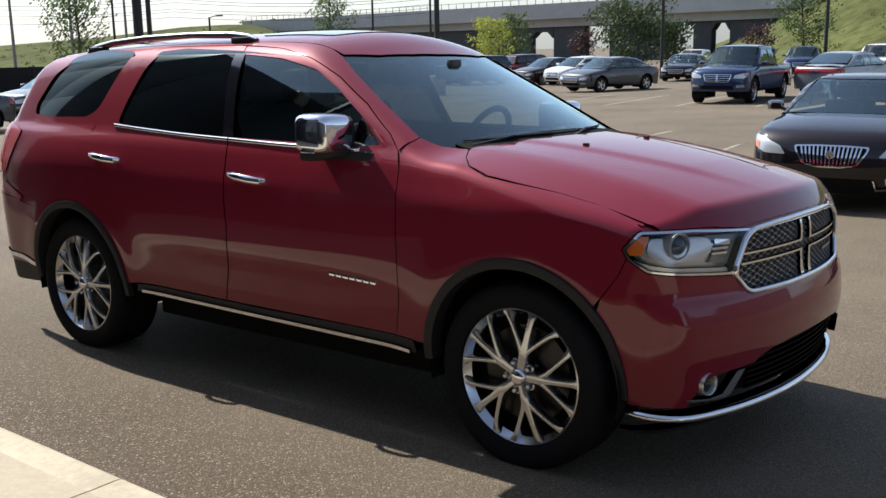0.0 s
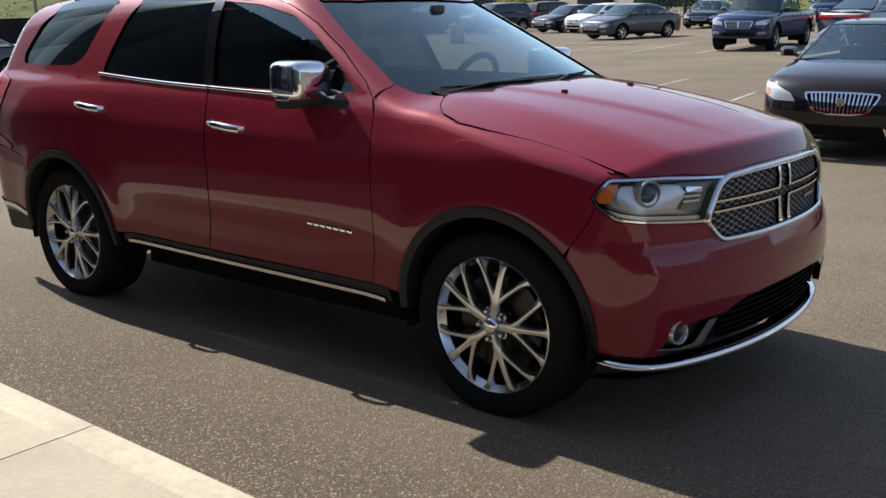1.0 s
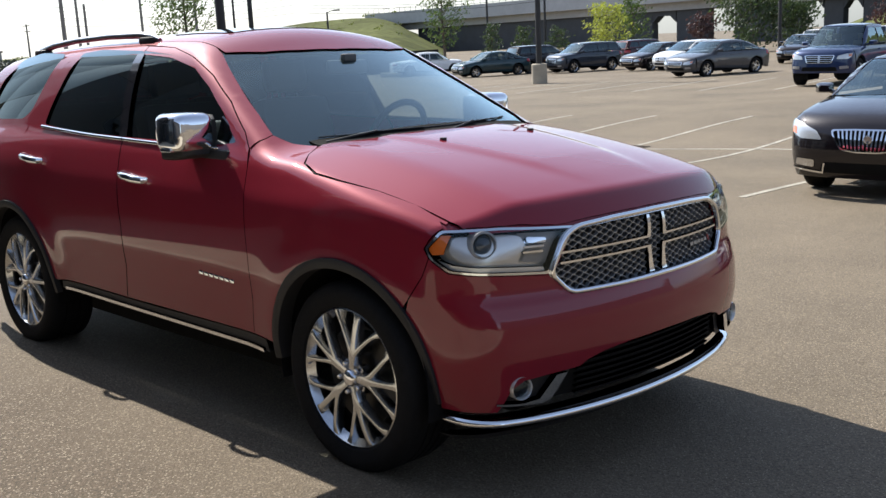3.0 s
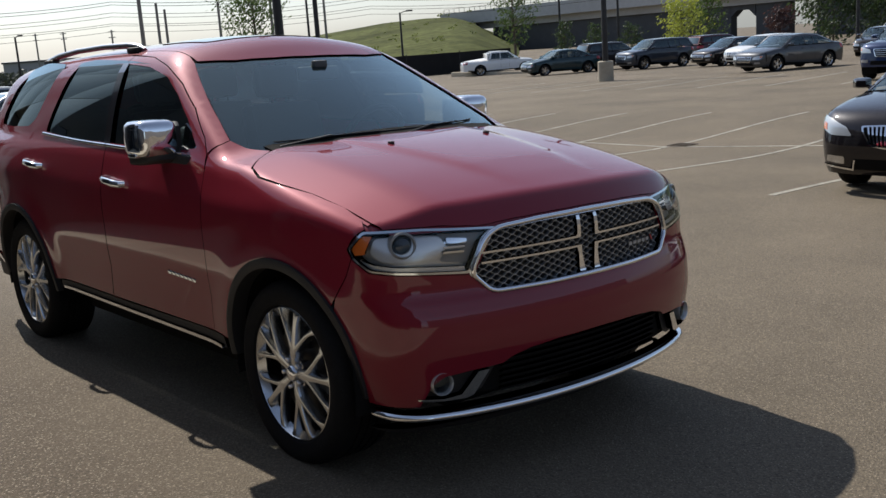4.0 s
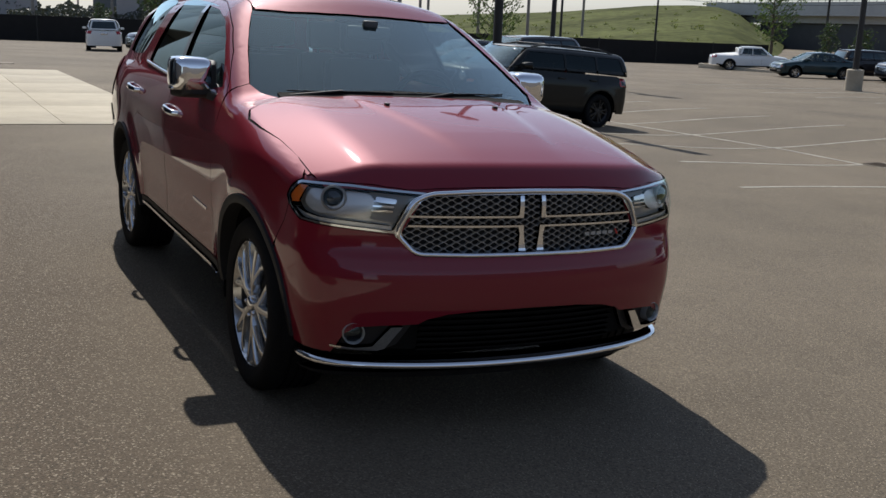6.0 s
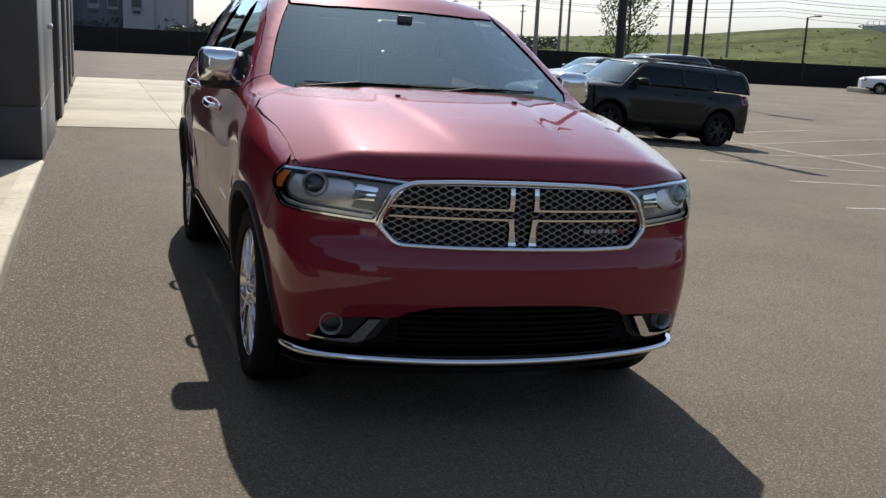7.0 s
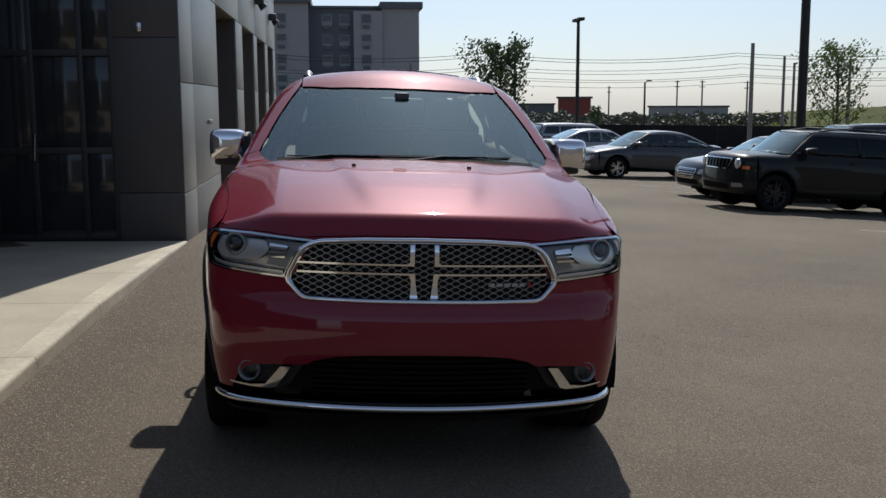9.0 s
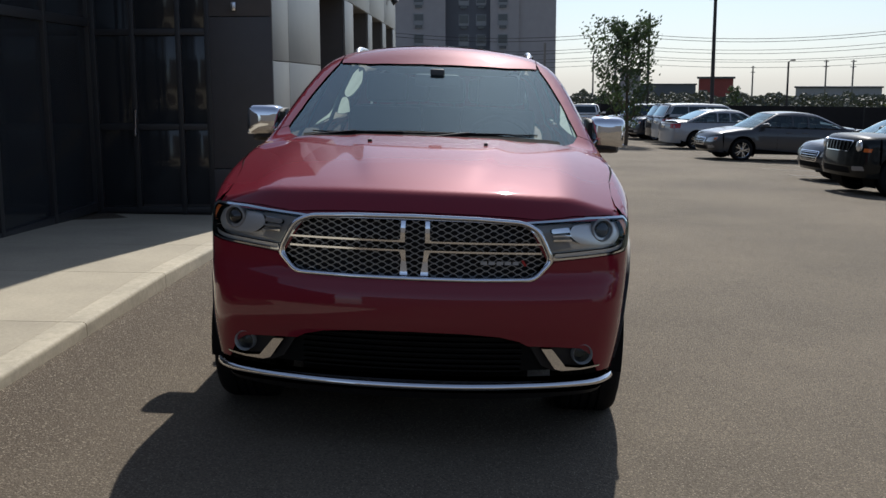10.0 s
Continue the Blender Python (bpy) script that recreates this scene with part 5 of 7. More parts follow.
for z0, z1 in ((-0.1, 0.55), (0.55, 2.3), (2.3, 3.7), (3.7, HB)):
    upright(Y - 0.005, -2.82, z0, z1)
upright(-2.82, -4.2, 2.95, HB)
for y0, y1 in ((-2.82, -3.16), (-3.16, -3.7)):
    upright(y0, y1, 0.12, 1.02, SHOP_GLASS, -0.06, -0.04, "window_pane")
    upright(y0, y1, 1.06, 2.1, SHOP_GLASS, -0.06, -0.04, "window_pane")
    upright(y0, y1, 2.16, 2.93, SHOP_GLASS, -0.06, -0.04, "window_pane")
upright(-3.7, -4.2, 0.1, 2.93, SHOP_GLASS, -0.06, -0.04, "window_pane")
for y in (-2.82, -3.16, -3.7, -4.16):
    upright(y - 0.035, y + 0.035, 0.0, 2.95, FRAME, -0.05, 0.012, "window_frame")
for z in (0.06, 1.04, 2.13, 2.94):
    upright(-2.82, -4.2, z - 0.04, z + 0.04, FRAME, -0.05, 0.008, "window_frame")
bm = bmesh.new()
tube(bm, [(XA + 0.01, -3.68, 0.94), (XA + 0.07, -3.68, 0.94), (XA + 0.07, -3.68, 1.24), (XA + 0.01, -3.68, 1.24)], 0.014, 8)
part("door_pull", bm, SATIN, entrance, "steel door pull")
part("entry_lamp", boxed(XA, XA + 0.07, -2.52, -2.46, 2.36, 2.46, 0.012), SATIN, entrance)
glazed = thing("glazed_front", "tall dark shop glazing in black frames facing the pavement", "building", kind="structure")
for k in range(4):
    x0 = XA + 0.02 + k * 1.25
    for z0, z1 in ((0.15, 2.2), (2.28, 3.6), (3.68, HB)):
        part("window_pane", boxed(x0 + 0.04, x0 + 1.21, -4.26, -4.23, z0, z1), SHOP_GLASS, glazed)
    part("window_frame", boxed(x0 - 0.04, x0 + 0.04, -4.3, -4.18, 0.0, HB, 0.004), FRAME, glazed)
for z in (0.1, 2.24, 3.64):
    part("window_frame", boxed(XA, XA + 5.0, -4.29, -4.185, z - 0.05, z + 0.05, 0.004), FRAME, glazed)
part("backing", boxed(XA, XA + 5.0, -8.6, -4.3, -0.2, HB), DARK_CLAD, glazed)
tagged(part("wall_back", boxed(XA + 5.0, 22.0, -9.0, -8.4, -0.3, HB), DARK_CLAD), "dark clad building front behind the pavement", "wall", kind="structure")
# never in view: added so the red car's bumper reflects something dark
tagged(part("wall_east", boxed(34.0, 34.6, -9.0, 50.0, -0.3, 7.5), DARK_CLAD), "unseen dark wall added for dark reflections in the front bumper", "wall", kind="structure")


# ---- far things: fence, hills, bridge, houses, poles ----
GRASS = material("hill_grass", (0.082, 0.09, 0.034), 0.95, vary=0.4, scale=0.9, noise2=0.45, scale2=0.09, spec=0.03)
BRIDGE = material("bridge_concrete", (0.42, 0.41, 0.4), 0.85, vary=0.06, scale=1.5, noise2=0.12, scale2=0.15)
FENCE = material("fence_screen", (0.02, 0.02, 0.022), 0.85, vary=0.15, scale=2, noise2=0.15, scale2=0.3)
POLE = material("dark_steel", (0.03, 0.028, 0.027), 0.55, metal=0.3, vary=0.1, scale=4)
WOODPOLE = material("grey_pole", (0.22, 0.2, 0.18), 0.85, vary=0.2, scale=6)
BARK = material("bark", (0.09, 0.07, 0.05), 0.9, vary=0.3, scale=20, bump=0.4, bump_scale=40)
EYE0 = Vector((5.0, -2.5, 1.76))


EYE9 = Vector((6.5, -0.3, 1.6))


def polar(az, d, eye=None):
    eye = eye or EYE0
    return eye.x + d * math.cos(radians(az)), eye.y + d * math.sin(radians(az))


def height_at(el, d):
    return EYE0.z + d * math.tan(radians(el))


fence = thing("fence", "long black screened boundary fence at the lot's edge", "fence")
fx = [(-77.0, -40.0), (-75.5, -15.0), (-73.5, 5.0), (-69.0, 28.0), (-64.0, 46.0), (-60.0, 60.0)]
for (x0, y0), (x1, y1) in zip(fx, fx[1:]):
    n = max(1, round(math.hypot(x1 - x0, y1 - y0) / 5))
    for k in range(n):
        a, b = k / n, (k + 1) / n
        ax, ay, bx, by = x0 + (x1 - x0) * a, y0 + (y1 - y0) * a, x0 + (x1 - x0) * b, y0 + (y1 - y0) * b
        bm = bmesh.new()
        v = [bm.verts.new(q) for q in ((ax, ay, gz(ax, ay)), (bx, by, gz(bx, by)), (bx, by, gz(bx, by) + 1.75), (ax, ay, gz(ax, ay) + 1.75))]
        f = bm.faces.new(v)
        bmesh.ops.solidify(bm, geom=[f], thickness=0.05)
        part("fence_panel", bm, FENCE, fence, smooth=False)
        bm = bmesh.new()
        rod(bm, (ax, ay, gz(ax, ay) - 0.2), (ax, ay, gz(ax, ay) + 1.85), 0.05, sides=6)
        part("fence_post", bm, POLE, fence)


def hill(name, crest, label, foot=0.62, back=1.5, seed=3):
    """A grassed bank: crest rows are (azimuth, distance, crest height)."""
    az = np.array([c[0] for c in crest])
    n = 60
    verts, m = [], 9
    for i in range(n + 1):
        a = az[0] + (az[-1] - az[0]) * i / n
        order = np.argsort(az)
        d = np.interp(a, az[order], np.array([c[1] for c in crest])[order])
        h = np.interp(a, az[order], np.array([c[2] for c in crest])[order])
        for j in range(m + 2):
            t = j / m
            dd = d * (foot + (1 - foot) * min(t, 1)) if j <= m else d * back
            x, y = polar(a, dd)
            base = -2.4
            s = min(t, 1) ** 0.85
            z = base + (h - base) * s + 0.35 * noise.noise((x * 0.05, y * 0.05, seed)) * s * (1 - s) * 4
            verts.append((x, y, z if j <= m else h - 0.3))
    w = m + 2
    faces = [(i * w + j, i * w + j + 1, (i + 1) * w + j + 1, (i + 1) * w + j) for i in range(n) for j in range(w - 1)]
    me = bpy.data.meshes.new(name)
    me.from_pydata(verts, [], faces)
    me.polygons.foreach_set("use_smooth", [True] * len(me.polygons))
    return tagged(finish(name, me, GRASS), label, "hill", kind="structure")


hill("grass_hill", [(172, 230, height_at(-1.3, 230)), (160, 220, height_at(-1.2, 220)), (157.5, 214, height_at(-1.1, 214)), (154, 210, height_at(-0.85, 210)), (149.5, 200, height_at(-0.42, 200)), (145.7, 190, height_at(-0.02, 190)), (142.8, 184, height_at(0.3, 184)), (140.5, 178, height_at(0.4, 178)), (139, 170, height_at(0.36, 170)), (138.0, 166, height_at(0.0, 166)), (137.0, 162, height_at(-0.7, 162)), (135.6, 158, -2.4)], "sunlit green grassy embankment beyond the fence", foot=0.52)
hill("grass_bank", [(115.5, 118, -2.4), (113.5, 112, 0.0), (110.5, 104, 3.2), (107, 98, 6.0), (100, 92, 8.5), (85, 92, 9.5)], "steep green grassy bank rising to the road", foot=0.68, seed=8)

# the road bridge on piers
bridge = thing("road_bridge", "long grey concrete road bridge on wide piers coloured as in shade", "bridge")
A, B = Vector((*polar(139.5, 178), 0)), Vector((*polar(98, 112), 0))


def along(t):
    return A.lerp(B, t)


zlow0, zlow1 = 0.6, 2.8
side_dir = (B - A).normalized()
across = Vector((-side_dir.y, side_dir.x, 0))
if across.dot(Vector((EYE0.x, EYE0.y, 0)) - A) > 0:
    across = -across


def deck(t0, t1, lo0, lo1, dep, w0, w1, nm, mat, n=16):
    bm = bmesh.new()
    rows = []
    for i in range(n + 1):
        t = t0 + (t1 - t0) * i / n
        p = along(t)
        z = zlow0 + (zlow1 - zlow0) * t
        rows.append([bm.verts.new((p.x + across.x * w, p.y + across.y * w, z + h)) for w, h in ((w0, lo0), (w1, lo0), (w1, lo1), (w0, lo1))])
    for a, b in zip(rows, rows[1:]):
        for k in range(4):
            bm.faces.new((a[k], a[(k + 1) % 4], b[(k + 1) % 4], b[k]))
    bm.faces.new(rows[0])
    bm.faces.new(rows[-1])
    return part(nm, bm, mat, bridge, smooth=False)


deck(0.0, 1, 1.0, 1.9, 0, -0.9, 14, "deck", BRIDGE)
deck(0.0, 1, 0.0, 1.0, 0, 0.6, 12.5, "girder", BRIDGE)
deck(0.0, 1, 1.9, 2.9, 0, -0.9, -0.6, "parapet", BRIDGE)
bm = bmesh.new()
for i in range(90):
    p = along(i / 90)
    z = zlow0 + (zlow1 - zlow0) * i / 90
    rod(bm, (p.x, p.y, z + 2.9), (p.x, p.y, z + 3.6), 0.04, sides=5)
for i in range(90):
    p, q = along(i / 90), along((i + 1) / 90)
    z0, z1 = zlow0 + (zlow1 - zlow0) * i / 90, zlow0 + (zlow1 - zlow0) * (i + 1) / 90
    rod(bm, (p.x, p.y, z0 + 3.6), (q.x, q.y, z1 + 3.6), 0.04, sides=5)
part("railing", bm, POLE, bridge)
turn = Matrix(((side_dir.x, across.x, 0, 0), (side_dir.y, across.y, 0, 0), (0, 0, 1, 0), (0, 0, 0, 1)))
L = (B - A).length
# concrete under the deck: its shade is put into this darker colour
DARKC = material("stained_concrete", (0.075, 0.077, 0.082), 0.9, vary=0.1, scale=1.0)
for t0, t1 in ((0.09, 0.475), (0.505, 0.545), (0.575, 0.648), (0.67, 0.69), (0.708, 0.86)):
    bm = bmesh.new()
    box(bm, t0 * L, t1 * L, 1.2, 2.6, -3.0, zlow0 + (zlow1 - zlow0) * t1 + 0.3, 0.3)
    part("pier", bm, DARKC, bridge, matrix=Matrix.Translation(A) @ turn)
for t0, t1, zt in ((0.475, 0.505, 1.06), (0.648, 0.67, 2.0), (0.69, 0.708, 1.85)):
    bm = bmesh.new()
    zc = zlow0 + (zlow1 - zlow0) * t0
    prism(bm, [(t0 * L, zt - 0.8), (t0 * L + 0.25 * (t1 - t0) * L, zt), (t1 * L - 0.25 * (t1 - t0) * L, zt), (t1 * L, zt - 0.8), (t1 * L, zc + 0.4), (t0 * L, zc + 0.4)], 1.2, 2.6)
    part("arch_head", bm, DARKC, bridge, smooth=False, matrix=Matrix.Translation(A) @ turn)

# the hotel
HOTEL_L = material("pale_render", (0.36, 0.34, 0.34), 0.85, vary=0.05, scale=1)
HOTEL_D = material("dark_render", (0.13, 0.135, 0.15), 0.85, vary=0.05, scale=1)
PANE = material("far_pane", (0.23, 0.235, 0.245), 0.3)
PANE_D = material("far_dark_pane", (0.06, 0.065, 0.075), 0.15)
hotel = thing("hotel_building", "five-storey grey hotel block with small windows", "building")
XH = -145.0
for nm, x, y0, y1, top, mt in (("wall", XH, 6.3, 11.6, 15.0, HOTEL_L), ("wall", XH - 1.0, -4.2, 6.3, 14.9, HOTEL_D), ("wall", XH + 0.4, 2.2, 6.3, 14.2, HOTEL_L), ("wall", XH + 1.2, -24.0, -4.2, 15.3, HOTEL_L)):
    part(nm, boxed(x - 16, x, y0, y1, -3.0, top), mt, hotel)
part("roof", boxed(XH - 16.5, XH + 0.6, 6.0, 12.1, 14.6, 15.5), HOTEL_D, hotel)
part("roof", boxed(XH - 16.5, XH - 0.6, -4.5, 6.2, 14.7, 15.0), HOTEL_D, hotel)
part("roof", boxed(XH - 16.5, XH + 1.8, -24.5, -3.8, 15.2, 16.1), HOTEL_D, hotel)
for fl in range(5):
    z = 0.9 + fl * 2.85
    for y, x in ((-8.0, XH + 1.2), (-13.0, XH + 1.2), (-1.6, XH - 1.0), (0.9, XH - 1.0), (4.0, XH + 0.4)):
        w = new("window")
        w.parent = hotel
        part("window_frame", boxed(x, x + 0.08, y - 0.75, y + 0.75, z - 0.1, z + 1.5), PANE, w)
        part("pane", boxed(x + 0.08, x + 0.12, y - 0.62, y + 0.62, z + 0.25 + 0.3 * ((fl + int(y)) % 2), z + 1.4), PANE_D, w)
        part("sill", boxed(x, x + 0.25, y - 0.5, y + 0.5, z - 0.55, z - 0.15), PANE_D, w)


def far_house(name, az0, az1, d, el, mat, label, base=-3.0, roof=True):
    (x0, y0), (x1, y1) = polar(az0, d, EYE9), polar(az1, d, EYE9)
    u = Vector((x1 - x0, y1 - y0, 0))
    m = Matrix.Translation((x0, y0, 0)) @ Matrix.Rotation(math.atan2(u.y, u.x), 4, "Z")
    ob = thing(name, label, "building", m)
    h = height_at(el, d)
    part("wall", boxed(0, u.length, -8, 0.0, base, h), mat, ob)
    part("roof", boxed(-0.3, u.length + 0.3, -8.3, 0.3, h, h + 0.35), DARK_CLAD, ob)
    for k in range(int(u.length // 6)):
        part("window_pane", boxed(2 + k * 6, 4.5 + k * 6, -0.02, 0.05, h - 2.2, h - 1.0), PANE_D, ob)
    return ob


BRICK = material("far_brick", (0.3, 0.07, 0.06), 0.85, vary=0.1, scale=1)
far_house("red_shed", 167.9, 166.2, 190, 0.0, BRICK, "small dark red shed beyond the fence")
far_house("pale_shed", 163.0, 159.0, 240, -0.45, HOTEL_L, "low pale industrial shed in the distance")
far_house("grey_shed", 172.5, 168.2, 260, -0.3, HOTEL_D, "low grey industrial shed in the distance")
far_house("sign_block", 171.9, 170.9, 120, 0.3, HOTEL_L, "pale grey sign block behind the fence")


# ---- trees ----
def leaf_material(name, c, thin_share=0.25):
    m = material(name, c, 0.6, vary=0.3, scale=1.5, noise2=0.25, scale2=0.6)
    b = m.node_tree.nodes["Principled BSDF"]
    n, l = m.node_tree.nodes, m.node_tree.links
    thin, mix = n.new("ShaderNodeBsdfTranslucent"), n.new("ShaderNodeMixShader")
    thin.inputs[0].default_value = (c[0] * 1.5, c[1] * 1.5, c[2], 1)
    mix.inputs[0].default_value = thin_share
    l.new(b.outputs[0], mix.inputs[1])
    l.new(thin.outputs[0], mix.inputs[2])
    l.new(mix.outputs[0], n["Material Output"].inputs[0])
    return m


LEAF = leaf_material("leaf_green", (0.075, 0.115, 0.035))
LEAF_Y = leaf_material("leaf_yellow_green", (0.33, 0.36, 0.075))
LEAF_P = leaf_material("leaf_purple", (0.06, 0.03, 0.035))
LEAF_D = leaf_material("leaf_dark", (0.045, 0.07, 0.03))
# greyer than LEAF_D: distance haze is mixed into this leaf colour
LEAF_FAR = leaf_material("leaf_grey_green", (0.062, 0.07, 0.056), 0.08)


def tree(name, x, y, h, r, label, leaf=LEAF, n=1500, trunk=0.35, open_=0.45, seed=1, size=0.16, z=None, upright_=1.0):
    """A tapered trunk with limbs, and a crown of many small leaves grown along twigs."""
    rnd = random.Random(seed)
    ob = thing(name, label, "tree", Matrix.Translation((x, y, gz(x, y) if z is None else z)))
    bm = bmesh.new()
    tube(bm, [(0, 0, -0.2), (0.02 * h * rnd.uniform(-1, 1), 0.01 * h, h * trunk), (0.03 * h * rnd.uniform(-1, 1), 0, h * 0.7), (0, 0, h * 0.95)], [0.022 * h, 0.016 * h, 0.008 * h, 0.002 * h], 8)
    tips = []
    for k in range(26):
        z0 = h * (trunk + (0.95 - trunk) * (k / 26) ** 0.9)
        t = k * 2.4 + rnd.uniform(-0.4, 0.4)
        frac = (z0 / h - trunk) / (1 - trunk)
        ln = r * (0.55 + 0.6 * math.sin(math.pi * min(0.95, frac + 0.18))) * rnd.uniform(0.65, 1.2)
        rise = upright_ * ln * rnd.uniform(0.45, 0.95)
        end = Vector((math.cos(t) * ln, math.sin(t) * ln, min(z0 + rise, h * 1.02)))
        mid = Vector((math.cos(t) * ln * 0.5, math.sin(t) * ln * 0.5, z0 + rise * 0.3))
        tube(bm, [(0, 0, z0), mid, end], [0.006 * h, 0.004 * h, 0.0015 * h], 5)
        tips.append((Vector((0, 0, z0)), mid, end))
    part("trunk", bm, BARK, ob)
    verts, faces = [], []
    for k in range(n):
        a, m, e = rnd.choice(tips)
        t = rnd.uniform(0.3, 1.08)
        p = a * (1 - t) ** 2 + m * 2 * t * (1 - t) + e * t * t
        p = p + Vector((rnd.gauss(0, 1), rnd.gauss(0, 1), rnd.gauss(0, 0.8))) * r * 0.11 * (1 + open_)
        d = Vector((rnd.gauss(0, 1), rnd.gauss(0, 1), rnd.gauss(0, 0.6))).normalized()
        s = d.orthogonal().normalized()
        w = d.cross(s)
        sz = size * rnd.uniform(0.6, 1.3)
        b = len(verts)
        verts += [p - s * sz * 0.5, p + w * sz * 0.28, p + s * sz * 0.6 - d * sz * 0.12, p - w * sz * 0.28]
        faces.append((b, b + 1, b + 2, b + 3))
    me = bpy.data.meshes.new("crown")
    me.from_pydata([tuple(v) for v in verts], [], faces)
    finish("crown", me, leaf, ob)
    return ob


tree("tree", -33.0, 19.3, 4.7, 1.15, "slim young green tree with open branches", n=2600, seed=2, trunk=0.15, open_=0.15, size=0.13, upright_=1.5)
tree("tree", -34.3, 6.1, 4.6, 1.25, "young green tree with upright leafy branches", LEAF_D, n=4200, seed=5, trunk=0.08, size=0.14, open_=0.0, upright_=1.9)
x, y = polar(135.9, 76)
tree("tree", x, y, 6.4, 1.5, "slender green tree on a kerbed island", n=1500, seed=7, trunk=0.3, size=0.2)
x, y = polar(127.0, 92)
tree("tree", x, y, 4.6, 1.7, "low yellow-green tree beside the bridge", LEAF_Y, 1500, 0.08, seed=9, size=0.26)
x, y = polar(125.6, 95)
tree("tree", x, y, 5.2, 1.5, "slim green tree beside the yellow one", LEAF, 1300, 0.15, seed=10, size=0.24)
x, y = polar(119.4, 96)
tree("tree", x, y, 5.6, 3.1, "broad dense green tree before the bridge", LEAF_D, 3000, 0.05, seed=11, size=0.34)
x, y = polar(117.2, 97)
tree("tree", x, y, 4.0, 1.8, "small dense dark tree before the bridge", LEAF_D, 1500, 0.05, seed=12, size=0.3)
x, y = polar(122.0, 90)
tree("tree", x, y, 3.3, 1.1, "small purple-leaved ornamental tree", LEAF_P, 1000, 0.1, seed=13, size=0.25)
x, y = polar(113.0, 74)
tree("tree", x, y, 3.0, 1.1, "small purple-leaved shrub tree", LEAF_P, 900, 0.1, seed=14, size=0.22)
x, y = polar(110.8, 76)
tree("tree", x, y, 6.6, 1.8, "leafy green tree before the grassy bank", LEAF, 2200, 0.2, seed=15, size=0.22)
x, y = polar(106.0, 90)
tree("tree", x, y, 4.2, 1.3, "small green tree on the grassy bank", LEAF_D, 900, 0.1, seed=16, size=0.25, z=1.0)
for k, (az, d, h, r) in enumerate(((131.5, 84, 3.2, 0.9), (129.6, 86, 3.0, 0.9), (164.3, 88, 3.5, 0.6), (171.5, 100, 3.0, 0.8), (133.2, 88, 3.8, 0.8))):
    x, y = polar(az, d)
    tree("conifer", x, y, h, r, "small dark conifer near the fence", LEAF_D, 800, 0.05, seed=30 + k, size=0.2, upright_=0.4)
# rough hedge beyond the fence
rnd = random.Random(4)
verts, faces = [], []
for k in range(20000):
    az = rnd.uniform(157, 176)
    d = rnd.uniform(108, 118)
    x, y = polar(az, d)
    top = height_at(-1.0, d) + 0.9 * noise.noise((az * 0.9, 0.3, 0)) - (0.9 if az < 164 else 0)
    z = rnd.uniform(-2.4, top)
    sz = rnd.uniform(0.1, 0.22)
    d1 = Vector((rnd.gauss(0, 1), rnd.gauss(0, 1), rnd.gauss(0, 1))).normalized()
    s = d1.orthogonal().normalized() * sz
    w = d1.cross(s) * 0.7
    b, p = len(verts), Vector((x, y, z))
    verts += [tuple(p - s), tuple(p + w), tuple(p + s), tuple(p - w)]
    faces.append((b, b + 1, b + 2, b + 3))
me = bpy.data.meshes.new("hedge")
me.from_pydata(verts, [], faces)
tagged(finish("hedge", me, LEAF_FAR), "rough dark green hedge beyond the fence", "hedge", kind="stuff")
# low woods far behind the fence
verts, faces = [], []
for k in range(26000):
    az, d = rnd.uniform(155, 182), rnd.uniform(150, 168)
    x, y = polar(az, d)
    crown = 0.9 * noise.noise((az * 1.1, 4.0, 0)) + 0.6 * noise.noise((az * 4.0, 9.0, 0))
    z = -5.0 + (height_at(-0.85, d) + crown + 5.0) * rnd.random() ** 0.6
    sz = rnd.uniform(0.15, 0.34)
    d1 = Vector((rnd.gauss(0, 1), rnd.gauss(0, 1), rnd.gauss(0, 1))).normalized()
    s = d1.orthogonal().normalized() * sz
    w = d1.cross(s) * 0.7
    b, p = len(verts), Vector((x, y, z))
    verts += [tuple(p - s), tuple(p + w), tuple(p + s), tuple(p - w)]
    faces.append((b, b + 1, b + 2, b + 3))
me = bpy.data.meshes.new("far_woods")
me.from_pydata(verts, [], faces)
tagged(finish("far_woods", me, LEAF_FAR), "low green woods far behind the fence, greyed for distance haze", "woods", kind="stuff")
# tufts on the banks
verts, faces = [], []
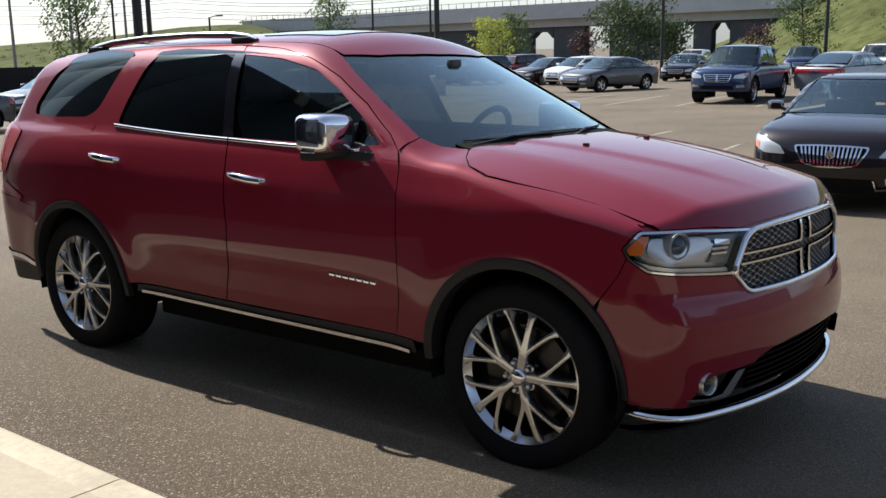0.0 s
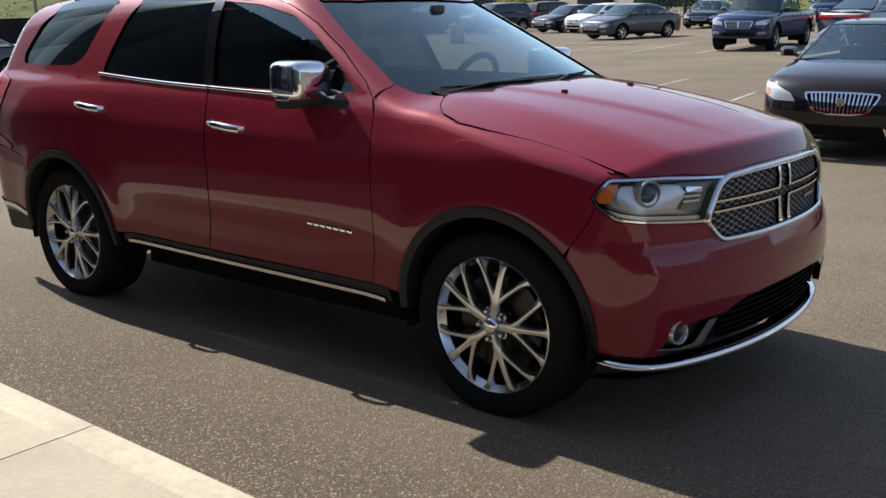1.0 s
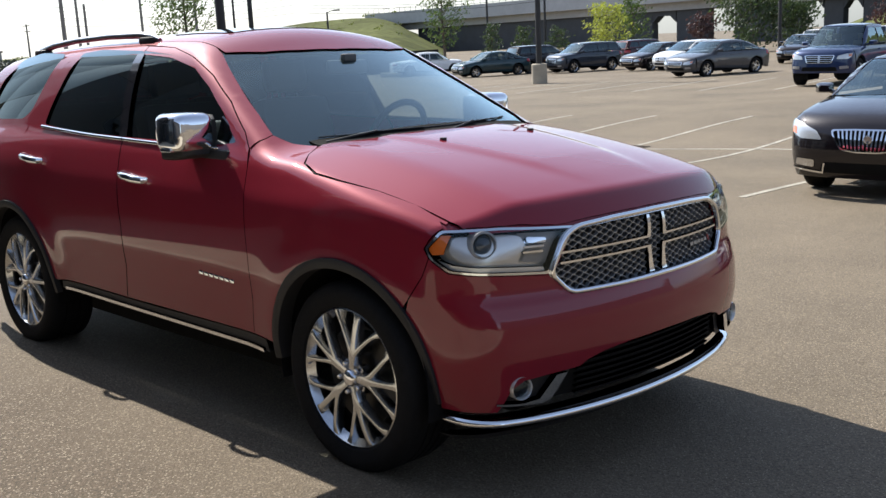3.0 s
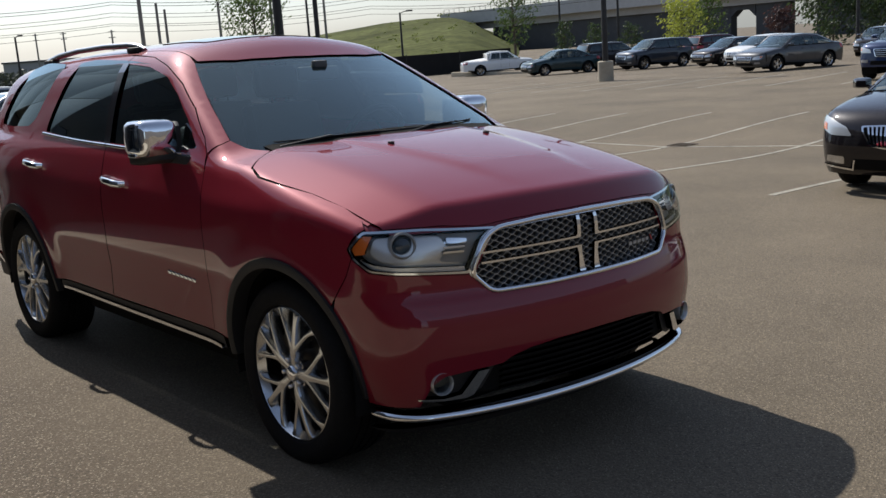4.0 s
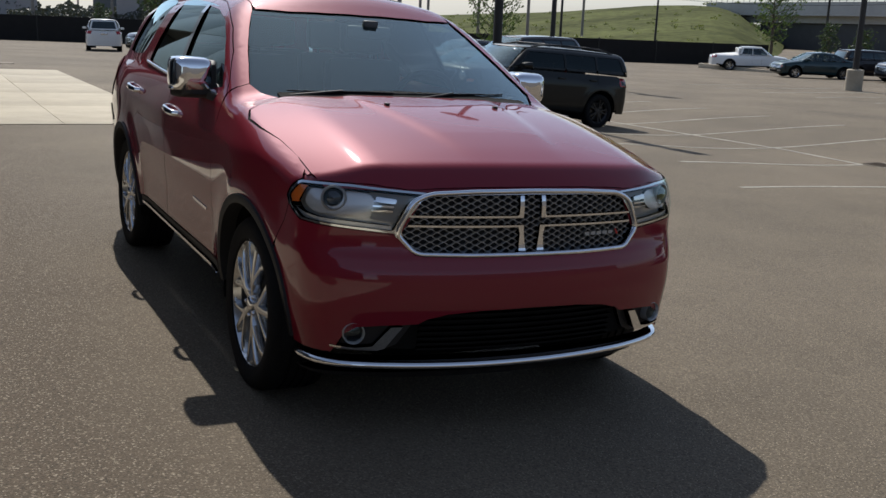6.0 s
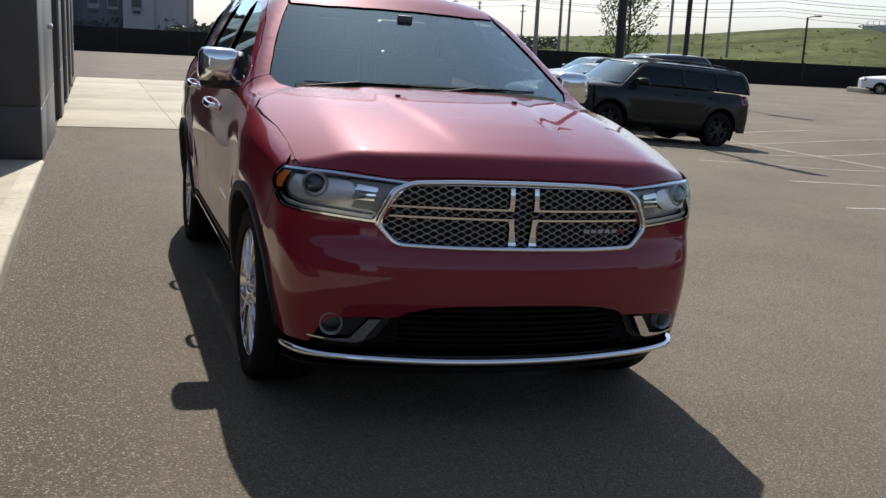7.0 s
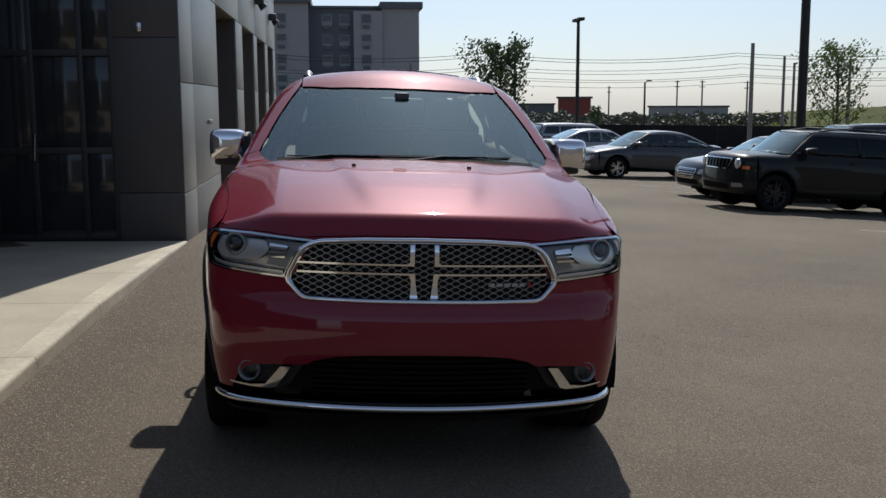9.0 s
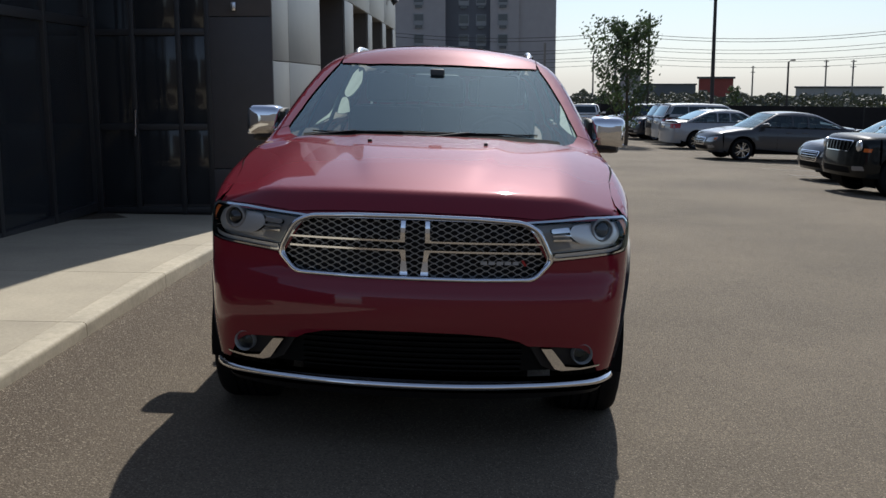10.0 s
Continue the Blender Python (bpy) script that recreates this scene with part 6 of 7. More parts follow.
for k in range(170):
    az, t = rnd.uniform(138, 158), rnd.uniform(0.15, 0.95)
    if k % 3 == 0:
        az = rnd.uniform(100, 112)
    d = (190 - 1.2 * (140 - az) * -1) if az > 130 else 98
    base = 0.52 if az > 130 else 0.68
    hmax = np.interp(az, [100, 107, 110.5, 113.5, 137, 140, 145, 149, 154, 160], [8.5, 6.0, 3.2, 0, 4.3, 3.6, 1.8, 0.9, -0.4, -1.5])
    dd = {True: np.interp(az, [137, 140.5, 145, 149, 154, 160], [172, 180, 190, 200, 210, 220]), False: np.interp(az, [100, 107, 110.5, 113.5], [92, 98, 104, 112])}[az > 130]
    x, y = polar(az, dd * (base + (1 - base) * t))
    z = -2.4 + (hmax + 2.4) * t ** 0.85
    for q in range(14):
        p = Vector((x, y, z)) + Vector((rnd.gauss(0, 0.25), rnd.gauss(0, 0.25), abs(rnd.gauss(0, 0.15))))
        d1 = Vector((rnd.gauss(0, 1), rnd.gauss(0, 1), rnd.gauss(0, 1))).normalized()
        s = d1.orthogonal().normalized() * (0.13 if az > 130 else 0.08)
        w = d1.cross(s) * 0.8
        b = len(verts)
        verts += [tuple(p - s), tuple(p + w), tuple(p + s), tuple(p - w)]
        faces.append((b, b + 1, b + 2, b + 3))
me = bpy.data.meshes.new("weeds")
me.from_pydata(verts, [], faces)
tagged(finish("weeds", me, leaf_material("weed_leaf", (0.07, 0.085, 0.032), 0.6)), "tufts of tall weeds scattered over the banks", "weeds", kind="stuff")


# ---- poles, lamps, wires ----
def pole(name, x, y, h, r, label, mat=POLE, head=None, base=0.0, group=""):
    z = gz(x, y)
    ob = thing(name, label, "lamp post" if head else "pole", Matrix.Translation((x, y, z)), group)
    bm = bmesh.new()
    rod(bm, (0, 0, -0.1), (0, 0, h), r, r * 0.75, 12)
    part("post", bm, mat, ob)
    if base:
        bm = bmesh.new()
        lathe(bm, [(0.001, base), (0.3, base), (0.33, base - 0.03), (0.34, -0.2)], 24, "z")
        part("concrete_base", bm, KERB, ob, "round concrete base")
    if head == "box":
        for s in (-1, 1):
            part("lamp_head", boxed(s * 0.55 - 0.4, s * 0.55 + 0.4, -0.18, 0.18, h - 0.06, h + 0.12, 0.03), POLE, ob)
    if head == "arm":
        bm = bmesh.new()
        tube(bm, [(0, 0, h - 0.1), (0.5, 0, h + 0.05), (1.2, 0, h + 0.1)], 0.04, 6)
        box(bm, 1.0, 1.7, -0.12, 0.12, h + 0.03, h + 0.16, 0.02)
        part("lamp_arm", bm, POLE, ob)
    if head == "cross":
        bm = bmesh.new()
        for zz in (h - 0.3, h - 1.1):
            box(bm, -1.1, 1.1, -0.06, 0.06, zz, zz + 0.12)
        part("cross_arm", bm, WOODPOLE, ob)
    return ob


pole("lamp_post", -16.3, 10.2, 8.6, 0.115, "tall dark steel lamp post between parked cars", head="box", base=0.6)
pole("lamp_post", -28.2, 19.2, 8.6, 0.1, "tall dark steel lamp post in the lot", head="box", base=0.6)
pole("lamp_post", -24.6, 31.3, 8.6, 0.13, "dark lamp post on a round concrete base", head="box", base=0.85)
x, y = polar(166.9, 64, EYE9)
pole("lamp_post", x, y, 7.9, 0.13, "dark lamp post near the far fence", head="box")
for az, d, h in ((163.3, 100, 5.5), (147.0, 85, 8.0), (142.0, 95, 5.4), (110.0, 60, 8.0), (118.3, 62, 8.0), (170.3, 70, 7.5), (133.4, 90, 9.0), (130.3, 88, 9.0)):
    x, y = polar(az, d, EYE9 if az > 150 else EYE0)
    pole("street_lamp", x, y, h, 0.11, "plain dark street lamp pole in the distance", head="arm" if h < 6 else None, group="far poles")
for az, d, h in ((156.2, 105, 6.4), (155.7, 112, 6.0), (153.0, 108, 6.3), (157.8, 72, 5.6), (150.4, 100, 7.2), (146.0, 120, 8.0), (172.2, 110, 6.0), (176.0, 110, 6.2)):
    x, y = polar(az, d, EYE9 if az > 150 else EYE0)
    pole("utility_pole", x, y, h + 1.5, 0.16, "grey utility pole carrying overhead wires", WOODPOLE, group="utility poles")
for az, d, h in ((160.3, 170, 6.0), (161.6, 175, 6.2), (158.0, 160, 5.5), (165.2, 180, 5.5), (173.5, 170, 7.0)):
    x, y = polar(az, d, EYE9 if az > 150 else EYE0)
    pole("utility_pole", x, y, h + 1.5, 0.15, "far wooden utility pole with cross arms", WOODPOLE, head="cross", group="utility poles")
for k, (el0, el1, d) in enumerate(((2.3, 2.6, 95), (2.15, 2.4, 96), (1.75, 1.75, 110), (1.55, 1.6, 112), (1.2, 1.3, 120), (1.1, 1.1, 125), (0.8, 0.85, 130))):
    bm = bmesh.new()
    pts = []
    for i in range(49):
        az = 130 + 54 * i / 48
        x, y = polar(az, d)
        span = (i % 12) / 12
        sag = 0.6 * 4 * span * (1 - span)
        pts.append((x, y, height_at(el0 + (el1 - el0) * abs(i - 24) / 24, d) - sag))
    tube(bm, pts, 0.022, 4)
    tagged(part("overhead_wire", bm, POLE), "thin dark overhead wire strung between poles", "wire", "overhead wires")

# kerbed islands
def island(x0, x1, y0, y1, label):
    ob = thing("planted_island", label, "kerb island", kind="structure")
    part("kerb", boxed(x0, x1, y0, y1, -2.5, max(gz(x0, y0), gz(x1, y1)) + 0.16, 0.03), KERB, ob)
    part("bed", boxed(x0 + 0.2, x1 - 0.2, y0 + 0.2, y1 - 0.2, -2.0, max(gz(x0, y0), gz(x1, y1)) + 0.18), material("bed_soil", (0.12, 0.09, 0.06), 0.95, vary=0.3, scale=10), ob)


island(-7.4, 1.0, 35.2, 39.8, "concrete kerbed island with a purple shrub")
island(-2.4, 3.5, 27.0, 30.0, "low concrete kerbed island in the lot")
island(-52.0, -44.5, 46.2, 47.6, "concrete kerbed island with a slender tree")
tree("shrub", -6.2, 38.2, 1.2, 0.75, "dense purple-leaved shrub on a kerbed island", LEAF_P, 2400, 0.02, seed=21, size=0.13)
tree("shrub", -5.0, 38.5, 1.15, 0.75, "dense purple-leaved shrub on a kerbed island", LEAF_P, 2200, 0.02, seed=22, size=0.13)


# ---- the other parked cars ----
def car_paint(name, c, metal=0.3, rough=0.3):
    return material(name, c, 0.4, metal=metal * 0.6, coat=0.98, spec=0.05, vary=0.04, scale=500)


SEDAN = dict(xf=2.35, xr=-2.35, hw=0.9, wb=1.37, R=0.325, hood=((2.35, 0.66), (2.25, 0.78), (1.9, 0.87), (1.35, 0.96), (0.9, 1.0)), belt=0.97, deck=1.06, cowl=(1.05, 0.97), rf=(0.25, 1.40), rr=(-0.85, 1.40), tb=(-1.65, 1.06), roof=1.445, nose=0.62, clear=0.2, wins=3)
LUX = dict(xf=2.4, xr=-2.4, hw=0.93, wb=1.37, R=0.345, hood=((2.4, 0.68), (2.28, 0.83), (1.95, 0.935), (1.4, 1.02), (0.95, 1.06)), belt=1.0, deck=1.1, cowl=(1.1, 1.03), rf=(0.2, 1.42), rr=(-0.8, 1.41), tb=(-1.85, 1.08), roof=1.475, nose=0.69, clear=0.17, wins=2)
SUV = dict(xf=2.3, xr=-2.3, hw=0.92, wb=1.35, R=0.36, hood=((2.3, 0.86), (2.2, 0.98), (1.9, 1.05), (1.35, 1.12), (0.9, 1.15)), belt=1.1, deck=1.15, cowl=(1.1, 1.12), rf=(0.35, 1.6), rr=(-1.9, 1.58), tb=(-2.2, 1.12), roof=1.67, nose=0.8, clear=0.24, wins=3)
BOXY = dict(xf=2.1, xr=-2.2, hw=0.88, wb=1.32, R=0.35, hood=((2.1, 0.93), (2.06, 1.0), (1.8, 1.06), (1.3, 1.09), (0.8, 1.1)), belt=1.08, deck=1.1, cowl=(1.02, 1.09), rf=(0.5, 1.49), rr=(-1.98, 1.53), tb=(-2.12, 1.1), roof=1.56, nose=0.9, clear=0.27, wins=3)
TRUCK = dict(xf=2.45, xr=-2.95, hw=0.9, wb=1.66, R=0.38, hood=((2.45, 0.88), (2.38, 0.98), (2.0, 1.06), (1.4, 1.12), (1.0, 1.14)), belt=1.08, deck=1.12, cowl=(1.2, 1.12), rf=(0.5, 1.62), rr=(-0.85, 1.62), tb=(-1.05, 1.1), roof=1.7, nose=0.84, clear=0.33, wins=2)
HATCH = dict(xf=2.1, xr=-2.1, hw=0.88, wb=1.3, R=0.32, hood=((2.1, 0.7), (2.02, 0.8), (1.7, 0.9), (1.3, 0.98), (0.9, 1.0)), belt=0.98, deck=1.05, cowl=(1.05, 0.99), rf=(0.2, 1.42), rr=(-1.4, 1.42), tb=(-1.95, 1.0), roof=1.47, nose=0.66, clear=0.2, wins=3)


def car(kind, name, label, paint, x, y, heading, grille="bars", scale=1.0, bright=False, spokes=5, step=0.13, lamp_h=None, trim=False, rims=None, glazing=None, red_tail=False, rails=False):
    """A parked car from its kind's measures: painted panels, glass, lamps, grille, mirrors and wheels."""
    P = kind
    dx, dy = 1.4 * math.cos(radians(heading)), 1.4 * math.sin(radians(heading))
    zf, zb = gz(x + dx, y + dy), gz(x - dx, y - dy)
    root = thing(name, label, "car", Matrix.Translation((x, y, (zf + zb) / 2)) @ Matrix.Rotation(radians(heading), 4, "Z") @ Matrix.Rotation(-math.atan2(zf - zb, 2.8), 4, "Y") @ Matrix.Scale(scale, 4), "parked cars")
    hw, belt, xf, xr, R = P["hw"], P["belt"], P["xf"], P["xr"], P["R"]
    width = curve((0.15, hw * 0.93), (0.35, hw * 0.975), (0.6, hw), (belt - 0.25, hw * 0.995), (belt - 0.05, hw * 0.955), (belt + 0.1, hw * 0.9))
    top_line = curve(*sorted(list(P["hood"]) + [(0.3, belt + 0.06), (P["tb"][0] + 0.1, P["deck"]), (xr + 0.25, P["deck"] - 0.03), (xr, P["deck"] - 0.14)]))
    nose = curve((0.15, xf - 0.16), (0.3, xf - 0.04), (0.5, xf), (P["nose"], xf - 0.03), (P["nose"] + 0.25, xf - 0.16))
    green = curve((belt - 0.1, hw * 0.95), (belt, hw * 0.92), ((belt + P["roof"]) / 2, hw * 0.84), (P["roof"] - 0.06, hw * 0.73), (P["roof"] + 0.1, hw * 0.6))

    def low(px, py, pz):
        a = np.abs(py)
        w = width(pz) - 0.11 * np.clip((px - xf + 1.0) / 1.0, 0, 2) ** 2.5 - 0.1 * np.clip((xr + 0.9 - px) / 0.9, 0, 2) ** 2.5
        for cx in (P["wb"], -P["wb"]):
            w = w + 0.014 * np.exp(-((np.hypot(px - cx, pz - R) - R - 0.08) / 0.1) ** 2) * sig((pz - R) / 0.05)
        t = pz - (top_line(px) - 0.07 * (a / hw) ** 2.5)
        f = px - (nose(pz) - 0.16 * a ** 2 - 0.22 * a ** 6)
        r = (xr + 0.14 * a ** 2 + 0.1 * (pz - 0.6) ** 2) - px
        return smax(smax(smax(a - w, t, 0.12), f, 0.1), r, 0.12)
    (cx, cz), (fx_, fz), (rx, rz), (tx, tz) = P["cowl"], P["rf"], P["rr"], P["tb"]
    k1, k2 = (fx_ - cx) / (fz - cz), (rx - tx) / (rz - tz)
    arch_line = curve((tx, P["roof"] - 0.12), (rx, P["roof"] - 0.03), ((rx + fx_) / 2, P["roof"]), (fx_, P["roof"] - 0.03), (cx, P["roof"] - 0.15))

    def top(px, py, pz):
        a = np.abs(py)
        s = (px - (cx + 0.16 + k1 * (pz - cz) - 0.3 * a ** 2)) / math.hypot(1, k1)
        b = (tx + k2 * (pz - tz) + 0.12 * a ** 2 - 0.06 - px) / math.hypot(1, k2)
        rf = pz - (arch_line(px) - 0.05 * (a / hw) ** 2)
        return np.maximum(smax(smax(smax((a - green(pz)) * 0.92, rf, 0.1), s, 0.05), b, 0.06), belt - 0.12 - pz)

    def all_(px, py, pz):
        return -smax(-low(px, py, pz), -top(px, py, pz), 0.02)
    ax = (hw * 0.45, belt * 0.62)
    side = roll_place(all_, ax)
    fcx = xf - 0.95
    nose_at = fan_place(low, fcx)

    def sp(px, pz):
        q = solve(all_, np.array([[px, 0.0, pz]]), np.array([[0.0, -1.0, 0.0]]), 1.4)[0]
        return roll_uv(px, q[1], pz, ax)

    def nx(py, pz):
        return solve(low, np.array([[fcx, py, pz]]), np.array([[1.0, 0.0, 0.0]]), 1.6)[0][0]

    def npts(pts):
        return [fan_uv(nx(a, b), a, b, fcx) for a, b in pts]

    def zt(px, py, F=all_):
        return solve(F, np.array([[px, py, 0.5 * belt]]), np.array([[0.0, 0.0, 1.0]]), 1.6)[0][2]
    ye = hw * 0.86
    ra = R + 0.075
    # body side: sill, arches, belt and hood edge
    x_a, x_b = xf - 0.42, xr + 0.38
    edge_front = [(px, -ye, zt(px, -ye, low)) for px in np.linspace(cx + 0.12, x_a, 5)]
    zc = P["clear"] + 0.04
    lower = [sp(P["wb"] + ra + 0.02, zc)] + [sp(*q) for q in arc(P["wb"], R, ra, 4, 176, 14)] + [sp(-P["wb"] + ra + 0.02, zc)] + [sp(*q) for q in arc(-P["wb"], R, ra, 4, 176, 14)] + [sp(-P["wb"] - ra - 0.01, zc + 0.05)]
    upper = [sp(x_b, zc + 0.1), sp(x_b, belt - 0.2), sp(x_b, belt - 0.03)] + [sp(px, belt - 0.005) for px in np.linspace(x_b + 0.1, cx, 8)] + [roll_uv(*q, ax) for q in edge_front] + [sp(x_a, 0.55), sp(x_a, zc + 0.05)]
    panel("body_side", all_, side, [lower + upper], step, paint, root, mirror=True)
    if trim:
        ln = [sp(px, belt - 0.02) for px in np.linspace(tx + 0.3, cx - 0.25, 9)]
        panel("belt_moulding", all_, side, [[(u, v + 0.008) for u, v in ln] + [(u, v - 0.008) for u, v in ln][::-1]], step, CHROME, root, mirror=True, lift=0.008)
    # cabin sides with window openings
    zr = P["roof"] - 0.075
    fr = lambda z: cx + 0.02 + k1 * (z - cz)
    bk = lambda z: tx + k2 * (z - tz) + 0.02
    cab = [sp(bk(belt) - 0.02, belt), sp(fr(belt) - 0.03, belt), sp(fr((belt + zr) / 2), (belt + zr) / 2), sp(fr(zr) - 0.02, zr), sp((fr(zr) + bk(zr)) / 2, zr + 0.025), sp(bk(zr), zr), sp(bk((belt + zr) / 2) - 0.01, (belt + zr) / 2)]
    z0, z1 = belt + 0.035, zr - 0.06
    cuts = [bk(z1) + 0.12, bk(z1) + (fr(z1) - bk(z1)) * 0.3, bk(z1) + (fr(z1) - bk(z1)) * 0.62, fr(z1) - 0.07]
    if P["wins"] == 2:
        cuts = [bk(z1) + 0.1, (bk(z1) + fr(z1)) / 2, fr(z1) - 0.07]
    wins = []
    for i in range(len(cuts) - 1):
        a0, a1 = cuts[i] + 0.025, cuts[i + 1] - 0.025
        b0, b1 = (bk(z0) + 0.14 if i == 0 else a0), (fr(z0) - 0.16 if i == len(cuts) - 2 else a1)
        if i == 0 and b0 > a0:
            b0 = min(b0, a1 - 0.1)
        wins.append(rounded([sp(b0, z0), sp(b1, z0), sp(a1, z1), sp(a0, z1)], 0.03))
    panel("cabin_side", all_, side, [cab] + wins, step, paint, root, mirror=True)
    for w in wins:
        panel("side_window", all_, side, [w], step * 1.5, glazing or (TINTED if P is SUV else SIDE_GLASS), root, mirror=True, lift=-0.008, flange=0.0)
    # hood, roof, screens, deck
    hood = [(cx + 0.13, -ye), (x_a, -ye)] + [(nx(py, P["nose"] + 0.07) - 0.004, py) for py in np.linspace(-ye * 0.86, ye * 0.86, 9)] + [(x_a, ye), (cx + 0.13, ye)] + [(cx + 0.17 + 0.1 * (1 - (py / ye) ** 2), py) for py in np.linspace(ye * 0.7, -ye * 0.7, 5)]
    panel("hood", low, down_place(low, z0=0.4), [hood], step, paint, root)
    yr = hw * 0.66
    panel("roof", all_, down_place(all_, z0=0.5), [[(fr(zr) + 0.0, -yr), (fr(zr) + 0.1, -yr * 0.5), (fr(zr) + 0.13, 0), (fr(zr) + 0.1, yr * 0.5), (fr(zr), yr), (bk(zr), yr), (bk(zr) - 0.05, 0), (bk(zr), -yr)]], step, paint, root)
    scr = [(fr(zr) + 0.02, -yr), (fr(zr) + 0.12, -yr * 0.5), (fr(zr) + 0.15, 0), (fr(zr) + 0.12, yr * 0.5), (fr(zr) + 0.02, yr), (cx + 0.02, hw * 0.83), (cx + 0.13, hw * 0.45), (cx + 0.17, 0), (cx + 0.13, -hw * 0.45), (cx + 0.02, -hw * 0.83)]
    panel("windscreen", top, down_place(top, z0=belt - 0.1), [scr], step, SCREEN, root, lift=-0.004, flange=0.0)
    rear = back_place(all_, 0.0)
    if tx - xr > 0.4 and P is not TRUCK:
        panel("deck_lid", low, down_place(low, z0=0.5), [[(tx + 0.12, -ye), (tx + 0.02, 0), (tx + 0.12, ye), (xr + 0.3, ye), (xr + 0.12, 0), (xr + 0.3, -ye)]], step, paint, root)
        rw = [(bk(zr) - 0.03, -yr), (bk(zr) - 0.08, 0), (bk(zr) - 0.03, yr), (tx + 0.06, hw * 0.78), (tx - 0.02, 0), (tx + 0.06, -hw * 0.78)]
        panel("rear_screen", top, down_place(top, z0=belt - 0.1), [rw], step, TINTED, root, lift=-0.003, flange=0.0)
    else:
        panel("rear_screen", all_, rear, [rounded([(-hw * 0.68, belt + 0.06), (hw * 0.68, belt + 0.06), (yr * 0.88, zr - 0.07), (-yr * 0.88, zr - 0.07)], 0.05)], step, TINTED, root, lift=0.004, flange=0.0)
        panel("tailgate", all_, rear, [[(-hw * 0.8, belt), (hw * 0.8, belt), (yr * 0.97, zr - 0.01), (-yr * 0.97, zr - 0.01)]], step, paint, root)
    if P is TRUCK:
        panel("bed_cover", low, down_place(low, z0=0.5), [[(tx - 0.05, -ye), (tx - 0.05, ye), (xr + 0.3, ye), (xr + 0.3, -ye)]], step, DARK, root)
        part("cab_back", boxed(tx - 0.04, tx + 0.06, -hw * 0.8, hw * 0.8, 0.6, P["roof"] - 0.12, 0.04), paint, root)
    # nose and tail
    q = fan_uv(x_a, solve(low, np.array([[x_a, 0.0, 0.55]]), np.array([[0.0, 1.0, 0.0]]), 1.4)[0][1], 0, fcx)[0]
    zn = P["nose"] + 0.08
    yb = ye * 0.86
    xb_ = nx(yb, zn - 0.01) - 0.004
    rise = [(x_a + (xb_ - x_a) * k / 4, ye + (yb - ye) * k / 4) for k in range(5)]
    rise = [fan_uv(px, py, zt(px, py, low), fcx) for px, py in rise]
    mid_top = [(u, zn + 0.002) for u in np.linspace(rise[-1][0] * 0.92, -rise[-1][0] * 0.92, 9)]
    panel("front_bumper", low, nose_at, [[(-q, zc), (q, zc)] + rise + mid_top + [(-u, v) for u, v in rise[::-1]]], step * 0.8, paint, root)
    rcx = xr + 0.95
    back_at = lambda u, v: solve(low, np.stack([np.full(len(u), rcx), 0 * u, v], 1), np.stack([-np.cos(u / 0.85), np.sin(u / 0.85), 0 * u], 1), 1.8)
    q2 = 0.85 * math.atan2(solve(low, np.array([[x_b, 0.0, 0.6]]), np.array([[0.0, 1.0, 0.0]]), 1.4)[0][1], rcx - x_b)
    panel("rear_bumper", low, back_at, [[(-q2, zc), (q2, zc), (q2, belt - 0.02), (0, P["deck"] - 0.1), (-q2, belt - 0.02)]], step, paint, root)
    ln = P["nose"]
    gw, g0, g1 = (0.42, ln - 0.2, ln + 0.02)
    if grille == "tall":
        gw, g0, g1 = 0.385, ln - 0.2, ln + 0.035
    if grille == "slots":
        gw, g0, g1 = 0.5, ln - 0.16, ln + 0.04
    gl = rounded(npts([(-gw * 0.82, g0), (gw * 0.82, g0), (gw, g1), (-gw, g1)]), 0.04)
    if grille == "tall":
        gl = rounded(npts([(-gw, g1 - 0.01), (-gw * 0.97, g1 - 0.06), (-gw * 0.72, g0 + 0.025), (-gw * 0.3, g0), (gw * 0.3, g0), (gw * 0.72, g0 + 0.025), (gw * 0.97, g1 - 0.06), (gw, g1 - 0.01), (gw * 0.4, g1), (-gw * 0.4, g1)]), 0.03)
    panel("grille", low, nose_at, [gl], step, DARK if grille != "painted" else GLOSS_BLACK, root, lift=0.004, flange=0.01)
    gi_ = [(u * 0.94, (v - (g0 + g1) / 2) * 0.86 + (g0 + g1) / 2) for u, v in gl]
    panel("grille_surround", low, nose_at, [gl, gi_], step * 0.5, CHROME, root, lift=0.012, flange=0.012)
    if grille in ("tall", "slots"):
        n = 15 if grille == "tall" else 7
        tap, cut = (0.86, 0.5) if grille == "tall" else (1.0, 0.0)
        for i in range(n):
            py = (i - (n - 1) / 2) * 2 * gw * 0.86 / n
            wd = 0.009 if grille == "tall" else 0.022
            panel("grille_bar", low, nose_at, [npts([(py * tap - wd, g0 + cut * py * py + 0.015), (py * tap + wd, g0 + cut * py * py + 0.015), (py + wd, g1 - 0.015), (py - wd, g1 - 0.015)])], 0.03, CHROME if grille == "tall" else paint, root, lift=0.018, flange=0.016)
    elif grille == "cross":
        for i in range(3):
            pz = g0 + (g1 - g0) * (i + 1) / 4
            panel("grille_bar", low, nose_at, [npts([(-gw * 0.85, pz - 0.008), (gw * 0.85, pz - 0.008), (gw * 0.85, pz + 0.008), (-gw * 0.85, pz + 0.008)])], 0.2, SATIN, root, lift=0.01, flange=0.01)
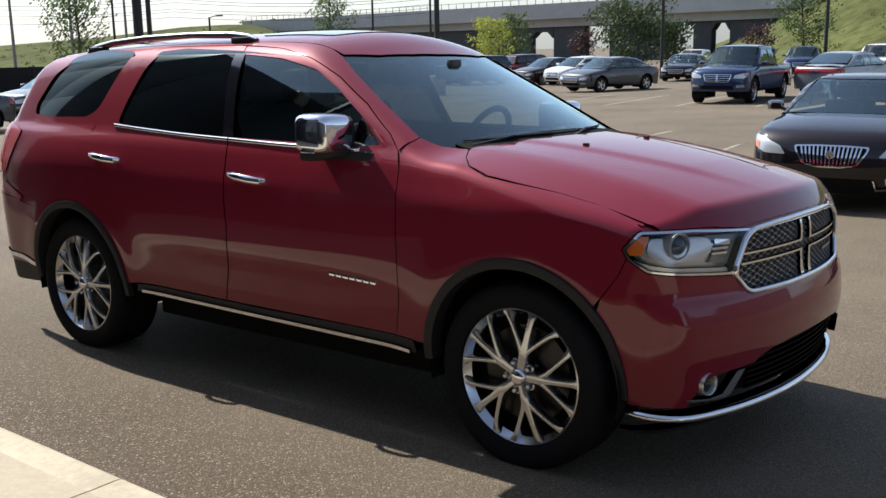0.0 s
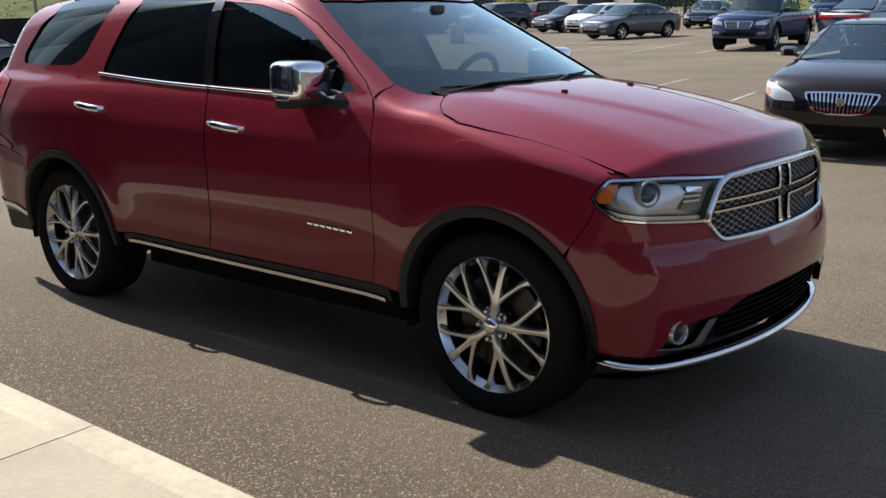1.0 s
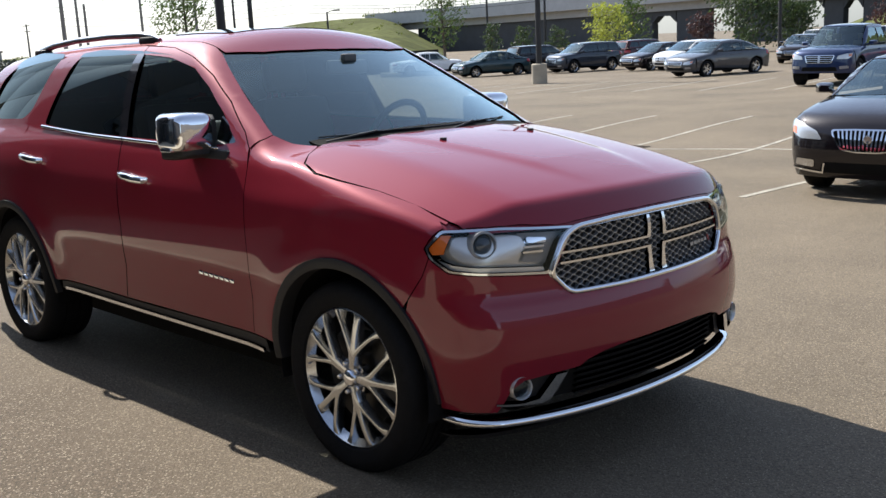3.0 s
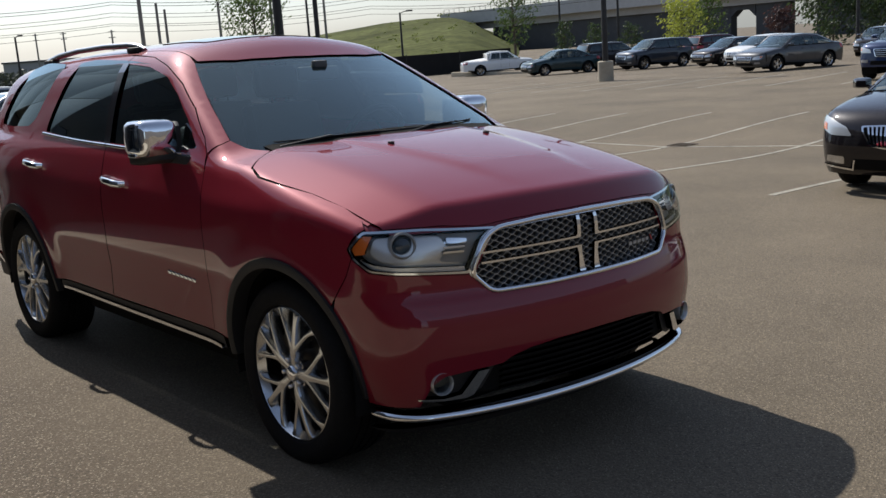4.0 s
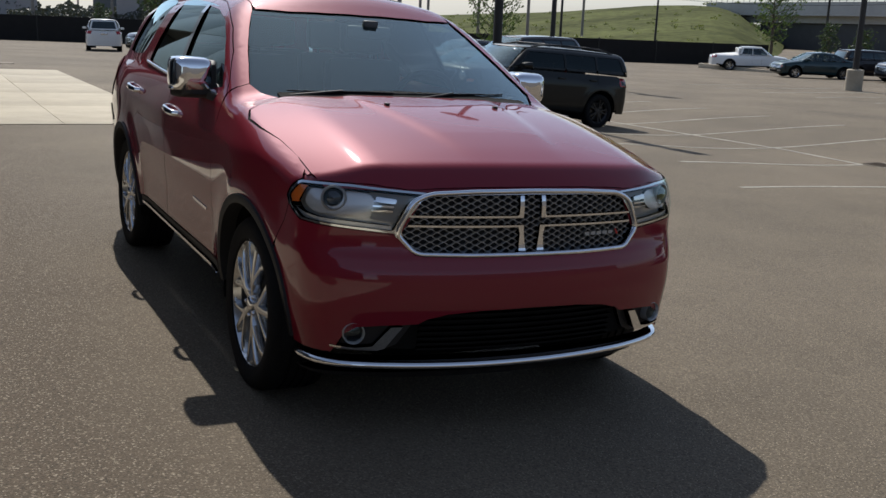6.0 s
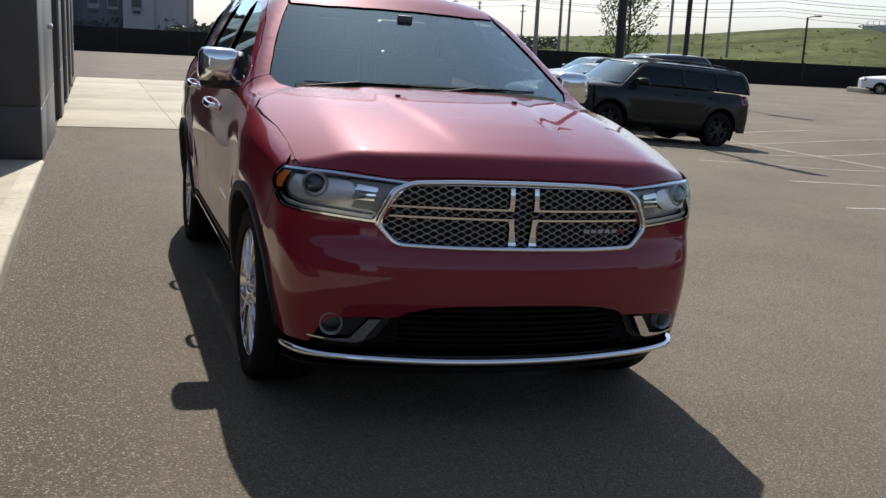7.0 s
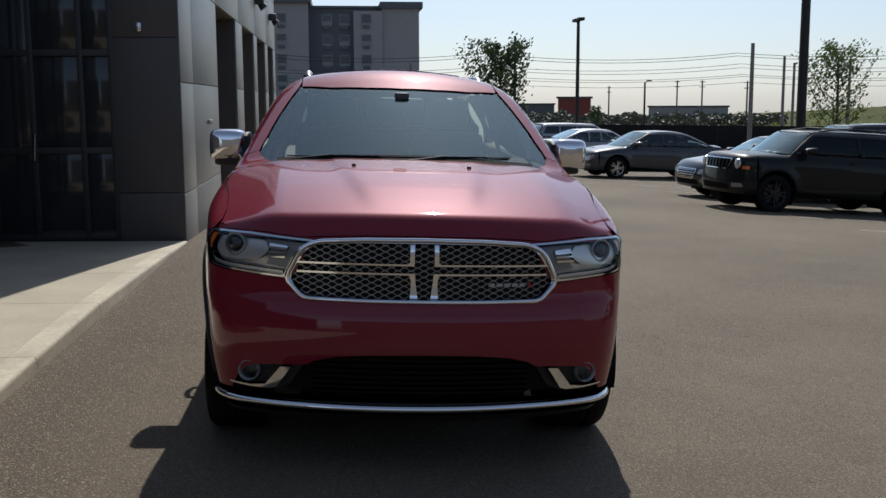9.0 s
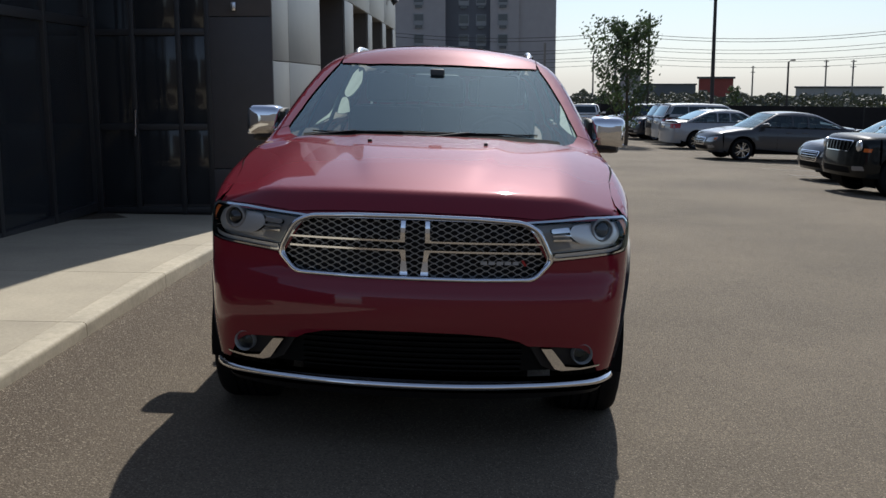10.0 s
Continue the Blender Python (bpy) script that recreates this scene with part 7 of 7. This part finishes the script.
        panel("grille_bar", low, nose_at, [npts([(-0.03, g0 + 0.01), (0.03, g0 + 0.01), (0.03, g1 - 0.01), (-0.03, g1 - 0.01)])], 0.2, SATIN, root, lift=0.012, flange=0.01)
    else:
        for i in range(4):
            pz = g0 + (g1 - g0) * (i + 0.8) / 4.6
            panel("grille_bar", low, nose_at, [npts([(-gw * 0.83, pz - 0.007), (gw * 0.83, pz - 0.007), (gw * 0.83, pz + 0.007), (-gw * 0.83, pz + 0.007)])], 0.2, SATIN, root, lift=0.009, flange=0.01)
    if grille == "tall":
        bm = bmesh.new()
        lathe(bm, [(0.001, 0.016), (0.03, 0.016), (0.034, 0.022), (0.043, 0.02), (0.046, 0.0)], 24, "x")
        part("emblem", bm, SATIN, root, "plain round metal emblem", matrix=Matrix.Translation((nx(0, (g0 + g1) / 2), 0, (g0 + g1) / 2 + 0.02)))
    panel("lower_intake", low, nose_at, [rounded(npts([(-0.5, zc + 0.06), (0.5, zc + 0.06), (0.46, zc + 0.17), (-0.46, zc + 0.17)]), 0.03)], step, DARK, root, lift=0.004, flange=0.01)
    for s in (1, -1):
        hz = lamp_h or ln - 0.03
        if grille == "slots":
            bm = bmesh.new()
            lathe(bm, [(0.001, 0.03), (0.05, 0.026), (0.09, 0.01), (0.1, -0.02)], 24, "x")
            part("head_lamp", bm, REFLECTOR, root, "round head lamp", matrix=Matrix.Translation((nx(s * 0.62, hz - 0.02) - 0.005, s * 0.62, hz - 0.02)))
            out = [(0.74, hz + 0.03), (hw * 0.93, hz + 0.03), (hw * 0.93, hz - 0.03), (0.74, hz - 0.03)]
            panel("turn_signal", low, nose_at, [npts([(s * a, b - 0.08) for a, b in out])], 0.1, AMBER, root, lift=0.006, flange=0.01)
        else:
            out = [(gw + 0.05, hz - 0.06), (0.74, hz - 0.06), (hw * 0.9, hz - 0.01), (hw * 0.92, hz + 0.1), (0.7, hz + 0.085), (gw + 0.08, hz + 0.03)]
            if P is LUX:
                out = [(gw + 0.09, hz - 0.05), (0.72, hz - 0.045), (hw * 0.9, hz + 0.02), (hw * 0.925, hz + 0.15), (0.74, hz + 0.12), (gw + 0.16, hz + 0.04)]
            lp = rounded(npts([(s * a, b) for a, b in out]), 0.02)
            panel("head_lamp", low, nose_at, [lp], 0.035, REFLECTOR, root, lift=0.004, flange=0.01, label="clear head lamp")
            panel("head_lamp_lens", low, nose_at, [lp], 0.035, LENS, root, lift=0.014, flange=0.0)
            panel("turn_signal", low, nose_at, [npts([(s * a, b) for a, b in ((hw * 0.84, hz + 0.0), (hw * 0.905, hz + 0.015), (hw * 0.91, hz + 0.08), (hw * 0.85, hz + 0.07))])], 0.1, AMBER, root, lift=0.008, flange=0.006)
        fl = npts([(s * a, b) for a, b in ((0.56, zc + 0.11), (0.78, zc + 0.13), (0.76, zc + 0.2), (0.55, zc + 0.19))])
        panel("fog_lamp", low, nose_at, [rounded(fl, 0.02)], 0.1, SATIN if bright else LAMP_DARK, root, lift=0.006, flange=0.01)
        if bright:
            rim_l = rounded(npts([(s * a, b) for a, b in ((0.46, zc + 0.05), (0.84, zc + 0.09), (0.84, zc + 0.105), (0.47, zc + 0.07), (0.45, zc + 0.16), (0.43, zc + 0.16))]), 0.004)
            panel("fog_trim", low, nose_at, [rim_l], 0.1, CHROME, root, lift=0.012, flange=0.01)
        tl = [(s * q2 * 0.62, belt - 0.22), (s * q2 * 0.98, belt - 0.2), (s * q2 * 0.98, belt - 0.04), (s * q2 * 0.6, belt - 0.06)]
        panel("tail_lamp", low, back_at, [rounded(tl, 0.02)], 0.1, RED_LENS, root, lift=0.008, flange=0.01)
        bm = mirror_loop(bmesh.new(), [(cx - 0.36, -hw - 0.17, -hw + 0.02, belt + 0.02, belt + 0.14), (cx - 0.27, -hw - 0.16, -hw + 0.02, belt + 0.02, belt + 0.135), (cx - 0.2, -hw - 0.1, -hw + 0.02, belt + 0.035, belt + 0.11)])
        tube(bm, [(cx - 0.25, -hw + 0.02, belt + 0.05), (cx - 0.22, -hw * 0.88, belt + 0.02)], 0.025, 6)
        if s > 0:
            bmesh.ops.scale(bm, vec=(1, -1, 1), verts=bm.verts)
        part("door_mirror", bm, paint, root)
    if red_tail:
        panel("tail_lamp_bar", low, back_at, [[(-q2 * 0.9, belt - 0.2), (q2 * 0.9, belt - 0.2), (q2 * 0.9, belt - 0.07), (-q2 * 0.9, belt - 0.07)]], 0.1, RED_LENS, root, lift=0.01, flange=0.01, label="wide red tail lamp")
    part("plate_bar", boxed(xr - 0.02, xr + 0.06, -0.16, 0.16, 0.78 * belt, 0.78 * belt + 0.1, 0.004), SATIN, root, "blank plate bar")

    if rails:
        for s in (-1, 1):
            xs = np.linspace(bk(zr) + 0.15, fr(zr) - 0.2, 7)
            bm = bmesh.new()
            tube(bm, [(px, s * hw * 0.56, zt(px, s * hw * 0.56) + h) for px, h in zip(xs, (0.0, 0.045, 0.05, 0.05, 0.05, 0.045, 0.0))], 0.016, 8)
            part("roof_rail", bm, BLACK_PLASTIC, root)
        for px in (xs[2], xs[5]):
            bm = bmesh.new()
            rod(bm, (px, -hw * 0.56, zt(px, hw * 0.56) + 0.055), (px, hw * 0.56, zt(px, hw * 0.56) + 0.055), 0.014)
            part("cross_bar", bm, BLACK_PLASTIC, root)

    # shut lines, handles
    for dx in (cuts[1], cuts[-1] - 0.02):
        l0 = [sp(dx - 0.003, z) for z in np.linspace(zc + 0.12, belt - 0.02, 5)]
        panel("shut_line", all_, side, [[(u - 0.004, v) for u, v in l0] + [(u + 0.004, v) for u, v in l0][::-1]], 0.2, DARK, root, mirror=True, lift=0.0015, flange=0.0)
    for dx in cuts[1:-1]:
        def make(dx=dx):
            yy = solve(all_, np.array([[dx + 0.12, 0.0, belt - 0.12]]), np.array([[0.0, -1.0, 0.0]]), 1.4)[0][1]
            return boxed(dx + 0.04, dx + 0.22, yy - 0.025, yy + 0.02, belt - 0.135, belt - 0.105, 0.008)
        both(make, "door_handle", CHROME if trim else paint, root)
    for wx in (P["wb"], -P["wb"]):
        def well(wx=wx):
            bm = bmesh.new()
            rws = [[bm.verts.new((a, b, c)) for b in (-hw * 0.93, -hw * 0.45)] for a, c in arc(wx, R, ra + 0.005, -28, 208, 18)]
            for a, b in zip(rws, rws[1:]):
                bm.faces.new((a[0], a[1], b[1], b[0]))
            bm.faces.new([r_[1] for r_ in rws])
            return bm
        both(well, "wheel_well", DARK, root)
    bm = boxed(xr + 0.4, xf - 0.4, -hw * 0.5, hw * 0.5, zc - 0.02, zc + 0.3, 0.02)
    box(bm, -P["wb"] + ra, P["wb"] - ra, -hw * 0.9, hw * 0.9, zc - 0.03, zc + 0.2, 0.02)
    part("underbody", bm, DARK, root)
    # cabin
    bm = boxed(cx - 0.35, cx + 0.08, -hw * 0.78, hw * 0.78, belt - 0.3, belt - 0.04, 0.03)
    part("dashboard", bm, INTERIOR, root)
    for sx in ((cx - 1.15,) if P is TRUCK else (cx - 1.15, cx - 2.0)):
        for s in (-1, 1):
            bm = boxed(sx - 0.12, sx + 0.05, s * 0.36 - 0.23, s * 0.36 + 0.23, 0.5, belt + 0.14, 0.05)
            box(bm, sx - 0.14, sx - 0.04, s * 0.36 - 0.12, s * 0.36 + 0.12, belt + 0.16, belt + 0.32, 0.03)
            part("seat", bm, LEATHER, root)
    add_wheels(root, P["wb"], -P["wb"], hw * 0.965, R, R * 0.69, 0.2, spokes=spokes, rim_mat=rims)
    return root


BLACK_P = car_paint("black_car_paint", (0.012, 0.009, 0.011))
TEAL_P = car_paint("dark_teal_paint", (0.012, 0.035, 0.042), 0.4)
DARK_GLASS = glass("dark_privacy_glass", (0.035, 0.04, 0.042), 0.8, power_=4.0, gain=0.9, least=0.04)
JEEP_P = material("black_green_paint", (0.008, 0.01, 0.01), 0.4, coat=0.45, spec=0.1, vary=0.05, scale=300)
NAVY_P = car_paint("navy_car_paint", (0.015, 0.03, 0.085), 0.5)
GREY_P = car_paint("grey_car_paint", (0.06, 0.063, 0.07), 0.5)
SLATE_P = car_paint("slate_car_paint", (0.03, 0.037, 0.05), 0.5)
SILVER_P = car_paint("silver_car_paint", (0.34, 0.35, 0.37), 0.6)
WHITE_P = car_paint("white_car_paint", (0.75, 0.75, 0.74), 0.0)
MAROON_P = car_paint("maroon_car_paint", (0.05, 0.008, 0.012), 0.4)

H = -82.0
car(LUX, "parked_sedan", "black saloon car with a chrome barred grille, in a bay", BLACK_P, -0.12, 9.35, -83.5, "tall", bright=True, trim=True, step=0.07, spokes=5)
car(SUV, "parked_crossover", "white crossover car parked beside the black saloon", WHITE_P, 2.45, 9.45, -84)
car(BOXY, "parked_jeep", "boxy black off-road estate with round head lamps", JEEP_P, -12.58, 8.77, -83, "slots", step=0.08, rims=DARK_RIM, glazing=DARK_GLASS, rails=True)
car(SEDAN, "parked_sedan", "pale blue-grey saloon parked beside the boxy estate", SLATE_P, -16.0, 9.6, H, "bars", step=0.1)
car(SEDAN, "parked_sedan", "grey saloon car seen side-on in the row", GREY_P, -24.6, 9.15, H, step=0.1)
car(SEDAN, "parked_sedan", "silver saloon with red tail lamps towards the lane", SILVER_P, -32.0, 9.4, 180 + H, step=0.12)
car(SUV, "parked_crossover", "silver crossover with its tail towards the lane", SILVER_P, -36.3, 9.8, 180 + H)
car(SUV, "parked_crossover", "dark crossover with its tail towards the lane", BLACK_P, -39.2, 10.0, 180 + H)
car(SUV, "parked_crossover", "dark slate crossover with a raised roof rail", SLATE_P, -42.0, 9.6, H)
car(SUV, "parked_crossover", "black crossover in the second row", BLACK_P, -24.5, 15.6, H)
car(SEDAN, "parked_sedan", "dark saloon in the second row", SLATE_P, -29.5, 16.2, H)
car(SUV, "parked_crossover", "white crossover with its tail lamps facing the lane", WHITE_P, -53.7, 6.6, 172)
car(SUV, "parked_crossover", "slate blue crossover parked by the kerb end", SLATE_P, -44.2, 9.5, 180 + H)
car(SUV, "parked_crossover", "dark crossover facing the lane by the kerb", BLACK_P, -47.9, 9.1, H)
car(TRUCK, "parked_pickup", "dark blue crew cab pickup truck in its bay", NAVY_P, -9.5, 27.9, -84, "cross", scale=1.03, step=0.1)
car(SEDAN, "parked_sedan", "dark grey saloon parked across the lot", GREY_P, -18.7, 35.8, -105, step=0.11)
car(SEDAN, "parked_sedan", "silver coupe with wide red tail lamps", SILVER_P, -7.6, 32.6, 80, step=0.1, red_tail=True)
car(SEDAN, "parked_sedan", "black saloon in the far row", BLACK_P, -27.3, 44.6, -105)
car(HATCH, "parked_hatchback", "white hatchback in the far row", WHITE_P, -25.0, 43.9, -105)
car(SUV, "parked_crossover", "slate blue crossover in the far row", SLATE_P, -32.8, 45.0, -105)
car(SUV, "parked_crossover", "black crossover in the far row", BLACK_P, -37.0, 46.2, 72)
car(SEDAN, "parked_sedan", "dark teal saloon at the end of the far row", TEAL_P, -37.6, 42.3, -112)
car(SEDAN, "parked_sedan", "black saloon facing the open lot", BLACK_P, -21.3, 48.8, -78)
car(SUV, "parked_crossover", "maroon crossover behind the far row", MAROON_P, -34.0, 53.0, 74)
car(SUV, "parked_crossover", "white crossover behind the far row", WHITE_P, -27.0, 62.0, -78)
car(SUV, "parked_crossover", "white crossover behind the blue pickup", WHITE_P, -22.5, 61.0, -78)
car(TRUCK, "parked_pickup", "white pickup truck standing side-on near the far fence", WHITE_P, -48.3, 47.6, 58, "cross", scale=0.95)
car(SUV, "parked_crossover", "dark blue car behind the pickup", NAVY_P, -16.3, 52.8, -75)
car(BOXY, "parked_van", "boxy white compact van in the far row", WHITE_P, -8.0, 38.2, -80, scale=1.08)
car(SEDAN, "parked_sedan", "silver saloon beside the purple shrub", SILVER_P, -7.6, 44.6, -145)
